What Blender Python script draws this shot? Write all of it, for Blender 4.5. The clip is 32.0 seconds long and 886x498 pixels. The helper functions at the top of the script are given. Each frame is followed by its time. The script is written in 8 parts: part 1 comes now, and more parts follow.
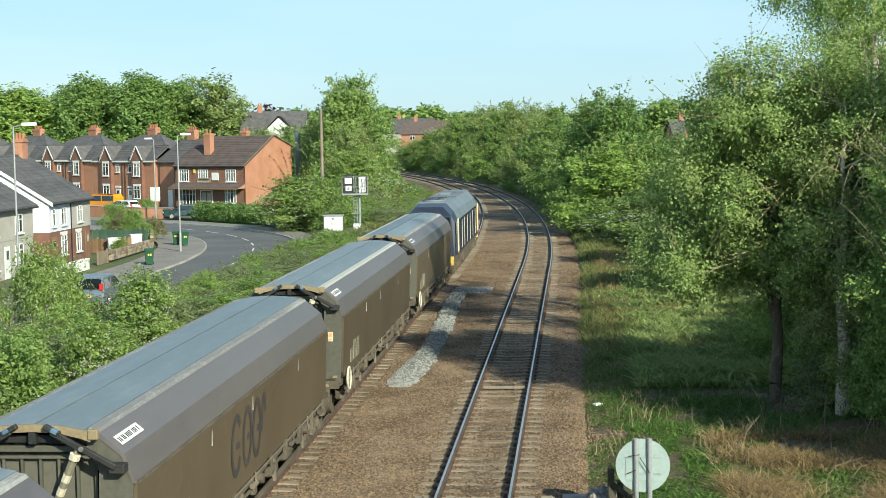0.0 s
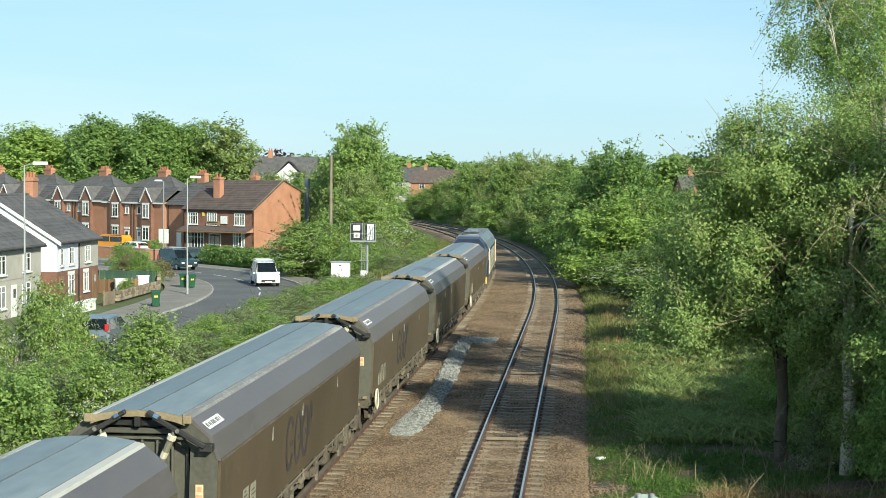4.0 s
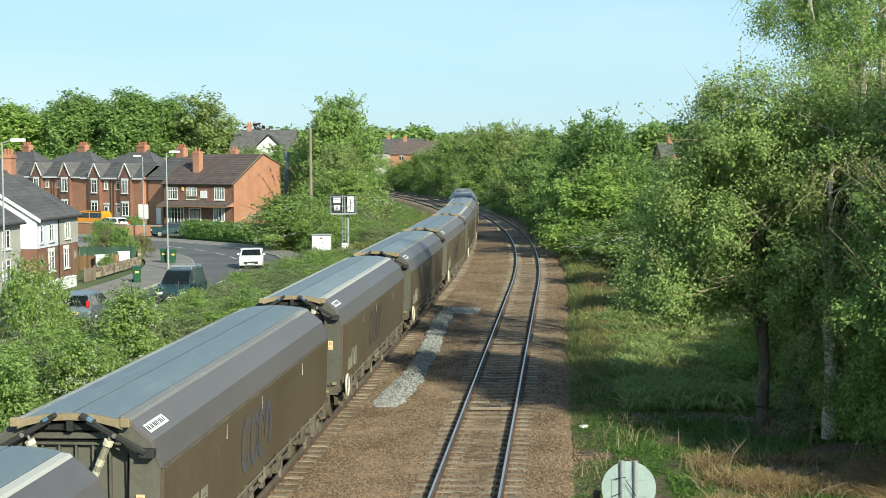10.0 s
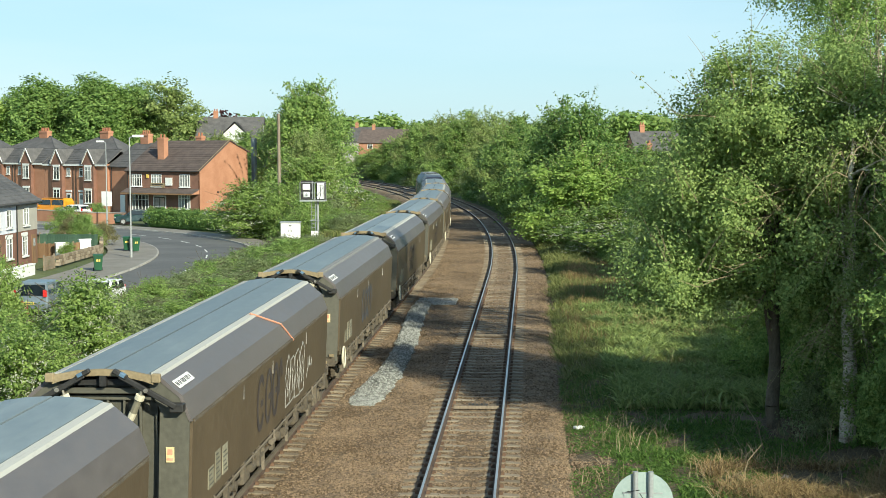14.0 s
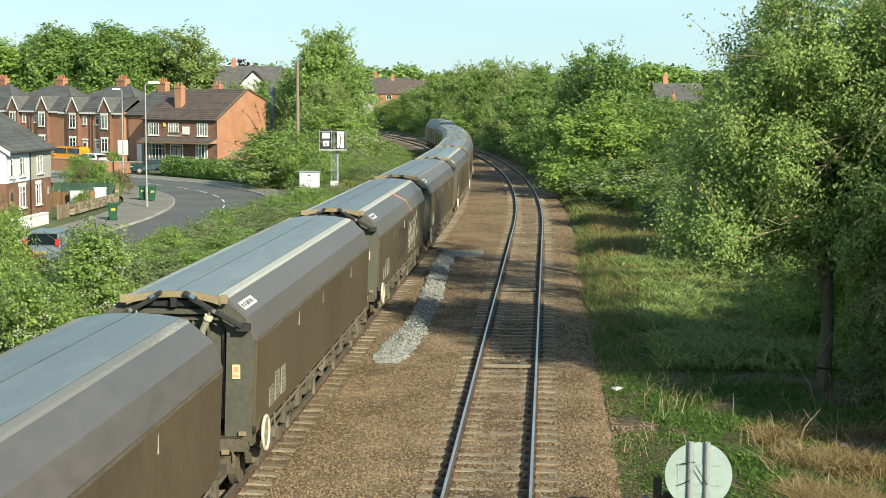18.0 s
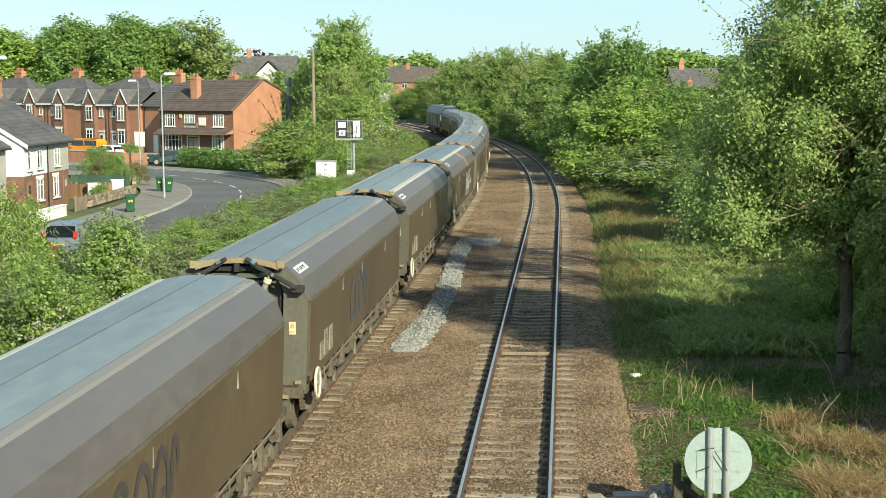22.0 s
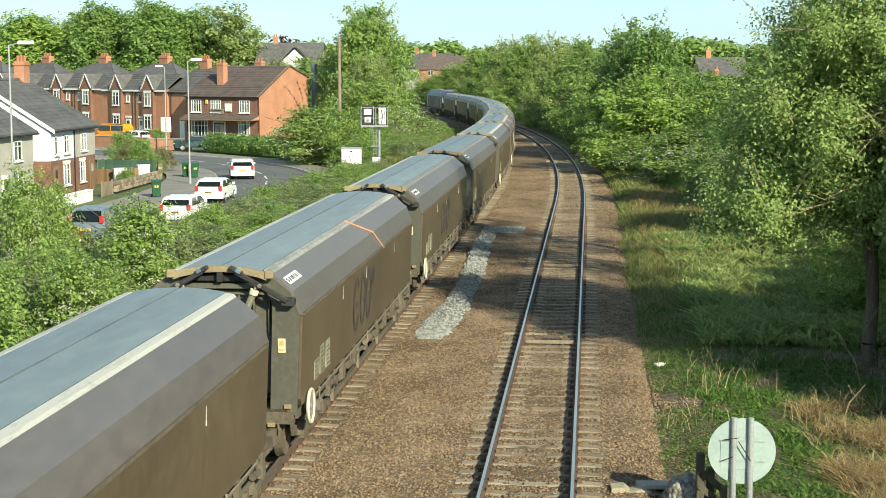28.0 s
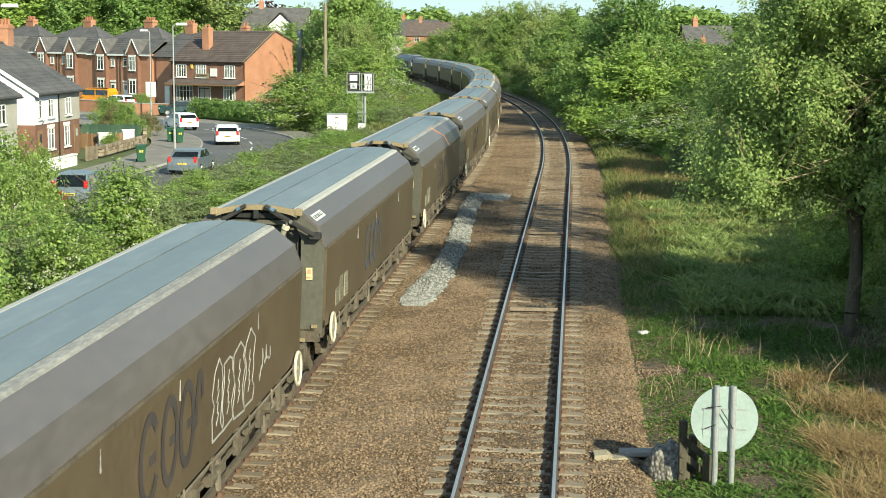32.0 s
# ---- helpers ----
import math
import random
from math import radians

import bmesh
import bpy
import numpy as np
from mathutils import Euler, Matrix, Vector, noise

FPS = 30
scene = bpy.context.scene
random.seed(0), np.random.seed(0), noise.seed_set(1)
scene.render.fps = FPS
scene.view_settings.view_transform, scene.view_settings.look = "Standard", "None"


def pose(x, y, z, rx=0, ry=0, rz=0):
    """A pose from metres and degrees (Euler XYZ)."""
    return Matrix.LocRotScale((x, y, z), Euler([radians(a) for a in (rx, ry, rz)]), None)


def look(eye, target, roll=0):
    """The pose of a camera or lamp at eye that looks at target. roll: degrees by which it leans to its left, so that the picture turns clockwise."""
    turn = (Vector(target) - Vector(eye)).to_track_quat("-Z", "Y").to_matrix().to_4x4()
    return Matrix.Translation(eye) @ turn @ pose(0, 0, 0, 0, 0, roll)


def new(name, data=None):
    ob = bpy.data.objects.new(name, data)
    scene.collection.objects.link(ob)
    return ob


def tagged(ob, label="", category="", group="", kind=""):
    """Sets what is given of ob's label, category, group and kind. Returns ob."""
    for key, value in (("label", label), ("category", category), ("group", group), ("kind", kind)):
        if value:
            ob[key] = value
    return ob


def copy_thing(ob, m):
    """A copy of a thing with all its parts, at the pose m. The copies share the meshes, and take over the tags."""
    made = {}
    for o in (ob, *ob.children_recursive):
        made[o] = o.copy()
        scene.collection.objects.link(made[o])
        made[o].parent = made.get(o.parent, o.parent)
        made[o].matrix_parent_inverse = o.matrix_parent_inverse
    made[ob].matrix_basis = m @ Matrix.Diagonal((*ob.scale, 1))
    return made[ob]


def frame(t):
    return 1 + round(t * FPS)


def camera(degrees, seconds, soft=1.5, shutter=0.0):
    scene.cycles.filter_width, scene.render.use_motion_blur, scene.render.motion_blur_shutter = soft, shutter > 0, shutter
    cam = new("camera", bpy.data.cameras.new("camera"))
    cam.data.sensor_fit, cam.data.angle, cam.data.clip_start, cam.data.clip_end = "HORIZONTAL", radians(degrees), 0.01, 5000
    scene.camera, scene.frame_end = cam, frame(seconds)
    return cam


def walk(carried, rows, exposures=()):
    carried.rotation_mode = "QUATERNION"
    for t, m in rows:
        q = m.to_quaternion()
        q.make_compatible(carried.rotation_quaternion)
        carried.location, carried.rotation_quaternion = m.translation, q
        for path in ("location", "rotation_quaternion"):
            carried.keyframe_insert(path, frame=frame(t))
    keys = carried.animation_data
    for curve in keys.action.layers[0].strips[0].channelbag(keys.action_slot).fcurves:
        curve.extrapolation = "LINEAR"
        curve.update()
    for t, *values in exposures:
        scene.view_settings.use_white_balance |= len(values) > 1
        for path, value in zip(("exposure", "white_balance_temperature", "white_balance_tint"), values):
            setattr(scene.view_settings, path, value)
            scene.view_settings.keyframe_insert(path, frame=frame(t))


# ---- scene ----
# camera: hand-held on a bridge parapet over the tracks
cam = camera(32.38, 32.0, soft=0.85)
PATH = [  # seconds, eye, heading to the left, tilt, lean
    (0.0, 0.827, -4.049, 7.396, 4.964, -4.356, -0.986),
    (0.5, 0.827, -4.049, 7.396, 4.859, -4.350, -0.787),
    (1.0, 0.827, -4.049, 7.396, 4.842, -4.380, -0.459),
    (1.5, 0.827, -4.049, 7.396, 4.875, -4.390, -0.281),
    (2.0, 0.827, -4.049, 7.396, 4.922, -4.346, -0.264),
    (2.5, 0.827, -4.049, 7.396, 4.983, -4.049, -0.278),
    (3.0, 0.827, -4.049, 7.396, 5.050, -2.827, 0.095),
    (3.5, 0.827, -4.049, 7.396, 5.125, -2.371, 0.374),
    (5.5, 0.827, -4.049, 7.396, 5.345, -3.378, 0.455),
    (6.0, 0.827, -4.049, 7.396, 5.301, -3.440, 0.348),
    (6.5, 0.827, -4.049, 7.396, 5.227, -3.588, 0.225),
    (7.0, 0.827, -4.049, 7.396, 5.203, -3.691, 0.124),
    (7.5, 0.827, -4.049, 7.396, 5.125, -3.760, 0.186),
    (8.0, 0.827, -4.049, 7.396, 5.082, -3.765, 0.055),
    (8.5, 0.827, -4.049, 7.396, 4.939, -3.770, -0.045),
    (9.0, 0.827, -4.049, 7.396, 4.813, -3.793, -0.131),
    (9.5, 0.827, -4.049, 7.396, 4.685, -3.813, -0.284),
    (10.0, 0.827, -4.049, 7.396, 4.506, -3.594, -0.364),
    (10.5, 0.827, -4.049, 7.396, 4.329, -3.404, 0.158),
    (11.0, 0.827, -4.049, 7.396, 4.195, -3.354, 0.049),
    (11.5, 0.827, -4.049, 7.396, 4.046, -3.406, -0.063),
    (12.0, 0.827, -4.049, 7.396, 3.847, -3.445, 0.088),
    (12.5, 0.827, -4.049, 7.396, 3.527, -3.455, 0.336),
    (13.0, 0.405, -1.985, 7.194, 3.244, -3.772, -0.154),
    (13.5, 0.155, -0.757, 7.074, 2.821, -4.048, -0.184),
    (14.0, 0.142, -0.697, 7.068, 3.264, -3.969, -0.126),
    (14.5, 0.038, -0.184, 7.018, 4.066, -4.100, -0.147),
    (16.5, -0.322, 1.645, 6.818, 4.110, -5.227, 0.033),
    (17.0, -0.322, 1.645, 6.818, 4.031, -5.451, 0.336),
    (17.5, -0.322, 1.645, 6.818, 3.967, -5.601, 0.325),
    (18.0, -0.322, 1.645, 6.818, 3.913, -5.756, 0.218),
    (18.5, -0.322, 1.645, 6.818, 3.871, -5.867, 0.292),
    (19.0, -0.322, 1.645, 6.818, 3.850, -5.959, 0.285),
    (19.5, -0.322, 1.645, 6.818, 3.826, -5.985, 0.454),
    (20.0, -0.322, 1.645, 6.818, 3.873, -5.992, 0.080),
    (20.5, -0.322, 1.645, 6.818, 3.951, -6.027, -0.054),
    (21.0, -0.322, 1.645, 6.818, 4.113, -6.067, -0.203),
    (21.5, -0.322, 1.645, 6.818, 4.363, -6.051, -0.371),
    (22.0, -0.322, 1.645, 6.818, 4.563, -6.195, -0.425),
    (22.5, -0.322, 1.645, 6.818, 4.712, -6.402, -0.206),
    (23.0, -0.322, 1.645, 6.818, 4.896, -6.612, 0.087),
    (23.5, -0.322, 1.645, 6.818, 5.105, -6.721, -0.227),
    (24.0, -0.322, 1.645, 6.818, 5.319, -7.145, -0.673),
    (24.5, -0.322, 1.645, 6.818, 5.432, -8.343, -0.723),
    (25.0, -0.322, 1.645, 6.818, 5.508, -8.702, -0.614),
    (25.5, -0.322, 1.645, 6.818, 5.539, -8.866, -0.244),
    (26.0, -0.322, 1.645, 6.818, 5.660, -8.720, -0.092),
    (26.5, -0.322, 1.645, 6.818, 5.805, -6.051, 0.380),
    (28.5, -0.322, 1.645, 6.818, 5.443, -6.913, -0.183),
    (29.0, -0.322, 1.645, 6.818, 5.333, -7.104, 0.040),
    (29.5, -0.322, 1.645, 6.818, 5.268, -7.295, 0.010),
    (30.0, -0.322, 1.645, 6.818, 5.176, -7.462, 0.053),
    (30.5, -0.322, 1.645, 6.818, 5.110, -7.667, 0.146),
    (31.0, -0.322, 1.645, 6.818, 5.056, -7.830, 0.217),
    (31.5, -0.322, 1.645, 6.818, 4.971, -7.908, 0.323),
    (32.0, -0.322, 1.645, 6.818, 4.931, -7.897, 0.349),
]
walk(cam, [(t, pose(x, y, z, 90 + tilt, 0, turn) @ pose(0, 0, 0, 0, 0, lean)) for t, x, y, z, turn, tilt, lean in PATH],
     exposures=[(0, 0.44, 6250, 4), (12.5, 0.44, 6250, 4), (16.5, 0.52, 6720, 3), (22, 0.57, 6740, 3), (25.5, 0.68, 6760, 2), (29, 0.63, 6760, 2), (32, 0.63, 6760, 2)])

# light: low sun from behind and to the right, clear hazy sky
SUN_FROM = Vector((0.53, -0.76, 0.47)).normalized()
world = bpy.data.worlds.new("sky")
scene.world = world
world.use_nodes = True
nt = world.node_tree
sky = nt.nodes.new("ShaderNodeTexSky")
sky.sky_type = "NISHITA"
sky.sun_disc = False
sky.sun_elevation = math.asin(SUN_FROM.z)
sky.sun_rotation = math.atan2(SUN_FROM.x, SUN_FROM.y)
sky.air_density, sky.dust_density, sky.ozone_density = 1.0, 0.35, 2.2
haze = nt.nodes.new("ShaderNodeMix")
haze.data_type = "RGBA"
haze.inputs["B"].default_value = (3.7, 5.85, 7.3, 1)
nt.links.new(sky.outputs[0], haze.inputs["A"])
wisps = nt.nodes.new("ShaderNodeTexNoise")
wisps.inputs["Scale"].default_value = 3.0
wisps.inputs["Detail"].default_value = 6
spread_map = nt.nodes.new("ShaderNodeMapping")
spread_map.inputs["Scale"].default_value = (1.0, 1.0, 6.0)
sky_co = nt.nodes.new("ShaderNodeTexCoord")
height = nt.nodes.new("ShaderNodeSeparateXYZ")
nt.links.new(sky_co.outputs["Generated"], height.inputs[0])
low_haze = nt.nodes.new("ShaderNodeMapRange")  # haze thick towards the horizon, thin overhead
low_haze.interpolation_type = "SMOOTHSTEP"
low_haze.inputs["From Min"].default_value, low_haze.inputs["From Max"].default_value = 0.16, 0.75
low_haze.inputs["To Min"].default_value, low_haze.inputs["To Max"].default_value = 0.70, 0.08
nt.links.new(height.outputs["Z"], low_haze.inputs["Value"])
nt.links.new(low_haze.outputs[0], haze.inputs["Factor"])
nt.links.new(sky_co.outputs["Generated"], spread_map.inputs[0])
nt.links.new(spread_map.outputs[0], wisps.inputs["Vector"])
thin = nt.nodes.new("ShaderNodeMapRange")
thin.inputs["From Min"].default_value, thin.inputs["From Max"].default_value = 0.42, 0.75
thin.inputs["To Max"].default_value = 0.3
nt.links.new(wisps.outputs["Fac"], thin.inputs["Value"])
cloud = nt.nodes.new("ShaderNodeMix")
cloud.data_type = "RGBA"
cloud.inputs["B"].default_value = (6.6, 7.6, 8.0, 1)
nt.links.new(thin.outputs[0], cloud.inputs["Factor"])
nt.links.new(haze.outputs["Result"], cloud.inputs["A"])
nt.links.new(cloud.outputs["Result"], nt.nodes["Background"].inputs[0])
nt.nodes["Background"].inputs[1].default_value = 0.099
sun = new("sun", bpy.data.lights.new("sun", "SUN"))
sun.data.energy, sun.data.angle, sun.data.color = 5.0, radians(0.53), (1.0, 0.93, 0.73)
sun.matrix_world = look(SUN_FROM * 100, (0, 0, 0))

# ---------------------------------------------------------------- materials
def material(name, c1, c2, rough=0.8, size=1.0, fine=0.08, bump=0.3, metal=0.0, random_mix=0.0, spread=(0.35, 0.65), stretch=(1, 1, 1),
             island=False, leaf=0.0, spec=0.5, rough2=None):
    """A two-scale surface: patches of c1 and c2 about `size` metres wide, fine grain of `fine` metres, relief and uneven gloss."""
    m = bpy.data.materials.new(name)
    m.use_nodes = True
    t = m.node_tree
    n, link = t.nodes, t.links.new
    b = n["Principled BSDF"]
    co = n.new("ShaderNodeTexCoord")
    mp = n.new("ShaderNodeMapping")
    mp.inputs["Scale"].default_value = stretch
    link(co.outputs["Object"], mp.inputs[0])
    big = n.new("ShaderNodeTexNoise")
    big.inputs["Scale"].default_value = 1.0 / size
    big.inputs["Detail"].default_value = 5
    link(mp.outputs[0], big.inputs["Vector"])
    small = n.new("ShaderNodeTexNoise")
    small.inputs["Scale"].default_value = 1.0 / fine
    small.inputs["Detail"].default_value = 4
    link(mp.outputs[0], small.inputs["Vector"])
    mixv = n.new("ShaderNodeMath")
    mixv.operation = "MULTIPLY_ADD"
    mixv.inputs[1].default_value = 0.45
    link(small.outputs["Fac"], mixv.inputs[0])
    half = n.new("ShaderNodeMath")
    half.operation = "MULTIPLY"
    half.inputs[1].default_value = 0.55
    link(big.outputs["Fac"], half.inputs[0])
    link(half.outputs[0], mixv.inputs[2])
    val = mixv.outputs[0]
    if random_mix:
        if island:
            src = n.new("ShaderNodeNewGeometry").outputs["Random Per Island"]
        else:
            src = n.new("ShaderNodeObjectInfo").outputs["Random"]
        r = n.new("ShaderNodeMath")
        r.operation = "MULTIPLY_ADD"
        link(src, r.inputs[0])
        r.inputs[1].default_value = random_mix
        off = n.new("ShaderNodeMath")
        off.operation = "SUBTRACT"
        link(val, off.inputs[0])
        off.inputs[1].default_value = random_mix * 0.5
        link(off.outputs[0], r.inputs[2])
        val = r.outputs[0]
    ramp = n.new("ShaderNodeValToRGB")
    ramp.color_ramp.elements[0].position, ramp.color_ramp.elements[1].position = spread
    ramp.color_ramp.elements[0].color, ramp.color_ramp.elements[1].color = (*c1, 1), (*c2, 1)
    link(val, ramp.inputs[0])
    link(ramp.outputs[0], b.inputs["Base Color"])
    b.inputs["Metallic"].default_value = metal
    b.inputs["Specular IOR Level"].default_value = spec
    rr = n.new("ShaderNodeMapRange")
    rr.inputs["To Min"].default_value = rough - 0.08
    rr.inputs["To Max"].default_value = min(1.0, (rough2 if rough2 else rough + 0.1))
    link(small.outputs["Fac"], rr.inputs["Value"])
    link(rr.outputs[0], b.inputs["Roughness"])
    if bump:
        bp = n.new("ShaderNodeBump")
        bp.inputs["Strength"].default_value = bump
        bp.inputs["Distance"].default_value = fine * 0.4
        link(small.outputs["Fac"], bp.inputs["Height"])
        link(bp.outputs[0], b.inputs["Normal"])
    if leaf:
        tr = n.new("ShaderNodeBsdfTranslucent")
        link(ramp.outputs[0], tr.inputs["Color"])
        mx = n.new("ShaderNodeMixShader")
        mx.inputs[0].default_value = leaf
        link(b.outputs[0], mx.inputs[1])
        link(tr.outputs[0], mx.inputs[2])
        link(mx.outputs[0], n["Material Output"].inputs["Surface"])
    return m


def glass_material(name, tint, rough=0.05):
    m = bpy.data.materials.new(name)
    m.use_nodes = True
    b = m.node_tree.nodes["Principled BSDF"]
    b.inputs["Base Color"].default_value = (*tint, 1)
    b.inputs["Roughness"].default_value = rough
    b.inputs["Specular IOR Level"].default_value = 0.8
    return m


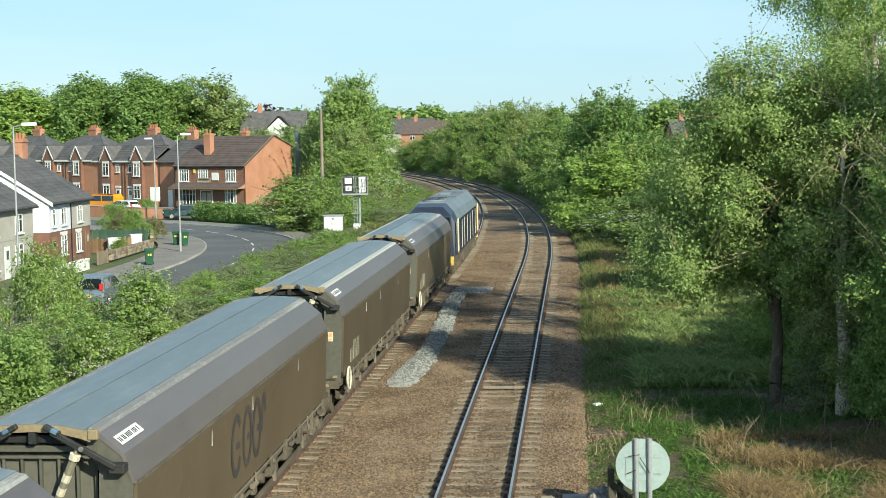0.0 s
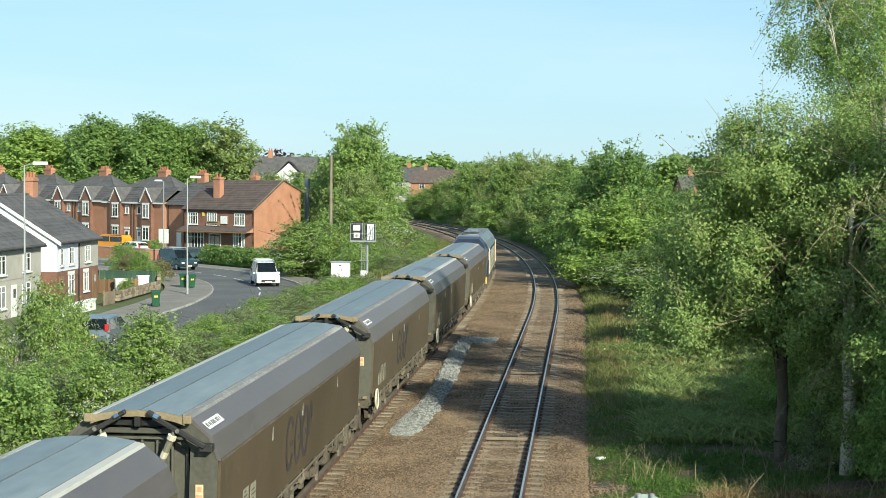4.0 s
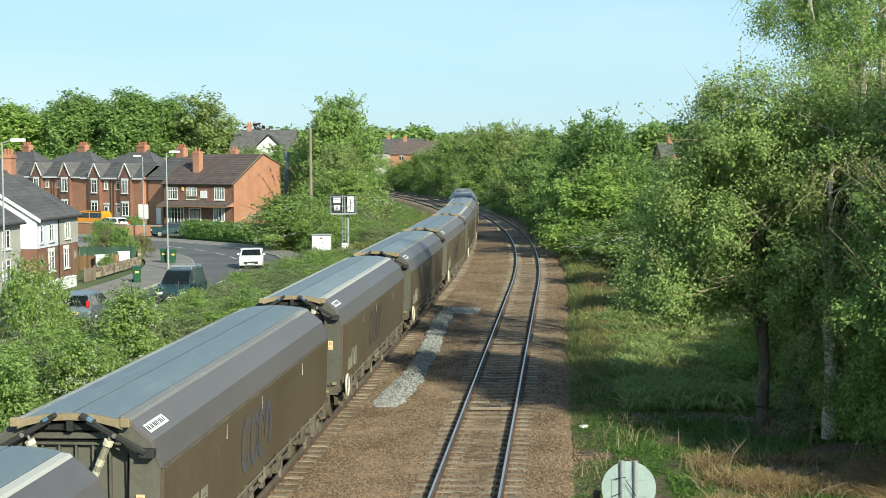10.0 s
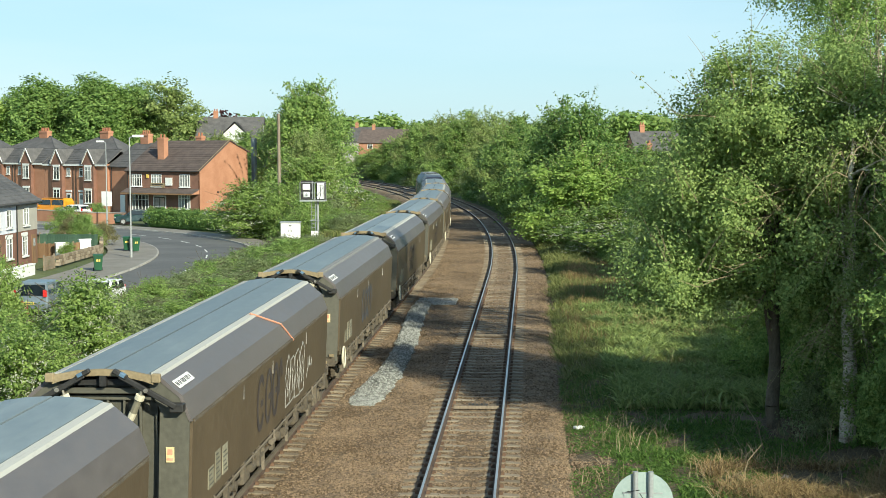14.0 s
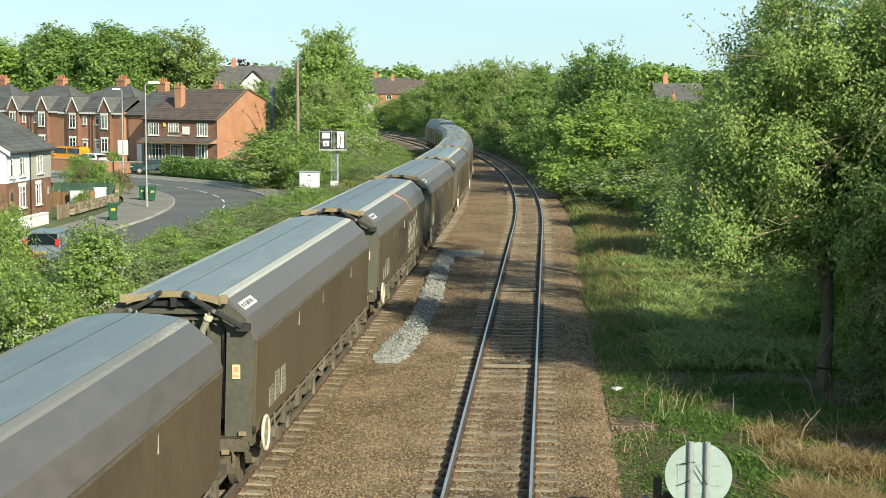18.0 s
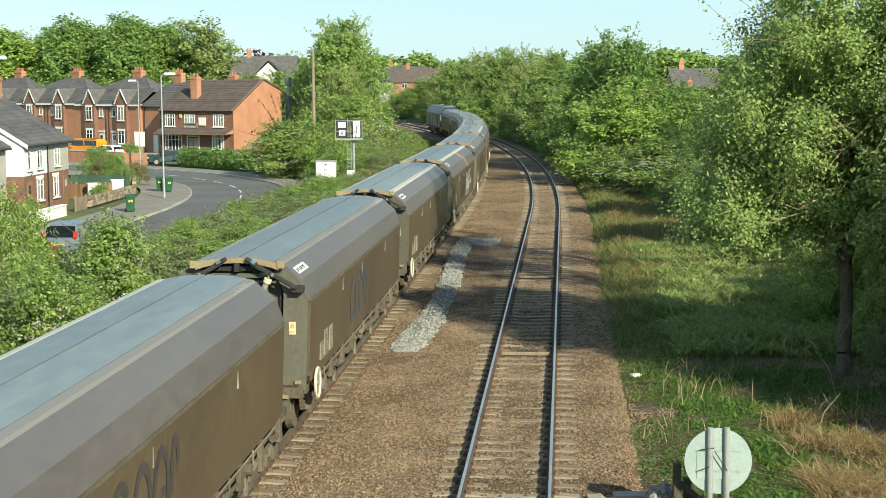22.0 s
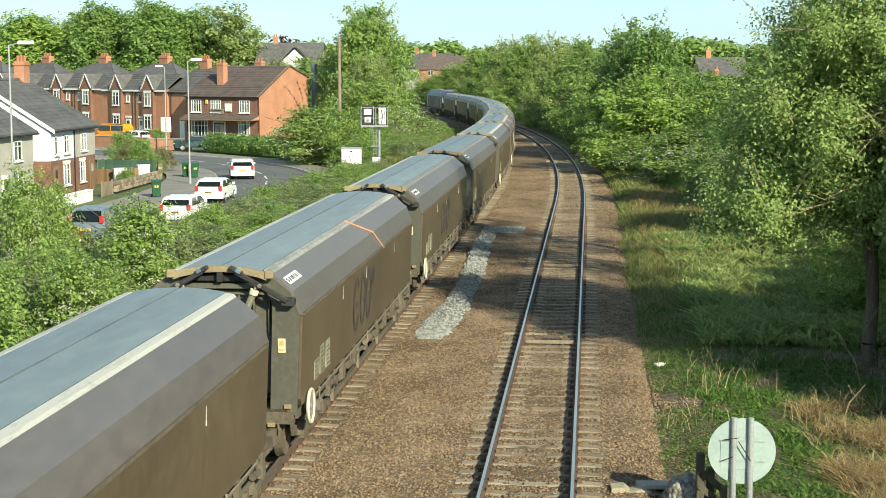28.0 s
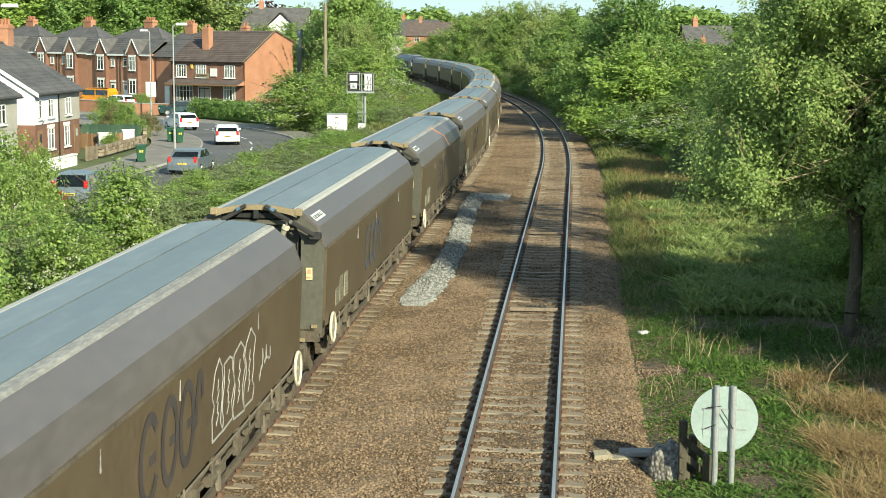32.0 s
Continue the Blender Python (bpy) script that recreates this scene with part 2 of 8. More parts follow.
M = {
    "rubble": material("grey_broken_rubble", (0.20, 0.185, 0.16), (0.36, 0.34, 0.30), 0.95, 0.5, 0.05, 0.5),
    "broken": material("broken_yellowish_concrete", (0.28, 0.24, 0.17), (0.46, 0.41, 0.30), 0.95, 0.4, 0.04, 0.6),
    # wood_dark: the shadows on the timber posts are put into the colour
    "wood_dark": material("shade_darkened_timber", (0.045, 0.04, 0.028), (0.115, 0.10, 0.068), 0.9, 0.4, 0.03, 0.5, stretch=(6, 6, 0.6)),
    "soil": material("soil_and_weeds", (0.085, 0.060, 0.036), (0.19, 0.145, 0.090), 0.95, 1.2, 0.05, 0.8),
    "field": material("distant_grass", (0.06, 0.09, 0.03), (0.12, 0.14, 0.05), 0.95, 14, 0.8, 0.5),
    "ballast": material("brown_ballast", (0.108, 0.070, 0.036), (0.300, 0.214, 0.140), 0.95, 2.4, 0.036, 1.0, spread=(0.36, 0.64)),
    "stone": material("ballast_stone", (0.092, 0.060, 0.031), (0.300, 0.214, 0.140), 0.9, 2.4, 0.03, 0.5, random_mix=0.42, island=True),
    "fresh": material("fresh_grey_stone", (0.17, 0.175, 0.165), (0.36, 0.365, 0.345), 0.9, 0.3, 0.03, 0.5, random_mix=0.6, island=True),
    "sleeper": material("weathered_concrete", (0.175, 0.138, 0.096), (0.30, 0.25, 0.185), 0.9, 0.5, 0.05, 0.4, random_mix=0.35),
    "rail_side": material("rusty_rail_web", (0.065, 0.045, 0.035), (0.13, 0.088, 0.068), 0.85, 0.6, 0.04, 0.4),
    "rail_top": material("polished_rail_head", (0.48, 0.46, 0.44), (0.62, 0.60, 0.57), 0.40, 1.5, 0.1, 0.0, metal=0.85),
    "rust": material("rusty_clip", (0.075, 0.045, 0.028), (0.15, 0.088, 0.055), 0.85, 0.2, 0.03, 0.3, random_mix=0.4, island=True),
    "asphalt": material("worn_asphalt", (0.085, 0.085, 0.088), (0.15, 0.15, 0.152), 0.85, 3.0, 0.06, 0.3),
    "paving": material("pavement_tarmac", (0.185, 0.17, 0.15), (0.28, 0.26, 0.235), 0.9, 1.5, 0.08, 0.3),
    "kerb": material("kerb_concrete", (0.30, 0.28, 0.26), (0.44, 0.42, 0.39), 0.9, 0.6, 0.05, 0.3, random_mix=0.3),
    "paint": material("road_paint", (0.58, 0.58, 0.56), (0.80, 0.80, 0.78), 0.7, 0.5, 0.05, 0.2),
    # brick, slate and tile: tones lifted to carry the haze of distance
    "brick": material("orange_brick", (0.33, 0.15, 0.09), (0.49, 0.25, 0.16), 0.9, 1.2, 0.10, 0.4, spread=(0.3, 0.7)),
    "brick_dark": material("dark_brown_brick", (0.15, 0.078, 0.058), (0.26, 0.135, 0.098), 0.9, 1.0, 0.10, 0.4),
    "slate": material("grey_slate", (0.070, 0.068, 0.070), (0.145, 0.138, 0.138), 0.75, 0.8, 0.12, 0.4, random_mix=0.1),
    "tile": material("brown_roof_tile", (0.075, 0.058, 0.053), (0.145, 0.11, 0.10), 0.85, 0.9, 0.14, 0.5, random_mix=0.1),
    "render_white": material("white_render", (0.72, 0.72, 0.73), (0.84, 0.84, 0.84), 0.85, 1.4, 0.05, 0.2),
    "render_lilac": material("lilac_white_render", (0.62, 0.63, 0.72), (0.74, 0.75, 0.82), 0.85, 1.4, 0.05, 0.2),
    "render_grey": material("grey_pebbledash", (0.36, 0.34, 0.30), (0.48, 0.455, 0.41), 0.95, 0.9, 0.04, 0.5),
    "white_paint": material("white_paint", (0.70, 0.70, 0.69), (0.84, 0.84, 0.83), 0.45, 0.8, 0.05, 0.05),
    # pane: pale blotches stand for net curtains and painted sky reflections
    "pane": material("curtain_and_reflection_pane", (0.03, 0.034, 0.038), (0.34, 0.35, 0.35), 0.12, 0.9, 0.25, 0.0, random_mix=0.9, spread=(0.3, 0.75), spec=0.8),
    "car_glass": glass_material("tinted_vehicle_glass", (0.018, 0.026, 0.03)),
    "pot": material("terracotta", (0.30, 0.12, 0.07), (0.42, 0.19, 0.11), 0.85, 0.3, 0.04, 0.3),
    "galv": material("galvanised_steel", (0.27, 0.29, 0.30), (0.40, 0.42, 0.43), 0.5, 0.6, 0.05, 0.1, metal=0.3),
    "grey_paint": material("pale_grey_paint", (0.27, 0.345, 0.335), (0.35, 0.43, 0.415), 0.55, 0.6, 0.05, 0.05),
    "black": material("black_steel", (0.012, 0.012, 0.013), (0.035, 0.034, 0.033), 0.6, 0.5, 0.05, 0.2),
    "wood_grey": material("weathered_wood", (0.17, 0.13, 0.095), (0.30, 0.25, 0.19), 0.9, 0.5, 0.03, 0.5, stretch=(6, 6, 0.6)),
    "wood_brown": material("brown_fence_wood", (0.17, 0.095, 0.05), (0.28, 0.17, 0.095), 0.9, 0.5, 0.03, 0.4, stretch=(6, 6, 0.6), random_mix=0.3),
    "wood_green": material("green_fence_panel", (0.035, 0.075, 0.05), (0.07, 0.13, 0.085), 0.8, 0.6, 0.04, 0.3, random_mix=0.2),
    "garden_stone": material("rough_garden_stone", (0.17, 0.13, 0.09), (0.34, 0.28, 0.21), 0.95, 0.4, 0.06, 0.6, random_mix=0.5),
    "bin": material("green_plastic", (0.008, 0.062, 0.028), (0.014, 0.092, 0.04), 0.5, 0.6, 0.04, 0.1),
    "rubber": material("tyre_rubber", (0.012, 0.012, 0.012), (0.03, 0.03, 0.03), 0.85, 0.3, 0.03, 0.2),
    "alloy": material("alloy_wheel", (0.38, 0.38, 0.39), (0.55, 0.55, 0.56), 0.35, 0.3, 0.05, 0.0, metal=0.8),
    "car_white": material("white_car_paint", (0.74, 0.75, 0.76), (0.82, 0.82, 0.82), 0.25, 1.2, 0.2, 0.0),
    "car_dark": material("dark_blue_car_paint", (0.012, 0.034, 0.042), (0.024, 0.055, 0.062), 0.22, 1.2, 0.2, 0.0),
    "car_silver": material("blue_silver_car_paint", (0.16, 0.20, 0.235), (0.225, 0.27, 0.30), 0.3, 1.2, 0.2, 0.0, metal=0.4),
    "car_red": material("red_car_paint", (0.22, 0.012, 0.014), (0.30, 0.02, 0.02), 0.28, 1.2, 0.2, 0.0),
    "car_orange": material("orange_van_paint", (0.68, 0.24, 0.012), (0.78, 0.31, 0.02), 0.3, 1.2, 0.2, 0.0),
    "lamp_red": material("red_lamp_lens", (0.45, 0.02, 0.02), (0.60, 0.04, 0.03), 0.25, 0.3, 0.05, 0.0),
    "lamp_clear": material("clear_lamp_lens", (0.60, 0.62, 0.63), (0.75, 0.76, 0.77), 0.15, 0.3, 0.05, 0.0),
    "yellow": material("yellow_plate", (0.66, 0.46, 0.08), (0.76, 0.57, 0.14), 0.5, 0.3, 0.05, 0.0),
    "lid": material("dirty_blue_grey_roof", (0.155, 0.192, 0.215), (0.255, 0.30, 0.322), 0.5, 2.2, 0.18, 0.08, stretch=(1, 0.25, 1), random_mix=0.18),
    "strip": material("worn_cream_strip", (0.21, 0.205, 0.20), (0.47, 0.46, 0.43), 0.7, 1.0, 0.07, 0.1, stretch=(2, 0.4, 1), random_mix=0.5),
    "slope": material("grey_brown_hopper_shoulder", (0.102, 0.090, 0.092), (0.150, 0.133, 0.131), 0.45, 2.5, 0.15, 0.08, stretch=(1, 0.3, 1), random_mix=0.15),
    "side": material("rust_brown_hopper_side", (0.078, 0.058, 0.036), (0.126, 0.095, 0.060), 0.5, 1.8, 0.12, 0.1, stretch=(1, 0.7, 0.5), random_mix=0.15),
    "end": material("olive_grey_hopper_end", (0.074, 0.072, 0.057), (0.118, 0.114, 0.091), 0.6, 1.4, 0.1, 0.12, random_mix=0.25),
    "data": material("faded_data_panel", (0.20, 0.185, 0.135), (0.30, 0.28, 0.21), 0.7, 0.5, 0.05, 0.05, random_mix=0.3),
    "blue_tip": material("blue_arm_sleeve", (0.06, 0.13, 0.22), (0.12, 0.20, 0.30), 0.6, 0.3, 0.04, 0.05),
    "tan": material("tan_hood_edge", (0.21, 0.162, 0.094), (0.325, 0.258, 0.158), 0.7, 0.6, 0.05, 0.1),
    "frame": material("dusty_underframe", (0.07, 0.058, 0.043), (0.155, 0.128, 0.094), 0.85, 0.7, 0.06, 0.3),
    "frame_pale": material("dusty_brake_gear", (0.12, 0.10, 0.075), (0.25, 0.21, 0.16), 0.85, 0.5, 0.05, 0.3),
    "wheel_disc": material("dusty_brake_wheel", (0.22, 0.195, 0.15), (0.34, 0.305, 0.235), 0.8, 0.4, 0.04, 0.2),
    "warning": material("pale_yellow_plate", (0.62, 0.50, 0.26), (0.74, 0.62, 0.38), 0.5, 0.3, 0.05, 0.0),
    "steel": material("bare_steel", (0.30, 0.28, 0.25), (0.48, 0.45, 0.40), 0.45, 0.4, 0.05, 0.1, metal=0.7),
    "cream": material("cream_paint", (0.52, 0.48, 0.36), (0.70, 0.66, 0.53), 0.6, 0.5, 0.05, 0.05),
    "blue_mark": material("faded_blue_marking", (0.044, 0.039, 0.043), (0.074, 0.063, 0.062), 0.6, 0.6, 0.08, 0.05),
    "blue_spray": material("blue_spray_paint", (0.062, 0.068, 0.088), (0.098, 0.098, 0.108), 0.6, 0.3, 0.06, 0.05, spread=(0.3, 0.7)),
    "pale_spray": material("pale_spray_paint", (0.26, 0.255, 0.24), (0.46, 0.455, 0.43), 0.6, 0.3, 0.06, 0.05),
    "tape": material("orange_scratched_tape", (0.62, 0.25, 0.15), (0.78, 0.42, 0.30), 0.6, 0.3, 0.05, 0.0),
    "loco": material("dark_blue_loco_paint", (0.016, 0.024, 0.05), (0.03, 0.042, 0.075), 0.4, 1.4, 0.1, 0.05),
    "loco_roof": material("grey_blue_loco_roof", (0.12, 0.15, 0.18), (0.20, 0.24, 0.275), 0.5, 1.4, 0.1, 0.1),
    "gold": material("orange_gold_loco_band", (0.55, 0.22, 0.03), (0.70, 0.33, 0.05), 0.45, 1.0, 0.1, 0.0),
    "bark": material("grey_brown_bark", (0.07, 0.055, 0.04), (0.17, 0.14, 0.105), 0.95, 0.4, 0.05, 0.8, stretch=(3, 3, 1)),
    "birch": material("pale_birch_bark", (0.20, 0.15, 0.11), (0.62, 0.56, 0.47), 0.85, 0.5, 0.08, 0.4, stretch=(1, 1, 3), spread=(0.38, 0.55)),
    "twig": material("pale_dry_twig", (0.22, 0.17, 0.10), (0.38, 0.31, 0.20), 0.9, 0.4, 0.05, 0.2, random_mix=0.5, island=True),
    "straw": material("dry_straw_stalks", (0.19, 0.125, 0.055), (0.42, 0.31, 0.155), 0.9, 0.4, 0.05, 0.0, random_mix=0.7, island=True, leaf=0.2),
}


def gravel(m, size):
    """Breaks a ground material into angular stones about `size` metres wide, each of its own tone, with dark joints."""
    t = m.node_tree
    n, link = t.nodes, t.links.new
    co = n.new("ShaderNodeTexCoord")
    cell = n.new("ShaderNodeTexVoronoi")
    cell.inputs["Scale"].default_value = 1.0 / size
    link(co.outputs["Object"], cell.inputs["Vector"])
    tone = n.new("ShaderNodeSeparateColor")
    link(cell.outputs["Color"], tone.inputs[0])
    rng_ = n.new("ShaderNodeMapRange")
    rng_.inputs["To Min"].default_value, rng_.inputs["To Max"].default_value = 0.62, 1.5
    link(tone.outputs[0], rng_.inputs["Value"])
    joint = n.new("ShaderNodeMapRange")
    joint.inputs["From Min"].default_value, joint.inputs["From Max"].default_value = 0.35, 0.75
    joint.inputs["To Min"].default_value, joint.inputs["To Max"].default_value = 1.0, 0.55
    link(cell.outputs["Distance"], joint.inputs["Value"])
    both = n.new("ShaderNodeMath")
    both.operation = "MULTIPLY"
    link(rng_.outputs[0], both.inputs[0])
    link(joint.outputs[0], both.inputs[1])
    b = n["Principled BSDF"]
    old = b.inputs["Base Color"].links[0].from_socket
    mul = n.new("ShaderNodeVectorMath")
    mul.operation = "MULTIPLY"
    link(old, mul.inputs[0])
    link(both.outputs[0], mul.inputs[1])
    link(mul.outputs[0], b.inputs["Base Color"])
    bump = n.new("ShaderNodeBump")
    bump.invert = True
    bump.inputs["Strength"].default_value = 0.9
    bump.inputs["Distance"].default_value = size * 0.5
    link(cell.outputs["Distance"], bump.inputs["Height"])
    link(bump.outputs[0], b.inputs["Normal"])


gravel(M["ballast"], 0.055)
gravel(M["soil"], 0.05)
gravel(M["rubble"], 0.07)


def leaf_material(name, c1, c2, mix=0.9):
    return material(name, c1, c2, 0.6, 1.6, 0.3, 0.0, random_mix=mix, island=True, leaf=0.4, spread=(0.15, 0.85), spec=0.3)


L = {
    "fresh": leaf_material("fresh_green_leaves", (0.165, 0.262, 0.062), (0.355, 0.47, 0.14)),
    "near": leaf_material("sunlit_sallow_leaves", (0.18, 0.27, 0.082), (0.39, 0.5, 0.17)),
    "town": leaf_material("broad_town_tree_leaves", (0.125, 0.22, 0.055), (0.285, 0.41, 0.12)),
    "mid": leaf_material("mid_green_leaves", (0.155, 0.262, 0.070), (0.350, 0.470, 0.142)),
    "dark": leaf_material("dark_green_leaves", (0.100, 0.198, 0.052), (0.258, 0.375, 0.108)),
    "bright": leaf_material("bright_yellow_green_leaves", (0.2, 0.32, 0.066), (0.39, 0.52, 0.145)),
    "olive": leaf_material("olive_green_leaves", (0.185, 0.255, 0.082), (0.380, 0.460, 0.165)),
    "brownish": leaf_material("brownish_young_leaves", (0.165, 0.16, 0.078), (0.31, 0.285, 0.14)),
    "grey": leaf_material("grey_green_leaves", (0.155, 0.205, 0.088), (0.31, 0.37, 0.18)),
    "copper": leaf_material("copper_beech_leaves", (0.05, 0.022, 0.022), (0.12, 0.05, 0.05)),
    "blossom": leaf_material("white_blossom", (0.46, 0.47, 0.37), (0.7, 0.7, 0.6)),
    "grass": leaf_material("grass_blades", (0.12, 0.16, 0.048), (0.3, 0.31, 0.115)),
    "weed": leaf_material("low_green_weeds", (0.062, 0.130, 0.026), (0.160, 0.265, 0.062)),
}


# ---------------------------------------------------------------- building blocks
def mesh_of(name, bm, mat):
    me = bpy.data.meshes.new(name)
    bm.to_mesh(me)
    bm.free()
    for one in (mat if isinstance(mat, (list, tuple)) else [mat]):
        me.materials.append(one)
    return me


def part(name, bm, mat, parent, label="", smooth=False):
    """Links a bmesh as one mesh object under a thing or a part."""
    ob = new(name, mesh_of(name, bm, mat))
    if smooth:
        ob.data.shade_smooth()
    ob.parent = parent
    return tagged(ob, label)


def piece(name, me, parent, m):
    """One more object on a shared mesh, under parent."""
    ob = new(name, me)
    ob.parent = parent
    ob.matrix_basis = m
    return ob


def thing(name, label, category, group="", kind="", at=None):
    ob = new(name)
    ob.empty_display_size = 0.2
    if at is not None:
        ob.matrix_basis = at
    return tagged(ob, label, category, group, kind)


def solid(name, bm, mat, label, category="", group="", kind="", at=None, smooth=False):
    ob = new(name, mesh_of(name, bm, mat))
    if smooth:
        ob.data.shade_smooth()
    if at is not None:
        ob.matrix_basis = at
    return tagged(ob, label, category, group, kind)


def arrays(name, verts, faces, mat, parent=None, smooth=False):
    me = bpy.data.meshes.new(name)
    me.from_pydata(verts, [], faces)
    for one in (mat if isinstance(mat, (list, tuple)) else [mat]):
        me.materials.append(one)
    if smooth:
        me.shade_smooth()
    ob = new(name, me)
    ob.parent = parent
    return ob


def box(bm, x0, x1, y0, y1, z0, z1, m=None, bevel=0.0):
    vs = [bm.verts.new(p) for p in ((x0, y0, z0), (x1, y0, z0), (x1, y1, z0), (x0, y1, z0), (x0, y0, z1), (x1, y0, z1), (x1, y1, z1), (x0, y1, z1))]
    fs = [bm.faces.new([vs[i] for i in f]) for f in ((3, 2, 1, 0), (4, 5, 6, 7), (0, 1, 5, 4), (1, 2, 6, 5), (2, 3, 7, 6), (3, 0, 4, 7))]
    if bevel:
        r = bmesh.ops.bevel(bm, geom=list({e for f in fs for e in f.edges}), offset=bevel, segments=1, affect="EDGES")
        vs = list({v for f in r["faces"] for v in f.verts})
    if m is not None:
        bmesh.ops.transform(bm, matrix=m, verts=vs)
    return vs


def boxes(*rows, bevel=0.0):
    bm = bmesh.new()
    for r in rows:
        box(bm, *r, bevel=bevel)
    return bm


def tube(bm, p, q, r0, r1=None, sides=8, cap=True):
    """A tapered round bar from p to q."""
    r1 = r0 if r1 is None else r1
    p, q = Vector(p), Vector(q)
    d = (q - p).normalized()
    a = d.orthogonal().normalized()
    b = d.cross(a)
    ring = []
    for c, r in ((p, r0), (q, r1)):
        ring.append([bm.verts.new(c + (a * math.cos(k * 2 * math.pi / sides) + b * math.sin(k * 2 * math.pi / sides)) * r) for k in range(sides)])
    for k in range(sides):
        bm.faces.new((ring[0][k], ring[0][(k + 1) % sides], ring[1][(k + 1) % sides], ring[1][k]))
    if cap:
        bm.faces.new(ring[0][::-1])
        bm.faces.new(ring[1])
    return bm


def tubes(*rows, sides=8):
    bm = bmesh.new()
    for r in rows:
        tube(bm, *r, sides=sides)
    return bm


def ring(bm, c, radius, thick, sides=28, tube_sides=6):
    """A closed round hoop that faces along x."""
    rows = []
    for k in range(sides):
        a = k * 2 * math.pi / sides
        rows.append([bm.verts.new((c[0] + thick * math.sin(j * 2 * math.pi / tube_sides), c[1] + (radius + thick * math.cos(j * 2 * math.pi / tube_sides)) * math.cos(a),
                                   c[2] + (radius + thick * math.cos(j * 2 * math.pi / tube_sides)) * math.sin(a))) for j in range(tube_sides)])
    for k in range(sides):
        for j in range(tube_sides):
            bm.faces.new((rows[k][j], rows[k][(j + 1) % tube_sides], rows[(k + 1) % sides][(j + 1) % tube_sides], rows[(k + 1) % sides][j]))
    return bm


def prism(bm, outline, a0, a1, place):
    """Extrudes a 2D outline (u, v) between a0 and a1; place(u, v, a) gives the point."""
    n = len(outline)
    lo = [bm.verts.new(place(u, v, a0)) for u, v in outline]
    hi = [bm.verts.new(place(u, v, a1)) for u, v in outline]
    bm.faces.new(lo)
    bm.faces.new(hi[::-1])
    for k in range(n):
        bm.faces.new((lo[k], hi[k], hi[(k + 1) % n], lo[(k + 1) % n]))
    bmesh.ops.recalc_face_normals(bm, faces=bm.faces)
    return bm


def along_y(u, v, a):
    return (u, a, v)


def along_x(u, v, a):
    return (a, u, v)


def along_z(u, v, a):
    return (u, v, a)


# ---------------------------------------------------------------- plan
def bend(y):
    """How far the line has swung to the left at y."""
    return -max(0.0, y - 80.0) ** 2 / 1440.0


def right_line(y):
    return -1.31 + bend(y)


def left_line(y):
    k = min(1.0, max(0.0, (y - 100.0) / 100.0))
    return -6.5 + bend(y) + 1.2 * k * k * (3 - 2 * k)


def smooth01(a, b, v):
    k = min(1.0, max(0.0, (v - a) / (b - a)))
    return k * k * (3 - 2 * k)


ROAD = [(-22.3, -60), (-22.3, -20), (-22.3, 20), (-22.3, 60), (-22.3, 92), (-22.7, 102), (-23.9, 111), (-26.2, 119.5), (-29.6, 127), (-34.4, 134.2), (-41, 141.6), (-50, 149), (-62, 156.5), (-80, 166), (-110, 180)]
ROAD = [(x + 0.15, y) for x, y in ROAD]


def spline(points, steps=6):
    """Catmull-Rom through 2D points."""
    out = []
    for i in range(len(points) - 1):
        p0, p1, p2, p3 = (Vector(points[max(0, min(len(points) - 1, j))]) for j in (i - 1, i, i + 1, i + 2))
        for k in range(steps):
            t = k / steps
            out.append(0.5 * (2 * p1 + (p2 - p0) * t + (2 * p0 - 5 * p1 + 4 * p2 - p3) * t * t + (3 * p1 - p0 - 3 * p2 + p3) * t ** 3))
    out.append(Vector(points[-1]))
    return out


ROAD_LINE = spline(ROAD)
ROAD_DIR = []
for _i, _p in enumerate(ROAD_LINE):
    _a, _b = ROAD_LINE[max(0, _i - 1)], ROAD_LINE[min(len(ROAD_LINE) - 1, _i + 1)]
    ROAD_DIR.append((_b - _a).normalized())
STREET = -1.2


def road_at(offset, index):
    """A point beside the road's centre line; offset to the right when looking away along it."""
    d = ROAD_DIR[index]
    return ROAD_LINE[index] + Vector((d.y, -d.x)) * offset


def ground_height(x, y):
    """Height of the bare ground: track bed, bank to the street, rising land far off."""
    c = (right_line(y) + left_line(y)) / 2
    u = x - c
    h = -0.42
    if u < -6.0:
        k = smooth01(-6.0, -9.0, u)
        bank = 0.55 * smooth01(-6.0, -8.5, u)
        h = -0.42 * (1 - k) + bank * 1.0 - (1.62 + 0.13) * smooth01(-9.5, -13.0, u)
        h = max(h, STREET - 0.03) if u > -13 else STREET - 0.03
    elif u > 4.2:
        h = -0.42 + 0.32 * smooth01(4.2, 6.5, u) + 0.5 * smooth01(9, 16, u)
    far = smooth01(250, 420, y) * 3.5 * smooth01(14, 40, abs(u))
    if x < -60:
        far = max(far, smooth01(-95, -160, x) * 2.0)
    h += far if y > 210 or x < -60 else 0.0
    return h + (0.05 * noise.noise(Vector((x * 0.35, y * 0.35, 0))) if u > 5 or -13 < u < -6.5 else 0.0)


def axis(*spans):
    out = []
    for a, b, n in spans:
        out += [a + (b - a) * k / n for k in range(n)]
    return out + [spans[-1][1]]


# ground: one sheet to the horizon
GX = axis((-3000, -300, 9), (-300, -60, 16), (-60, -24, 12), (-24, 12, 48), (12, 40, 12), (40, 300, 10), (300, 3000, 9))
GY = axis((-3000, -200, 8), (-200, 0, 16), (0, 120, 80), (120, 300, 45), (300, 600, 12), (600, 4500, 10))
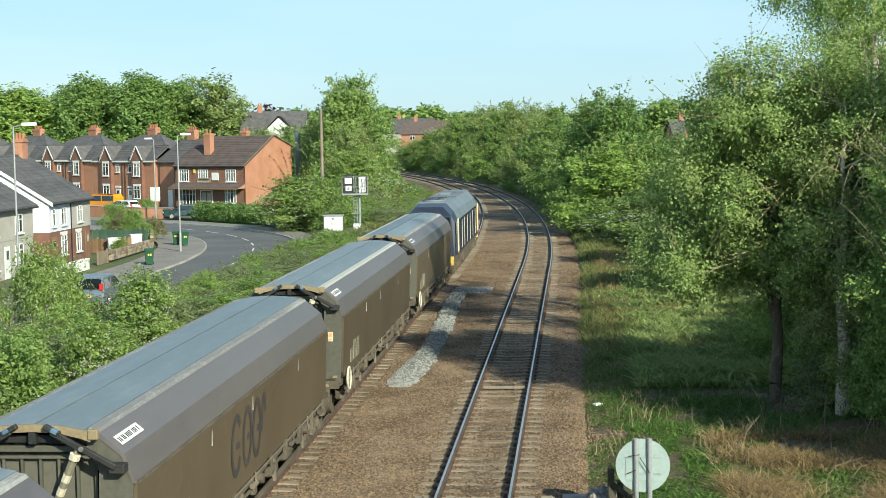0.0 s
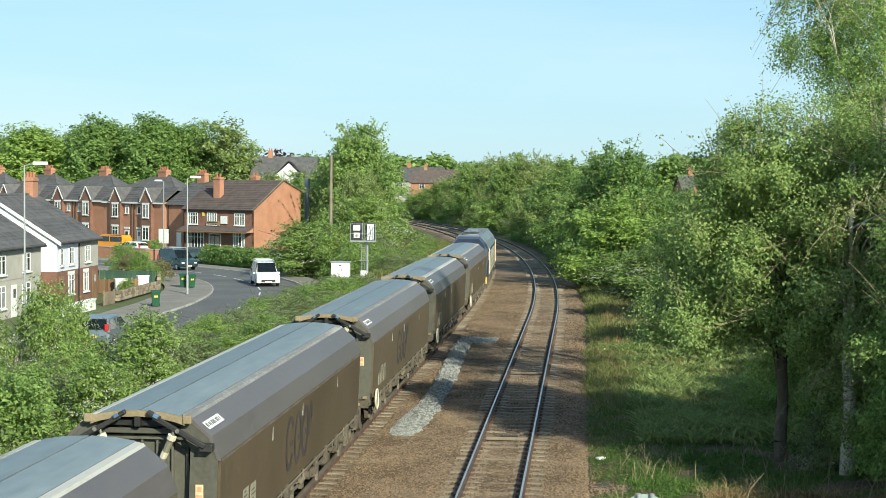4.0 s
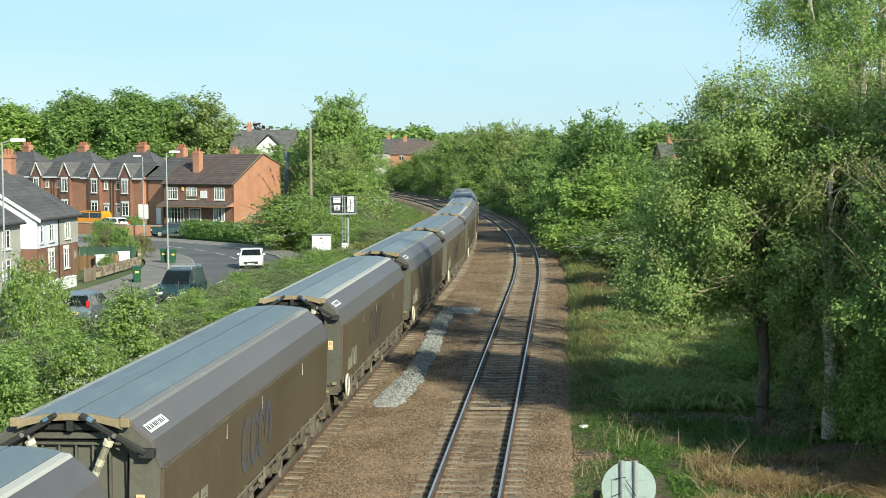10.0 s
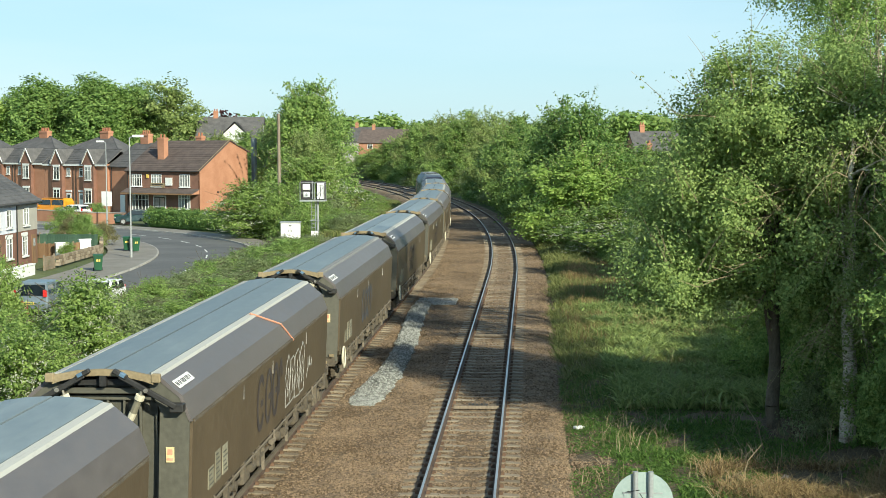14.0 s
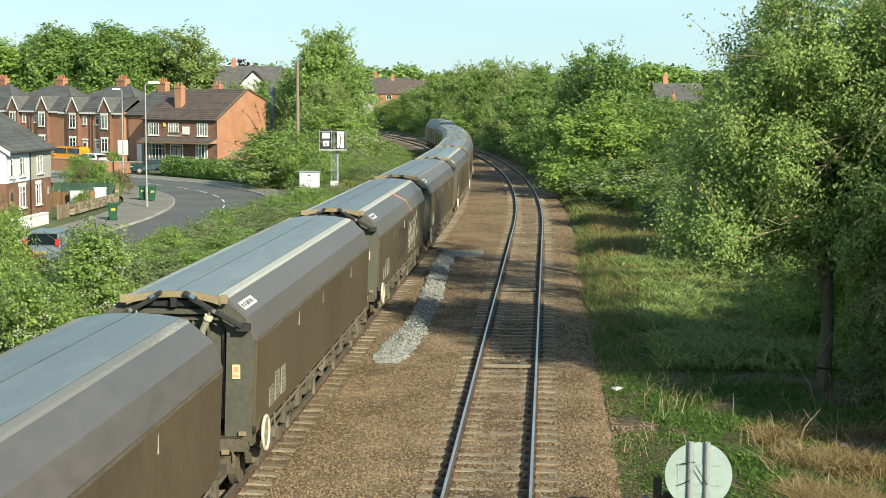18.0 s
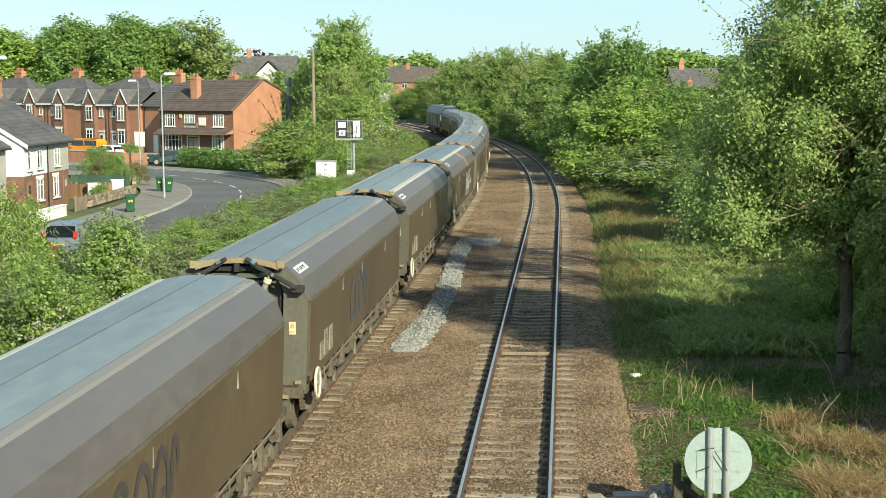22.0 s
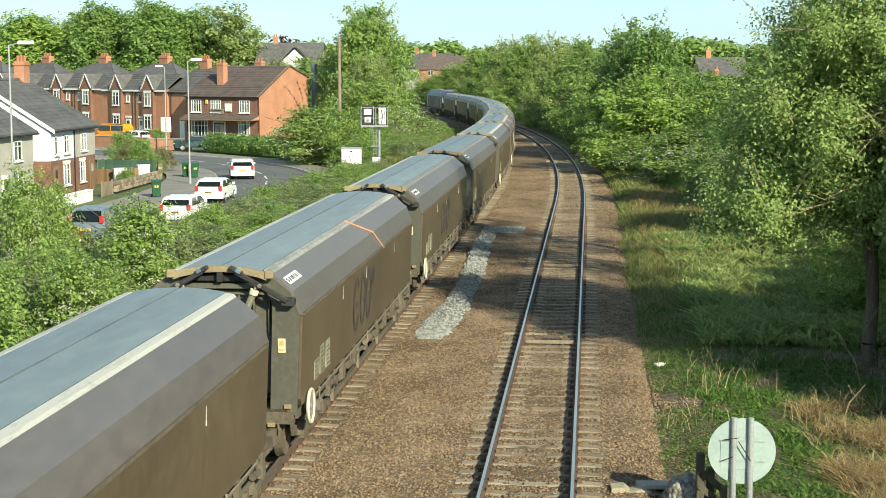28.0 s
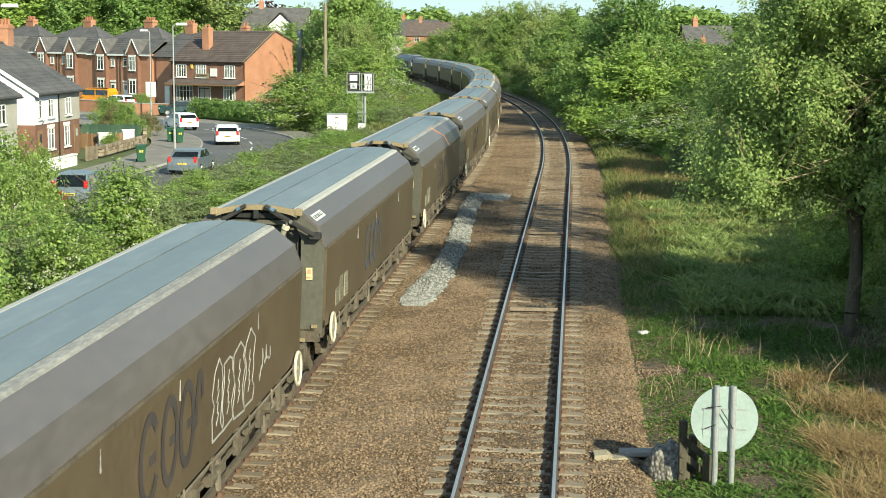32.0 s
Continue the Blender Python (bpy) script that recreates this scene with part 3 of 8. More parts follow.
arr_v = [(x, y, ground_height(x, y)) for y in GY for x in GX]
arr_f = [(j * len(GX) + i, j * len(GX) + i + 1, (j + 1) * len(GX) + i + 1, (j + 1) * len(GX) + i) for j in range(len(GY) - 1) for i in range(len(GX) - 1)]
ground = arrays("ground", arr_v, arr_f, M["field"], smooth=True)
tagged(ground, "rough grassy ground with weeds and bare soil beside the railway", "ground", kind="structure")


def ribbon(name, ys, lefts, rights, height, mat, label, category, cross=1, rough=0.0):
    """A strip of ground along the line, from lefts(y) to rights(y)."""
    v, f = [], []
    for y in ys:
        a, b = lefts(y), rights(y)
        for k in range(cross + 1):
            x = a + (b - a) * k / cross
            v.append((x, y, height(x, y) + (rough * noise.noise(Vector((x * 2.2, y * 2.2, 3))) if rough else 0)))
    w = cross + 1
    for j in range(len(ys) - 1):
        for k in range(cross):
            f.append((j * w + k, j * w + k + 1, (j + 1) * w + k + 1, (j + 1) * w + k))
    return tagged(arrays(name, v, f, mat, smooth=True), label, category, kind="structure")


def bed_height(x, y):
    """Top of the ballast, crowned under both tracks and a little sunk between them."""
    r, l = x - right_line(y), x - left_line(y)
    edge = max(smooth01(1.9, 3.0, r), smooth01(-1.9, -2.9, l))
    between = smooth01(1.5, 2.2, l) * smooth01(-1.4, -1.9, r)
    return -0.193 - 0.32 * edge - 0.012 * between


BED_Y = axis((-60, 10, 30), (10, 70, 200), (70, 140, 120), (140, 330, 120), (330, 460, 20))
ribbon("trackbed", BED_Y, lambda y: left_line(y) - 3.0, lambda y: right_line(y) + 2.75, bed_height, M["ballast"],
       "brown dusty stone ballast bed under two railway tracks", "trackbed", 44, 0.03)


# ---------------------------------------------------------------- railway tracks
def line_dir(line, y):
    return Vector((line(y + 0.5) - line(y - 0.5), 1.0)).normalized()


RAIL = [(-0.07, -0.159), (0.07, -0.159), (0.07, -0.148), (0.01, -0.125), (0.01, -0.045), (0.035, -0.034), (0.035, -0.006), (0.026, 0.0),
        (-0.026, 0.0), (-0.035, -0.006), (-0.035, -0.034), (-0.01, -0.045), (-0.01, -0.125), (-0.07, -0.148)]


def rail_mesh(line, offset):
    ys = axis((-60, 80, 28), (80, 420, 170))
    v, f = [], []
    n = len(RAIL)
    for y in ys:
        d = line_dir(line, y)
        for u, w in RAIL:
            v.append((line(y) + d.y * (offset + u), y - d.x * (offset + u), w))
    for j in range(len(ys) - 1):
        for k in range(n):
            f.append((j * n + k, j * n + (k + 1) % n, (j + 1) * n + (k + 1) % n, (j + 1) * n + k))
    me = bpy.data.meshes.new("rail")
    me.from_pydata(v, [], f)
    me.materials.append(M["rail_side"])
    me.materials.append(M["rail_top"])
    for i, p in enumerate(me.polygons):
        p.material_index = 1 if i % n == 7 else 0
    return me


def sleeper_mesh():
    bm = bmesh.new()
    prism(bm, [(-1.25, -0.36), (1.25, -0.36), (1.25, -0.175), (0.95, -0.155), (0.55, -0.163), (0.3, -0.19), (-0.3, -0.19), (-0.55, -0.163), (-0.95, -0.155), (-1.25, -0.175)],
          -0.13, 0.13, along_y)
    bmesh.ops.bevel(bm, geom=[e for e in bm.edges if abs(e.verts[0].co.y - e.verts[1].co.y) < 0.01 and e.verts[0].co.z > -0.3 and e.verts[1].co.z > -0.3], offset=0.02, segments=1, affect="EDGES")
    return mesh_of("sleeper", bm, M["sleeper"])


SLEEPER = sleeper_mesh()
SLEEPER_V = [v.co.copy() for v in SLEEPER.vertices]
SLEEPER_F = [tuple(p.vertices) for p in SLEEPER.polygons]


def railway_track(line, label, first, last, near):
    track = thing("railway_track", label, "railway track", "running lines")
    for side in (-0.7525, 0.7525):
        rail = new("rail", rail_mesh(line, side))
        rail.parent = track
        tagged(rail, "worn steel rail with a polished head")
    far_v, far_f, clip_v, clip_f = [], [], [], []
    y = first
    while y < last:
        d = line_dir(line, y)
        m = Matrix.Translation((line(y), y, random.uniform(-0.012, 0.006))) @ Matrix.Rotation(-math.atan2(d.x, d.y) + random.uniform(-0.006, 0.006), 4, "Z")
        if near[0] < y < near[1]:
            piece("sleeper", SLEEPER, track, m)
        else:
            base = len(far_v)
            far_v += [tuple(m @ p) for p in SLEEPER_V]
            far_f += [tuple(base + i for i in p) for p in SLEEPER_F]
        if 8 < y < 75:
            for rail in (-0.7525, 0.7525):
                for s in (-0.115, 0.115):
                    base = len(clip_v)
                    for cx, cy, cz in ((-0.045, -0.05, -0.16), (0.045, -0.05, -0.16), (0.045, 0.05, -0.16), (-0.045, 0.05, -0.16), (-0.03, -0.03, -0.09), (0.03, -0.03, -0.085), (0.03, 0.03, -0.085), (-0.03, 0.03, -0.09)):
                        clip_v.append(tuple(m @ Vector((rail + s + cx, cy, cz))))
                    clip_f += [tuple(base + i for i in q) for q in ((4, 5, 6, 7), (0, 1, 5, 4), (1, 2, 6, 5), (2, 3, 7, 6), (3, 0, 4, 7))]
        y += 0.65
    tagged(arrays("far_sleepers", far_v, far_f, M["sleeper"], track), kind="stuff")
    tagged(arrays("rail_clips", clip_v, clip_f, M["rust"], track), "small rusty rail clips", kind="stuff")
    return track


railway_track(right_line, "straight then curving track of steel rails on concrete sleepers", -8, 330, (10, 150))
railway_track(left_line, "track carrying the coal train, rails on concrete sleepers", -8, 330, (10, 110))


# ---------------------------------------------------------------- the coal train
PITCH = 18.75
HALF = 8.68
FRONT = 7.42
SHOULDER = [(0.84, 3.46), (1.22, 3.14), (1.37, 2.75)]


def wheelset(parent, y, turning):
    bm = bmesh.new()
    for s in (-0.7525, 0.7525):
        o = 1 if s > 0 else -1
        tube(bm, (s - 0.07 * o, 0, 0), (s - 0.035 * o, 0, 0), 0.485, sides=24)
        tube(bm, (s - 0.035 * o, 0, 0), (s + 0.07 * o, 0, 0), 0.46, 0.452, sides=24)
        tube(bm, (s + 0.07 * o, 0, 0), (s + 0.075 * o, 0, 0), 0.36, 0.30, sides=16)
        for k in range(4):
            a = k * math.pi / 2
            tube(bm, (s + 0.085 * o, 0.22 * math.cos(a), 0.22 * math.sin(a)), (s + 0.07 * o, 0.22 * math.cos(a), 0.22 * math.sin(a)), 0.045, sides=6)
    tube(bm, (-0.9, 0, 0), (0.9, 0, 0), 0.08, sides=10)
    ob = part("wheelset", bm, M["frame"], parent)
    ob.matrix_basis = Matrix.Translation((0, y, 0.46))
    turning.append(ob)
    return ob


def bogie(parent, y):
    bm = bmesh.new()
    for s in (-1, 1):
        o = [(-1.35, 0.62), (-1.25, 0.40), (-0.75, 0.40), (-0.5, 0.30), (0.5, 0.30), (0.75, 0.40), (1.25, 0.40), (1.35, 0.62), (0.9, 0.70), (0.45, 0.62), (-0.45, 0.62), (-0.9, 0.70)]
        prism(bm, [(u + y, v) for u, v in o], s * 1.02 - 0.06, s * 1.02 + 0.06, along_x)
        for w in (-1.0, 1.0):
            box(bm, s * 1.1 - 0.07, s * 1.1 + 0.07, y + w - 0.14, y + w + 0.14, 0.34, 0.60)
            for q in (-0.22, 0.22):
                tube(bm, (s * 1.08, y + w + q, 0.42), (s * 1.08, y + w + q, 0.68), 0.07, sides=8)
        tube(bm, (s * 1.1, y - 0.16, 0.40), (s * 1.1, y - 0.16, 0.62), 0.08, sides=8)
        tube(bm, (s * 1.1, y + 0.16, 0.40), (s * 1.1, y + 0.16, 0.62), 0.08, sides=8)
    box(bm, -1.0, 1.0, y - 0.2, y + 0.2, 0.45, 0.75)
    return part("bogie", bm, M["frame"], parent, "sooty cast bogie frame")


def hopper_wagon():
    """A covered coal hopper: chamfered body, two-part lid, sloped ends, underframe and two bogies. Its middle stands over the origin."""
    w = thing("coal_hopper_wagon", "covered bogie coal hopper wagon, dusty brown sides and blue-grey lid", "wagon", "wagons of the coal train")
    # sides with tapered ends
    for s in (-1, 1):
        bm = bmesh.new()
        n = 12
        prism(bm, [(-HALF + 0.10, 1.26), (-HALF + 0.22, 1.12), (FRONT - 0.2, 1.12), (FRONT - 0.08, 1.26), (FRONT - 0.04, 2.755), (-HALF + 0.06, 2.755)], 1.24, 1.30,
              lambda u, v, a: (s * (a + 0.07 * (v - 1.0) / 1.75), u, v))
        part("side_panel", bm, M["side"], w, "dusty rust-brown side sheet")
        bm = bmesh.new()
        (x1, z1), (x2, z2) = SHOULDER[1], SHOULDER[2]
        prism(bm, [(x2, z2 - 0.02), (x2 - 0.05, z2 - 0.02), (x1 - 0.05, z1 - 0.03), (x1, z1)], -HALF, FRONT, lambda u, v, a: (s * u, a, v))
        part("lower_shoulder", bm, M["slope"], w)
        bm = bmesh.new()
        (x0, z0) = SHOULDER[0]
        prism(bm, [(x1, z1), (x1 - 0.05, z1 - 0.03), (x0 - 0.04, z0 - 0.05), (x0, z0)], -HALF, FRONT, lambda u, v, a: (s * u, a, v))
        part("upper_shoulder", bm, M["slope"], w)
        part("edge_angle", boxes((s * 1.365 - 0.02, s * 1.365 + 0.02, -HALF + 0.15, FRONT - 0.1, 2.70, 2.745)), M["frame"], w)
        bm = bmesh.new()
        prism(bm, [(0.705, 3.42), (0.725, 3.492), (0.845, 3.472), (0.88, 3.43), (0.86, 3.40)], -HALF + 0.05, FRONT - 0.03, lambda u, v, a: (s * u, a, v))
        part("lid_gutter_strip", bm, M["strip"], w, "worn pale strip along the lid")
        for k in (-4.3, -1.1, 3.6):
            part("side_mark", boxes((s * 1.352 - 0.014, s * 1.352 + 0.014, k - 0.014, k + 0.014, 2.34, 2.60)), M["strip"], w)
        # solebar, pipes and brake gear below the side
        part("solebar", boxes((s * 1.16 - 0.05, s * 1.16 + 0.05, -HALF + 0.35, HALF - 0.35, 0.86, 1.06), (s * 1.20 - 0.02, s * 1.20 + 0.02, -HALF + 0.35, HALF - 0.35, 1.02, 1.05)), M["frame"], w)
        part("brake_pipe", tubes(((s * 1.26, -HALF + 0.8, 0.98), (s * 1.26, HALF - 0.8, 0.98), 0.025), ((s * 1.24, -HALF + 1.5, 0.80), (s * 1.24, HALF - 1.5, 0.80), 0.035), sides=6), M["frame"], w)
        for k in range(10):
            y = -7.2 + k * 1.6
            bm = bmesh.new()
            prism(bm, [(y - 0.05, 1.10), (y + 0.05, 1.10), (y + 0.12, 0.70), (y - 0.12, 0.70)], s * 1.27 - 0.04, s * 1.27 + 0.04, along_x)
            part("bracket", bm, M["frame"], w)
            if k % 3 == 1:
                part("release_valve", tubes(((s * 1.20, y + 0.5, 0.88), (s * 1.36, y + 0.5, 0.88), 0.10), sides=10), M["frame"], w)
        for y in (-4.0, -2.6, 2.2, 3.8):
            part("equipment_box", boxes((s * 0.95 - 0.14, s * 0.95 + 0.14, y - 0.28, y + 0.28, 0.38, 0.86), bevel=0.03), M["frame"], w)
        for k, (y, z, r) in enumerate(((-6.9, 0.84, 0.07), (-5.3, 0.92, 0.05), (-3.3, 0.86, 0.08), (-0.9, 0.9, 0.06), (0.6, 0.84, 0.08), (3.0, 0.9, 0.05), (4.7, 0.86, 0.07), (6.6, 0.9, 0.06))):
            part("brake_cylinder", tubes(((s * 1.30, y - 0.16, z), (s * 1.30, y + 0.16, z), r), ((s * 1.33, y, z), (s * 1.33, y, 1.14), 0.018), sides=8), M["frame_pale"] if k % 3 == 0 else M["frame"], w)
        part("conduit", tubes(((s * 1.33, -HALF + 1.2, 1.075), (s * 1.33, FRONT - 0.8, 1.085), 0.016), sides=5), M["frame_pale"], w)
        for y in (-4.9, 4.6, -1.6, 1.4):
            part("hanger", boxes((s * 1.22 - 0.03, s * 1.22 + 0.03, y - 0.06, y + 0.06, 0.44, 0.9)), M["frame_pale"], w)
        part("lower_step_rail", boxes((s * 1.18 - 0.025, s * 1.18 + 0.025, -5.2, 5.2, 0.42, 0.50)), M["frame"], w)
        # handbrake wheels with pale rims, one at each end
        for y in (-HALF + 0.78,):
            bm = bmesh.new()
            r, x = 0.29, s * 1.36
            ring(bm, (x, y, 1.0), r, 0.030)
            rim = part("handbrake_wheel", bm, M["cream"], w, "cream-rimmed brake wheel")
            bm = tubes(((x - s * 0.03, y, 1.0), (x - s * 0.005, y, 1.0), r), sides=20)
            tube(bm, (x - s * 0.12, y, 1.0), (x + s * 0.02, y, 1.0), 0.05)
            part("disc", bm, M["wheel_disc"], rim)
        for k, hi in ((1.55, 0.34), (2.10, 0.52), (2.72, 0.50)):
            y = -HALF + k
            xx = s * (1.302 + 0.07 * (1.32 + hi / 2 - 1.0) / 1.75)
            panel = part("data_panel", boxes((xx - 0.012, xx + 0.012, y - 0.22, y + 0.22, 1.34, 1.34 + hi)), M["data"], w, "faded grey data panel")
            for row in range(int(hi / 0.085)):
                z = 1.39 + row * 0.08
                part("bar", boxes((xx + s * 0.014 - 0.003, xx + s * 0.014 + 0.003, y - 0.17, y + 0.17 - 0.08 * (row % 3), z, z + 0.024)), M["end"], panel)
    # lid in two halves with a seam, faint cross ribs and tan end edges
    for s in (-1, 1):
        bm = bmesh.new()
        prism(bm, [(0.022, 3.50), (0.022, 3.555), (0.40, 3.535), (0.70, 3.49), (0.70, 3.43)], -HALF - 0.12, FRONT + 0.06, lambda u, v, a: (s * u, a, v))
        part("lid", bm, M["lid"], w, "dusty blue-grey steel lid")
    part("lid_seam", boxes((-0.021, 0.021, -HALF, FRONT, 3.48, 3.535)), M["black"], w, "dark joint between the lid halves")
    for e in (-1,):
        y = e * (HALF + 0.13)
        bm = bmesh.new()
        prism(bm, [(-0.80, 3.33), (-0.80, 3.47), (-0.40, 3.55), (0, 3.572), (0.40, 3.55), (0.80, 3.47), (0.80, 3.33), (0.66, 3.38), (0.35, 3.45), (0, 3.47), (-0.35, 3.45), (-0.66, 3.38)], y - 0.03, y + 0.03, along_y)
        part("lid_edge", bm, M["tan"], w, "tan painted arched edge of the lid")
        # lid gear: crossing black arms, pale rams, corner bracket
        for s in (-1, 1):
            yy = e * (HALF + 0.20)
            bm = bmesh.new()
            o = Matrix.Translation((s * 0.72, yy, 3.235)) @ Matrix.Rotation(s * radians(29), 4, "Y")
            box(bm, -0.50, 0.50, -0.035, 0.035, -0.042, 0.042, m=o, bevel=0.012)
            box(bm, s * -0.50 - 0.12, s * -0.50 + 0.12, -0.05, 0.05, -0.01, 0.062, m=o, bevel=0.012)
            arm = part("lid_arm", bm, M["black"], w, "black steel arm that holds the lid")
            part("arm_bracket", boxes((s * 1.16 - 0.11, s * 1.16 + 0.11, min(yy, yy - e * 0.22), max(yy, yy - e * 0.22), 2.90, 3.03), bevel=0.015), M["black"], arm)
            bm = tubes(((s * 0.60, yy - e * 0.02, 3.16), (s * 0.30, yy - e * 0.13, 2.52), 0.058))
            ram = part("lid_ram", bm, M["data"], w, "dusty pale hydraulic ram")
            part("ram_rod", tubes(((s * 0.63, yy - e * 0.01, 3.27), (s * 0.60, yy - e * 0.02, 3.15), 0.024), sides=8), M["steel"], ram)
            part("ram_collar", tubes(((s * 0.605, yy - e * 0.018, 3.17), (s * 0.575, yy - e * 0.028, 3.10), 0.078)), M["cream"], ram)
            for f in (0.42, 0.72):
                part("ram_label", tubes(((s * (0.60 - 0.30 * f), yy - e * (0.02 + 0.11 * f), 3.16 - 0.64 * f), (s * (0.60 - 0.30 * f - 0.05), yy - e * (0.02 + 0.11 * f + 0.018), 3.16 - 0.64 * f - 0.107), 0.061)), M["cream"], ram)
            tip = bmesh.new()
            box(tip, -s * 0.46 - 0.05, -s * 0.46 + 0.05, -0.055, 0.055, 0.0, 0.066, m=o, bevel=0.01)
            part("arm_sleeve", tip, M["blue_tip"], arm, "worn blue sleeve on the arm's end")
            part("arm_pin", tubes(((s * 0.70, yy - e * 0.05, 3.25), (s * 0.70, yy + e * 0.05, 3.25), 0.035), sides=10), M["steel"], arm)
            part("corner_angle", boxes((s * 0.84 - 0.07, s * 0.84 + 0.07, e * (HALF + 0.13) - 0.05, e * (HALF + 0.13) + 0.05, 3.36, 3.50), bevel=0.012), M["tan"], w, "tan corner angle of the lid")
        # a black box stands in for the shade below the arched edge
        part("dark_mouth", boxes((-0.72, 0.72, -HALF - 0.03, -HALF + 0.16, 3.30, 3.40)), M["black"], w, "black strip standing in for the shade under the lid's arched edge")
        part("end_beam", boxes((-0.84, 0.84, -HALF - 0.02, -HALF + 0.10, 3.16, 3.25), bevel=0.012), M["end"], w)
        part("centre_latch", boxes((-0.05, 0.05, min(e * HALF, e * (HALF + 0.15)), max(e * HALF, e * (HALF + 0.15)), 3.30, 3.47)), M["black"], w)
    for e, far in ((-1, HALF), (1, FRONT)):
        # sloped end: outline plate, recessed ribbed hopper end
        for s in (-1, 1):
            bm = bmesh.new()
            prism(bm, [(0.80, 1.0), (1.26, 1.0), (1.33, 2.75), (1.20, 3.12), (0.82, 3.44), (0.66, 3.36), (0.86, 2.9)], e * (far - 0.03) - 0.02, e * (far - 0.03) + 0.02, lambda u, v, a: (s * u, a, v))
            part("end_plate", bm, M["end"], w, "olive-grey end plate beside the recessed hopper end")
        bm = bmesh.new()
        box(bm, -0.86, 0.86, min(e * (far - 0.26), e * (far - 0.2)), max(e * (far - 0.26), e * (far - 0.2)), 1.35, 3.42)
        hend = part("hopper_end", bm, M["end"], w, "ribbed olive-grey hopper end")
        for k in range(7):
            x = -0.78 + k * 0.26
            part("rib", boxes((x - 0.018, x + 0.018, min(e * (far - 0.22), e * (far - 0.13)), max(e * (far - 0.22), e * (far - 0.13)), 1.35, 3.05)), M["end"], hend)
        part("top_flange", boxes((-0.86, 0.86, min(e * (far - 0.22), e * (far - 0.1)), max(e * (far - 0.22), e * (far - 0.1)), 3.05, 3.12)), M["end"], hend)
        # headstock, coupling, end platform, buffers
        part("headstock", boxes((-1.2, 1.2, e * (HALF - 0.08) - 0.08, e * (HALF - 0.08) + 0.08, 0.84, 1.10), (-1.1, 1.1, min(e * (HALF - 0.9), e * HALF), max(e * (HALF - 0.9), e * HALF), 1.05, 1.10)), M["frame"], w)
        part("coupler", boxes((-0.14, 0.14, min(e * HALF, e * (HALF + 0.69)), max(e * HALF, e * (HALF + 0.69)), 0.86, 1.08), bevel=0.03), M["frame"], w)
        part("air_hose", tubes(((0.45, e * (HALF + 0.02), 0.95), (0.42, e * (HALF + 0.25), 0.6), 0.03), ((0.42, e * (HALF + 0.25), 0.6), (0.3, e * (HALF + 0.45), 0.62), 0.03), sides=6), M["black"], w)
        part("warning_plate", boxes((0.95, 1.08, e * far - 0.012, e * far + 0.012, 2.08, 2.32)), M["warning"], w, "pale yellow warning plate")
        for mark in [0] if e < 0 else []:
            part("warning_mark", boxes((0.975, 1.055, -far - 0.018, -far - 0.012, 2.20, 2.29), (0.965, 1.065, -far - 0.018, -far - 0.012, 2.11, 2.15)), M["tape"], w, "orange warning mark")
        part("end_lamp_bracket", boxes((1.05, 1.17, e * (HALF + 0.02) - 0.02, e * (HALF + 0.02) + 0.02, 1.12, 1.19)), M["tan"], w, "small tan bracket")
    # hopper belly and centre frame
    bm = bmesh.new()
    prism(bm, [(-HALF + 0.5, 1.35), (-4.0, 0.55), (-0.8, 0.55), (-0.3, 1.1), (0.3, 1.1), (0.8, 0.55), (3.6, 0.55), (FRONT - 0.5, 1.35), (FRONT - 0.5, 3.3), (-HALF + 0.5, 3.3)], -0.8, 0.8, along_x)
    part("hopper_belly", bm, M["frame"], w)
    # number plate on the shoulder: pale panel with dark bars for the figures
    (x0, z0), (x1, z1) = SHOULDER[0], SHOULDER[1]
    tilt = math.degrees(math.atan2(z0 - z1, x1 - x0))
    m = pose((x0 * 0.38 + x1 * 0.62), -HALF + 0.72, z0 * 0.38 + z1 * 0.62 + 0.012, 0, tilt, 0)
    bm = bmesh.new()
    box(bm, -0.085, 0.085, -0.52, 0.52, 0, 0.008, m=m)
    plate = part("number_plate", bm, M["white_paint"], w, "white number panel")
    y = -0.48
    for group_of in (2, 2, 4, 3, 1):
        for k in range(group_of):
            bm = bmesh.new()
            box(bm, -0.042, 0.042, y, y + 0.034, 0.008, 0.011, m=m)
            part("bar", bm, M["black"], plate)
            y += 0.064
        y += 0.040
    turning = []
    for y in (-6.45, 6.45):
        bogie(w, y)
        for k in (-1.0, 1.0):
            wheelset(w, y + k, turning)
    return w


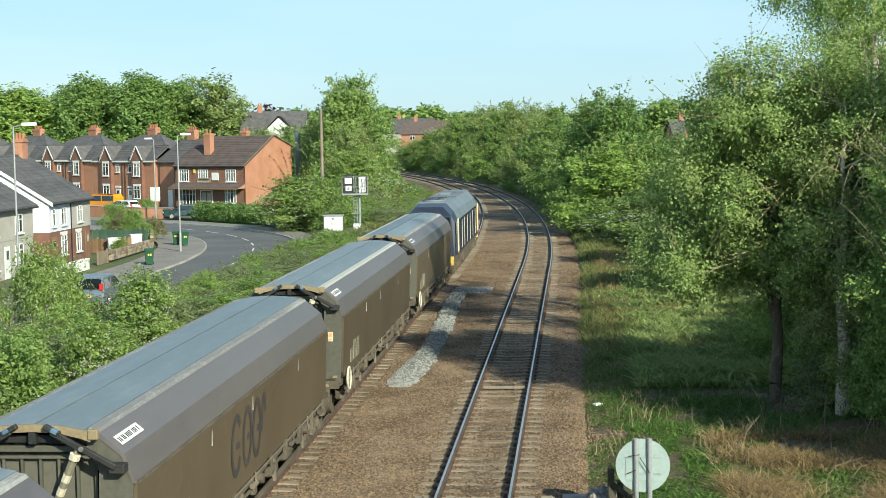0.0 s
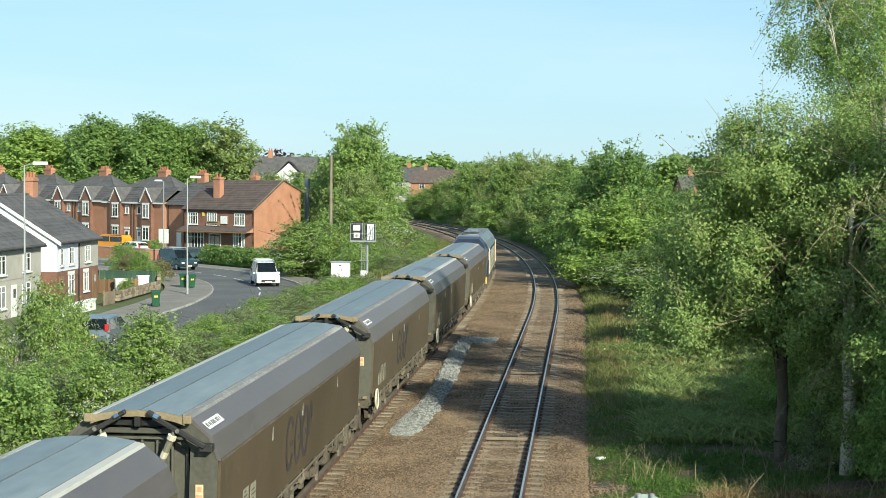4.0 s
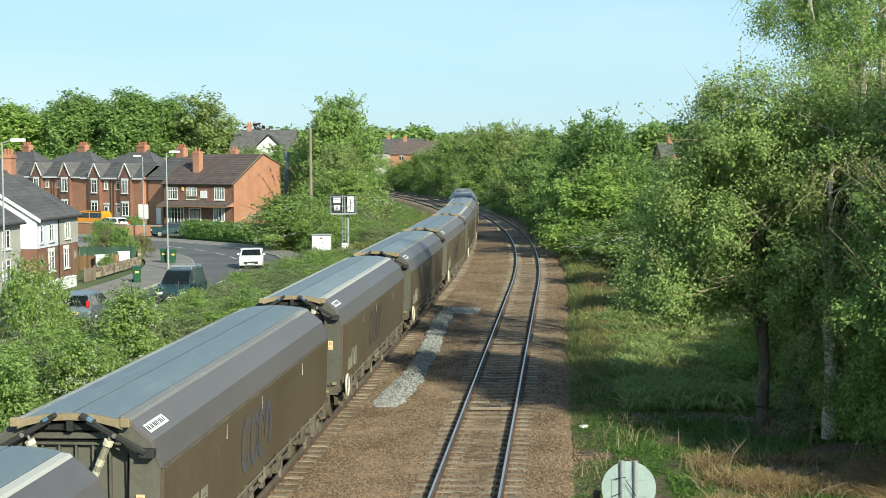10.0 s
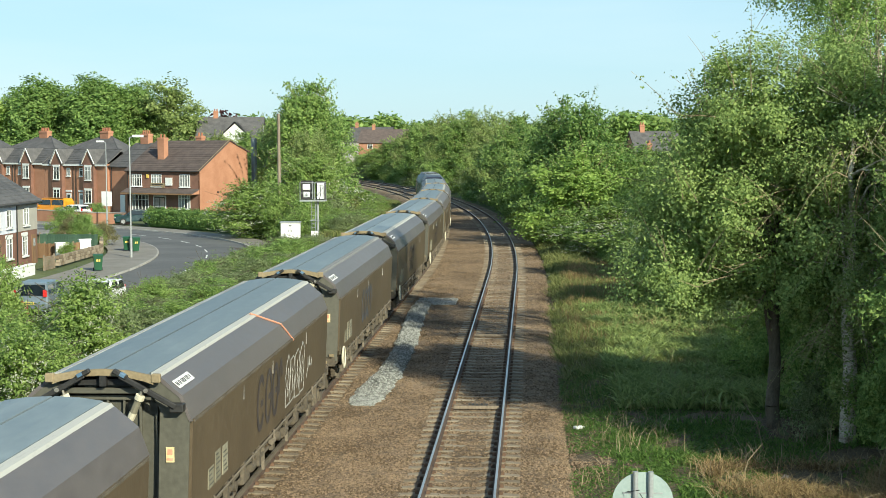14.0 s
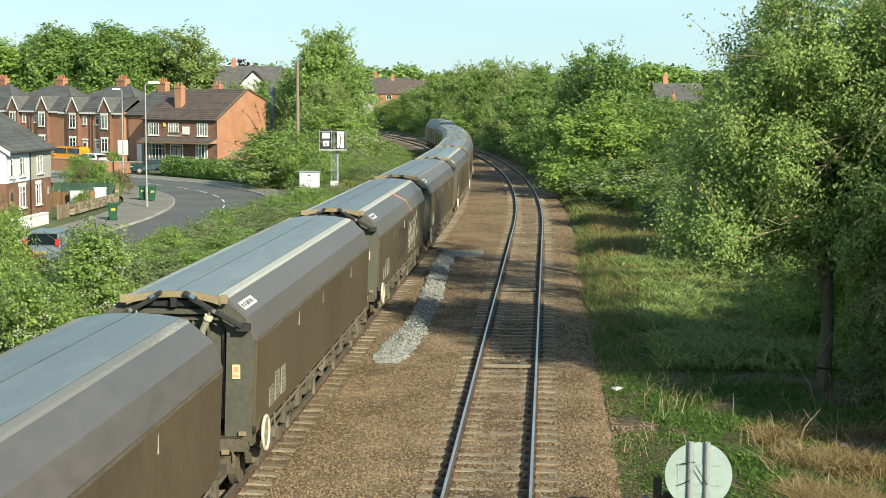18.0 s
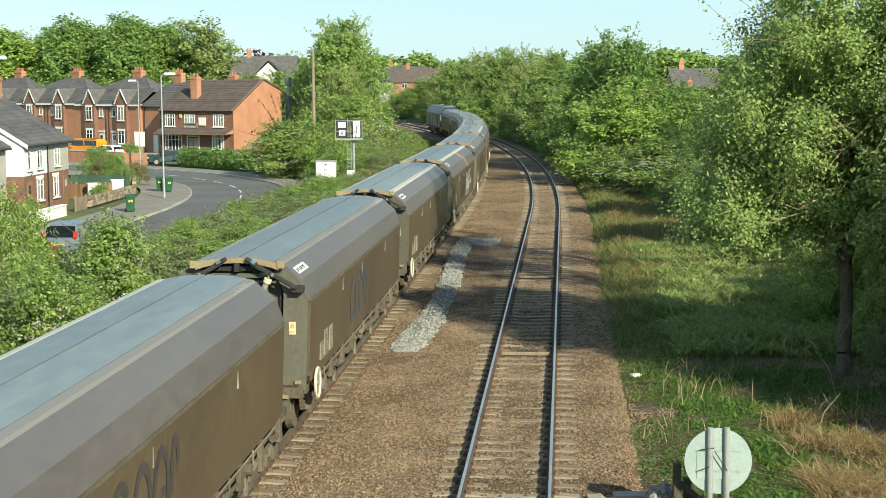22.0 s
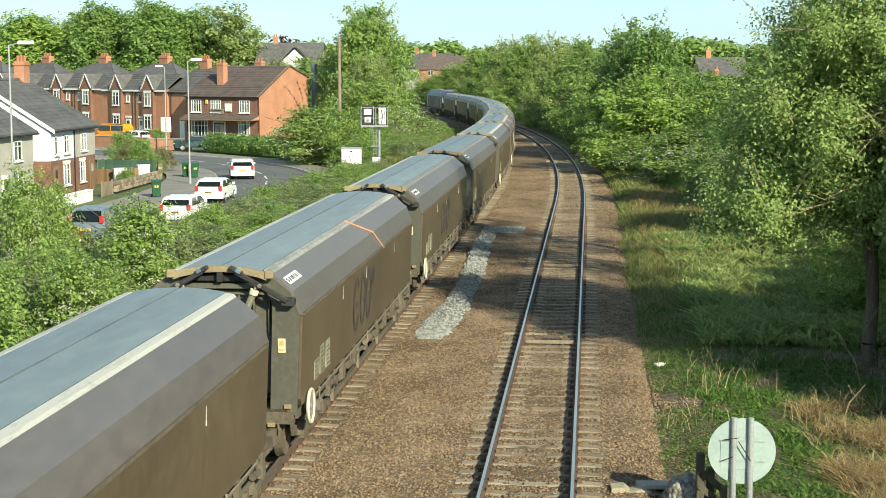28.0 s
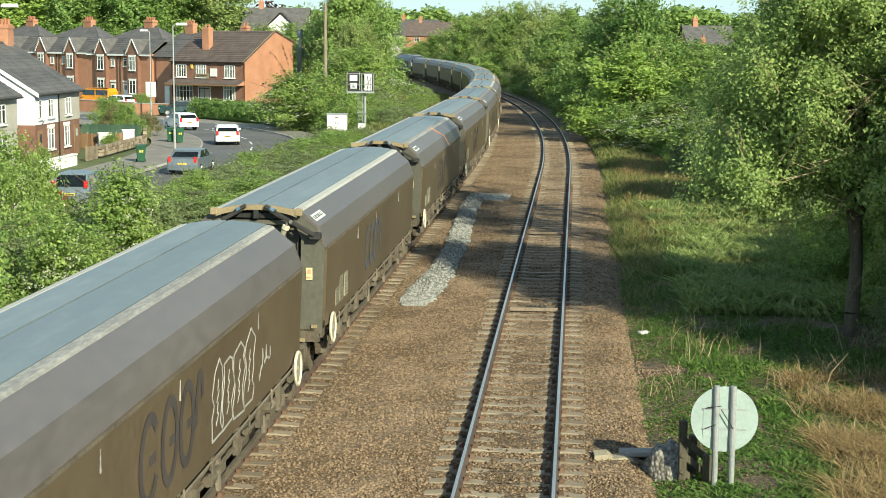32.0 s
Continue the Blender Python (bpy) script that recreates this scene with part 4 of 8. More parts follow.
def lettering(w, kind):
    """Flat marks on the side that faces the camera, as plain strokes."""
    bm = bmesh.new()
    drawn = [bm]

    def stroke(y0, z0, y1, z1, wide, mm=None):
        d = Vector((0, y1 - y0, z1 - z0))
        n = Vector((0, -d.z, d.y)).normalized() * wide / 2
        bm = drawn[-1]
        at = lambda y, z, o: (1.302 + 0.07 * (z - 1.0) / 1.75 + o, y, z)
        vs = []
        for o in (0.0, 0.006):
            vs.append([bm.verts.new(at(y0 + n.y, z0 + n.z, o)), bm.verts.new(at(y0 - n.y, z0 - n.z, o)), bm.verts.new(at(y1 - n.y, z1 - n.z, o)), bm.verts.new(at(y1 + n.y, z1 + n.z, o))])
        bm.faces.new(vs[1])
        for k in range(4):
            bm.faces.new((vs[0][k], vs[0][(k + 1) % 4], vs[1][(k + 1) % 4], vs[1][k]))

    def band(yc, zc, ry, rz, wide, a0=0.0, a1=360.0, n=22, o=0.006):
        """One curved band with no overlaps."""
        bm = drawn[-1]
        whole = a1 - a0 >= 360
        rows = []
        for j in range(n if whole else n + 1):
            a = radians(a0 + (a1 - a0) * j / n)
            row = []
            for k in (-wide / 2, wide / 2):
                y, z = yc + (ry + k) * math.cos(a), zc + (rz + k) * math.sin(a)
                row.append(bm.verts.new((1.302 + 0.07 * (z - 1.0) / 1.75 + o, y, z)))
            rows.append(row)
        for j in range(n):
            (p, q), (u, v) = rows[j], rows[(j + 1) % len(rows)]
            bm.faces.new((p, q, v, u))

    if kind == "emblem":
        # a row of upright rounded loops in the owner's faded blue, the last one narrow
        for k, (yc, ry) in enumerate(((-2.45, 0.36), (-1.55, 0.33), (-0.72, 0.32), (-0.08, 0.17))):
            band(yc, 1.95, ry, 0.50, 0.15, *((40, 330) if k == 0 else (0, 360) if k < 3 else (20, 200)))
            if k < 3:
                stroke(yc, 1.93, yc + ry - 0.09, 1.93, 0.12)
            part("emblem_loop", drawn[-1], M["blue_mark"], w, "faded dark blue emblem loop")
            drawn.append(bmesh.new())
        return
    elif kind == "blue":
        # four blurred round shapes sprayed over the old lettering
        for yc, ry, a0, a1 in ((-3.0, 0.34, 60, 330), (-2.2, 0.32, 0, 360), (-1.5, 0.30, 20, 300), (-0.85, 0.26, -60, 200)):
            band(yc + 0.4, 1.9, ry, 0.44, 0.20, a0, min(a1, a0 + 360))
            part("spray_shape", drawn[-1], M["blue_spray"], w, "blurred blue spray-painted shape")
            drawn.append(bmesh.new())
        return
    else:
        # pale outlines of three swollen shapes and a scribble beside them
        rng = random.Random(9)
        for yc, wd in ((1.0, 0.30), (1.65, 0.34), (2.35, 0.36), (3.05, 0.34)):
            left = [(yc - wd + rng.uniform(-0.08, 0.08), 1.32 + 0.16 * k) for k in range(7)]
            right = [(yc + wd * rng.uniform(0.5, 1.1), 2.28 - 0.16 * k + rng.uniform(-0.05, 0.05)) for k in range(7)]
            loop = left + [(yc, 2.36 + rng.uniform(-0.06, 0.1))] + right
            for k in range(len(loop)):
                stroke(*loop[k], *loop[(k + 1) % len(loop)], 0.034)
            for k in range(4):
                stroke(yc - 0.1 + 0.05 * (k % 2), 1.5 + 0.16 * k, yc + 0.04 - 0.05 * (k % 2), 1.66 + 0.16 * k, 0.03)
            part("sprayed_outline", drawn[-1], M["pale_spray"], w, "pale outline of a sprayed shape")
            drawn.append(bmesh.new())
        y, z = 3.75, 1.6
        for k in range(16):
            ny, nz = y + rng.uniform(-0.02, 0.13), 1.75 + rng.uniform(-0.28, 0.42) * (1 - k / 22)
            stroke(y, z, ny, nz, 0.03)
            y, z = ny, nz
        part("sprayed_scribble", drawn[-1], M["pale_spray"], w, "pale sprayed scribble")


def tape(w, y=0.0):
    bm = bmesh.new()
    (x0, z0), (x1, z1), (x2, z2) = SHOULDER
    pts = [(x0 - 0.05, y - 1.1, z0 + 0.05), (x1 + 0.012, y + 0.1, z1 + 0.012), (x2 + 0.012, y + 0.9, z2 - 0.05)]
    for a, b in zip(pts, pts[1:]):
        tube(bm, a, b, 0.022, sides=6)
    part("orange_tape", bm, M["tape"], w, "torn orange tape over the shoulder")


def locomotive():
    """A six-axle diesel locomotive seen from its rear: cab, radiator roof, side rails."""
    w = thing("diesel_locomotive", "dark blue six-axle diesel locomotive with grey roof heading the train", "locomotive")
    body = [(-1.32, 1.15), (1.32, 1.15), (1.32, 2.9), (1.12, 3.35), (0.72, 3.78), (-0.72, 3.78), (-1.12, 3.35), (-1.32, 2.9)]
    bm = bmesh.new()
    prism(bm, body, -8.3, 8.3, along_y)
    part("engine_room", bm, M["loco"], w, "dark blue body side")
    for e in (-1, 1):
        bm = bmesh.new()
        vs0 = [bm.verts.new((u, e * 8.32, v)) for u, v in body]
        vs1 = [bm.verts.new((u * 0.97, e * (9.75 if v > 2.4 else 10.35), v - (0.12 if v > 3 else 0))) for u, v in body]
        bm.faces.new(vs0)
        bm.faces.new(vs1)
        for k in range(len(body)):
            bm.faces.new((vs0[k], vs0[(k + 1) % len(body)], vs1[(k + 1) % len(body)], vs1[k]))
        bmesh.ops.recalc_face_normals(bm, faces=bm.faces)
        cab = part("cab", bm, M["loco"], w, "angular driving cab")
        for s in (-1, 1):
            o = Matrix.Translation((s * 0.6, e * 10.02, 2.86)) @ Matrix.Rotation(e * radians(-29), 4, "X")
            bm = bmesh.new()
            box(bm, -0.46, 0.46, -0.03, 0.03, -0.36, 0.36, m=o, bevel=0.02)
            part("windscreen", bm, M["car_glass"], cab)
            part("handrail", tubes(((s * 1.35, e * 8.2, 1.3), (s * 1.35, e * 8.2, 3.0), 0.03), ((s * 1.35, e * 8.75, 1.3), (s * 1.35, e * 8.75, 3.0), 0.018), sides=6), M["cream"], cab, "cream handrails beside the cab door")
            part("side_window", boxes((s * 1.31 - 0.02, s * 1.31 + 0.02, e * 9.3 - 0.32, e * 9.3 + 0.32, 2.25, 2.85)), M["car_glass"], cab)
            part("lamp_cluster", boxes((s * 0.85 - 0.16, s * 0.85 + 0.16, e * 10.36 - 0.05, e * 10.36 + 0.05, 1.5, 1.72)), M["lamp_clear"], cab)
        part("gold_band", boxes((-1.34, 1.34, e * 8.05 - 0.12, e * 8.05 + 0.12, 1.2, 2.88)), M["gold"], w, "orange band behind the cab")
        part("buffer_beam", boxes((-1.25, 1.25, e * 10.25 - 0.12, e * 10.25 + 0.12, 0.75, 1.2)), M["yellow"], w)
        part("coupler", boxes((-0.15, 0.15, min(e * 10.3, e * 10.85), max(e * 10.3, e * 10.85), 0.8, 1.05)), M["frame"], w)
    bm = bmesh.new()
    prism(bm, [(-0.80, 3.74), (-0.74, 3.84), (0.74, 3.84), (0.80, 3.74)], -8.2, 8.2, along_y)
    roof = part("roof", bm, M["loco_roof"], w, "grey-blue roof panels")
    for s in (-1, 1):
        bm = bmesh.new()
        prism(bm, [(1.345, 2.92), (1.14, 3.37), (0.78, 3.76), (0.76, 3.70), (1.10, 3.33), (1.30, 2.90)], -8.2, 8.2, lambda u, v, a: (s * u, a, v))
        part("roof_shoulder", bm, M["loco_roof"], w)
        for y in (-6.4, -4.6, -2.2, 0.2, 2.6, 5.0):
            part("side_door", boxes((s * 1.33 - 0.015, s * 1.33 + 0.015, y - 0.75, y + 0.75, 1.3, 2.75)), M["loco"], w)
            part("grab_rail", tubes(((s * 1.36, y + 0.85, 1.3), (s * 1.36, y + 0.85, 2.8), 0.014), sides=6), M["cream"], w)
        part("fuel_tank", boxes((s * 0.9 - 0.35, s * 0.9 + 0.35, -2.9, 2.9, 0.35, 1.0), bevel=0.06), M["frame"], w)
        part("solebar", boxes((s * 1.25 - 0.06, s * 1.25 + 0.06, -10.1, 10.1, 1.0, 1.2)), M["frame"], w)
    for y in (-6.9, -5.4):
        bm = tubes(((0, y, 3.82), (0, y, 3.93), 0.62), sides=20)
        fan = part("cooling_fan", bm, M["loco_roof"], w, "round radiator fan housing")
        bm = bmesh.new()
        for k in range(6):
            a = k * math.pi / 6
            tube(bm, (0.58 * math.cos(a), y + 0.58 * math.sin(a), 3.94), (-0.58 * math.cos(a), y - 0.58 * math.sin(a), 3.94), 0.02, sides=4)
        part("grille", bm, M["black"], fan)
    part("exhaust", boxes((-0.3, 0.3, 0.2, 1.4, 3.82, 3.98), bevel=0.03), M["loco_roof"], w)
    for k in range(6):
        part("roof_joint", boxes((-0.76, 0.76, -3.6 + k * 1.9, -3.56 + k * 1.9, 3.83, 3.856)), M["frame"], w)
    turning = []
    for y in (-6.6, 6.6):
        bm = bmesh.new()
        for s in (-1, 1):
            prism(bm, [(y - 2.5, 0.75), (y - 2.4, 0.4), (y + 2.4, 0.4), (y + 2.5, 0.75)], s * 1.05 - 0.07, s * 1.05 + 0.07, along_x)
            for k in (-1.85, 0, 1.85):
                box(bm, s * 1.14 - 0.08, s * 1.14 + 0.08, y + k - 0.2, y + k + 0.2, 0.32, 0.66)
        part("bogie", bm, M["frame"], w)
        for k in (-1.85, 0, 1.85):
            wheelset(w, y + k, turning)
    return w


# how far the plate of the third wagon has come along the line, second by second
RUN = [(0, 16.6), (3, 34.3), (6, 52.0), (9, 69.2), (12, 86.8), (14, 98.4), (16.5, 112.5), (19, 126.7), (22, 143.3), (24, 154.6), (26, 166.2), (29, 183.1), (32, 200.4)]


def run(t):
    for (t0, s0), (t1, s1) in zip(RUN, RUN[1:]):
        if t <= t1:
            return s0 + (s1 - s0) * (t - t0) / (t1 - t0)
    return RUN[-1][1]


LINE_S, LINE_P = [], []
_s, _y = -300.0, -300.0
while _y < 430:
    LINE_S.append(_s)
    LINE_P.append((left_line(_y), _y))
    _n = _y + 0.5
    _s += math.hypot(left_line(_n) - left_line(_y), _n - _y)
    _y = _n


def on_line(s):
    i = min(len(LINE_S) - 2, max(0, int((s + 300) / 0.5)))
    while i > 0 and LINE_S[i] > s:
        i -= 1
    while i < len(LINE_S) - 2 and LINE_S[i + 1] < s:
        i += 1
    k = (s - LINE_S[i]) / (LINE_S[i + 1] - LINE_S[i])
    a, b = LINE_P[i], LINE_P[i + 1]
    return Vector((a[0] + (b[0] - a[0]) * k, a[1] + (b[1] - a[1]) * k, 0))


def vehicle_pose(s, base):
    a, b = on_line(s - base), on_line(s + base)
    mid, d = (a + b) / 2, (b - a)
    return Matrix.Translation(mid) @ Matrix.Rotation(math.atan2(-d.x, d.y), 4, "Z")


TRAIN = []  # thing, distance of its middle ahead of the plate of the third wagon, half wheelbase
first_wagon = hopper_wagon()
COUNT = 15
wagons = [first_wagon] + [copy_thing(first_wagon, Matrix.Identity(4)) for _ in range(COUNT - 1)]
for _k, _w in enumerate(wagons):
    TRAIN.append((_w, HALF - 0.72 + PITCH * (2 - _k), 6.45))
loco = locomotive()
TRAIN.append((loco, HALF - 0.72 + PITCH * 2 + PITCH / 2 + 10.9, 6.6))
for _k in (2, 3, 4, 6, 9, 10, 12):
    lettering(wagons[_k], "emblem")
for _k in (5, 8, 11):
    lettering(wagons[_k], "blue")
for _k in (6, 12):
    lettering(wagons[_k], "pale")
for _k in (12,):
    bm = bmesh.new()
    ring(bm, (1.36, FRONT - 0.5, 1.0), 0.29, 0.030)
    rim = part("handbrake_wheel", bm, M["cream"], wagons[_k], "cream-rimmed brake wheel")
    part("disc", tubes(((1.33, FRONT - 0.5, 1.0), (1.355, FRONT - 0.5, 1.0), 0.29), ((1.24, FRONT - 0.5, 1.0), (1.38, FRONT - 0.5, 1.0), 0.05), sides=20), M["wheel_disc"], rim)
for _k in (6, 10):
    tape(wagons[_k], 0.6)


# ---------------------------------------------------------------- street
def road_strip(name, o0, o1, z, mat, label, category, i0=0, i1=None):
    v, f = [], []
    idx = list(range(i0, i1 or len(ROAD_LINE)))
    for i in idx:
        a, b = road_at(o0, i), road_at(o1, i)
        for k in range(5):
            q = a + (b - a) * k / 4
            v.append((q.x, q.y, z))
    for j in range(len(idx) - 1):
        for k in range(4):
            f.append((j * 5 + k, j * 5 + k + 1, (j + 1) * 5 + k + 1, (j + 1) * 5 + k))
    return tagged(arrays(name, v, f, mat), label, category, kind="structure")


road_strip("road", -3.6, 3.6, STREET + 0.02, M["asphalt"], "grey worn asphalt road bending away between houses", "road")
road_strip("pavement", -7.4, -3.72, STREET + 0.13, M["paving"], "pale grey tarmac pavement along the houses", "pavement")
road_strip("verge_path", 3.72, 6.2, STREET + 0.12, M["paving"], "dusty footpath and verge on the railway side", "pavement")
kerb_bm = bmesh.new()
box(kerb_bm, -0.06, 0.06, -0.46, 0.46, -0.12, 0.14, bevel=0.015)
KERB = mesh_of("kerb_stone", kerb_bm, M["kerb"])
for side, label in ((-3.66, "row of concrete kerb stones at the house side"), (3.66, "row of concrete kerb stones at the railway side")):
    kerb = thing("kerb", label, "kerb", kind="structure")
    count = 0
    for i in range(6, len(ROAD_LINE) - 8):
        a, b = road_at(side, i), road_at(side, i + 1)
        n = max(1, round((b - a).length / 0.95))
        for k in range(n):
            q = a + (b - a) * (k + 0.5) / n
            d = b - a
            m = Matrix.Translation((q.x, q.y, STREET + random.uniform(-0.008, 0.008))) @ Matrix.Rotation(math.atan2(-d.x, d.y), 4, "Z") @ Matrix.Diagonal((1, (b - a).length / n / 0.94, 1, 1))
            piece("kerb_stone", KERB, kerb, m)
# broken white centre line
dash = bmesh.new()
step = 0.0
for i in range(20, len(ROAD_LINE) - 6):
    a, b = ROAD_LINE[i], ROAD_LINE[i + 1]
    step += (b - a).length
    if step > 5.2:
        step = 0.0
        d = (b - a).normalized()
        m = Matrix.Translation((a.x, a.y, STREET + 0.025)) @ Matrix.Rotation(math.atan2(-d.x, d.y), 4, "Z")
        box(dash, -0.06, 0.06, -1.5, 1.5, 0, 0.004, m=m)
solid("centre_line", dash, M["paint"], "broken white centre line on the road", "road marking", kind="structure")


# ---------------------------------------------------------------- houses
def window(parent, place, wide, high, lights=3, name="window", head=True, sill=True):
    """A white casement set in a wall; place carries it so that its own +Y points out of the wall."""
    fr = bmesh.new()
    t = 0.075
    for x in (-wide / 2, wide / 2 - t):
        box(fr, x, x + t, -0.02, 0.06, 0, high, m=place)
    for z in (0, high - t):
        box(fr, -wide / 2, wide / 2, -0.02, 0.06, z, z + t, m=place)
    win = part(name, fr, M["white_paint"], parent, "white framed casement window")
    for k in range(1, lights):
        x = -wide / 2 + wide * k / lights
        bm = bmesh.new()
        box(bm, x - t / 2, x + t / 2, -0.02, 0.055, t, high - t, m=place)
        part("mullion", bm, M["white_paint"], win)
    bm = bmesh.new()
    box(bm, -wide / 2 + t, wide / 2 - t, -0.02, 0.05, high * 0.70, high * 0.70 + 0.045, m=place)
    part("transom", bm, M["white_paint"], win)
    for k in range(lights):
        bm = bmesh.new()
        a = -wide / 2 + wide * k / lights + t / 2
        box(bm, a, a + wide / lights - t, 0.0, 0.022, t, high - t, m=place)
        part("pane", bm, M["pane"], win)
    if sill:
        bm = bmesh.new()
        box(bm, -wide / 2 - 0.08, wide / 2 + 0.08, -0.02, 0.14, -0.09, 0, m=place)
        part("sill", bm, M["white_paint"], win)
    if head:
        bm = bmesh.new()
        box(bm, -wide / 2 - 0.1, wide / 2 + 0.1, -0.02, 0.05, high, high + 0.2, m=place)
        part("lintel", bm, M["white_paint"], win)
    return win


EAST = 0.15  # the whole street lies this much nearer the line


def facing(x, y, z, turn):
    if x < -20 and 40 < y < 200:
        x += EAST
    return Matrix.Translation((x, y, z)) @ Matrix.Rotation(radians(turn), 4, "Z")


def roof_slope(parent, x0, x1, y0, z0, y1, z1, mat, rows=8, over=0.25, name="roof", pieces=True):
    """One slope of overlapping courses of slates or tiles, each course a part of its own."""
    d = Vector((0, y1 - y0, z1 - z0))
    length = d.length
    u = d / length
    nrm = Vector((0, -u.z, u.y))
    if nrm.z < 0:
        nrm = -nrm
    bm = bmesh.new()
    prism(bm, [(y0 - u.y * over, z0 - u.z * over), (y1, z1), (y1 + nrm.y * 0.08, z1 + nrm.z * 0.08), (y0 - u.y * over + nrm.y * 0.08, z0 - u.z * over + nrm.z * 0.08)], x0, x1, along_x)
    roof = part(name, bm, mat, parent)
    total = length + over
    rows = max(5, int(total / 0.38))
    for k in range(rows):
        a = -over + total * k / rows
        b = a + total / rows * 1.12
        bm = bmesh.new()
        p0 = Vector((0, y0, z0)) + u * a + nrm * 0.115
        p1 = Vector((0, y0, z0)) + u * min(b, length) + nrm * 0.082
        prism(bm, [(p0.y, p0.z), (p1.y, p1.z), (p1.y + nrm.y * 0.02, p1.z + nrm.z * 0.02), (p0.y + nrm.y * 0.02, p0.z + nrm.z * 0.02)], x0 - 0.01, x1 + 0.01, along_x)
        part("slate_course", bm, mat, roof)
    return roof


def chimney(parent, x, y, z0, z1, wx=0.8, wy=0.6, pots=2):
    c = part("chimney", boxes((x - wx / 2, x + wx / 2, y - wy / 2, y + wy / 2, z0, z1), (x - wx / 2 - 0.06, x + wx / 2 + 0.06, y - wy / 2 - 0.06, y + wy / 2 + 0.06, z1 - 0.28, z1 - 0.1), bevel=0.01), M["brick"], parent, "orange brick chimney stack")
    for k in range(pots):
        px = x - wx / 2 + wx * (k + 0.5) / pots
        part("chimney_pot", tubes(((px, y, z1), (px, y, z1 + 0.4), 0.12, 0.10)), M["pot"], c)
    return c


def gutter(parent, x0, x1, y, z):
    part("gutter", tubes(((x0, y, z), (x1, y, z), 0.06), sides=6), M["black"], parent, "dark gutter")


def downpipe(parent, x, y, z0, z1):
    part("downpipe", tubes(((x, y, z0), (x, y, z1), 0.045), sides=6), M["black"], parent)


def brick_shop_house():
    """Brick end building with a canopy roof over the ground floor. Origin at its front right corner, front along -x."""
    h = thing("brick_house", "orange brick end house with brown tiled roof, canopy and white windows", "house", at=facing(-37.6, 171.5, STREET, -28.6))
    w, d, eave, ridge, split = 11.2, 8.6, 5.2, 8.55, 0.62
    # walls: front upper dark brick, gable orange
    t = 0.25
    part("front_wall", boxes((-w, 0, 0, t, -0.3, eave)), M["brick_dark"], h, "dark brown brick front")
    bm = bmesh.new()
    prism(bm, [(0, -0.3), (d, -0.3), (d, eave + 2.1), (d * split, ridge), (0, eave)], -t, 0.012, along_x)
    part("gable_wall", bm, M["brick"], h, "plain orange brick gable")
    bm = bmesh.new()
    prism(bm, [(0, -0.3), (d, -0.3), (d, eave + 2.1), (d * split, ridge), (0, eave)], -w, -w + t, along_x)
    part("gable_wall", bm, M["brick"], h)
    part("back_wall", boxes((-w, 0, d - t, d, -0.3, eave + 2.1)), M["brick"], h)
    roof_slope(h, -w - 0.1, 0.18, 0, eave, d * split, ridge, M["tile"], over=0.35)
    roof_slope(h, -w - 0.1, 0.18, d, eave + 2.1, d * split, ridge, M["tile"], over=0.3)
    bm = bmesh.new()
    for a, b in (((-0.35, eave - 0.2), (d * split, ridge + 0.06)), ((d * split, ridge + 0.06), (d + 0.2, eave + 2.05))):
        (y0, z0), (y1, z1) = a, b
        prism(bm, [(y0, z0), (y1, z1), (y1, z1 + 0.16), (y0, z0 + 0.16)], 0.012, 0.06, along_x)
    part("verge", bm, M["tan"], h, "pale mortar verge of the gable")
    gutter(h, -w, 0.1, -0.33, eave - 0.12)
    for x in (-9.6, -6.55, -2.2):
        window(h, facing(x, 0, 3.3, 180), 1.55, 1.45, 4, head=False)
    # ground floor: canopy roof, door, wide window, right window
    bm = bmesh.new()
    prism(bm, [(-1.25, 2.62), (0.02, 3.12), (0.02, 3.02), (-1.25, 2.52)], -w + 0.1, -0.05, along_x)
    canopy = part("canopy_roof", bm, M["tile"], h, "brown tiled lean-to canopy over the ground floor")
    part("fascia", boxes((-w + 0.1, -0.05, -1.29, -1.24, 2.42, 2.58)), M["wood_brown"], canopy)
    bm = bmesh.new()
    prism(bm, [(-1.25, 2.50), (0.0, 2.50), (0.0, 3.05)], -0.2, -0.05, along_x)
    part("cheek", bm, M["brick"], canopy)
    window(h, facing(-9.1, 0, 0.35, 180), 2.6, 2.0, 5, head=False)
    window(h, facing(-2.3, 0, 0.75, 180), 1.75, 1.75, 4, head=False)
    bm = boxes((-6.9, -5.2, -0.06, 0.06, 0, 2.15))
    door = part("door", bm, M["black"], h, "dark glazed shop door")
    part("frame", boxes((-7.0, -6.88, -0.09, 0.05, 0, 2.25), (-5.22, -5.1, -0.09, 0.05, 0, 2.25), (-7.0, -5.1, -0.09, 0.05, 2.15, 2.27)), M["white_paint"], door)
    part("pane", boxes((-6.75, -6.1, -0.075, -0.055, 0.9, 2.0), (-6.0, -5.35, -0.075, -0.055, 0.9, 2.0)), M["pane"], door)
    sign = part("fascia_sign", boxes((-7.4, -5.3, -0.10, -0.02, 3.18, 3.72)), M["tan"], h, "tan sign board with dark bars")
    part("bars", boxes((-7.2, -5.5, -0.115, -0.10, 3.52, 3.60), (-7.1, -5.7, -0.115, -0.10, 3.32, 3.40)), M["black"], sign)
    part("projecting_sign", boxes((-5.1, -4.1, -0.12, -0.02, 3.45, 4.35)), M["white_paint"], h, "square white sign board")
    part("alarm_box", boxes((-8.05, -7.75, -0.14, 0.0, 4.3, 4.75)), M["yellow"], h, "yellow alarm box")
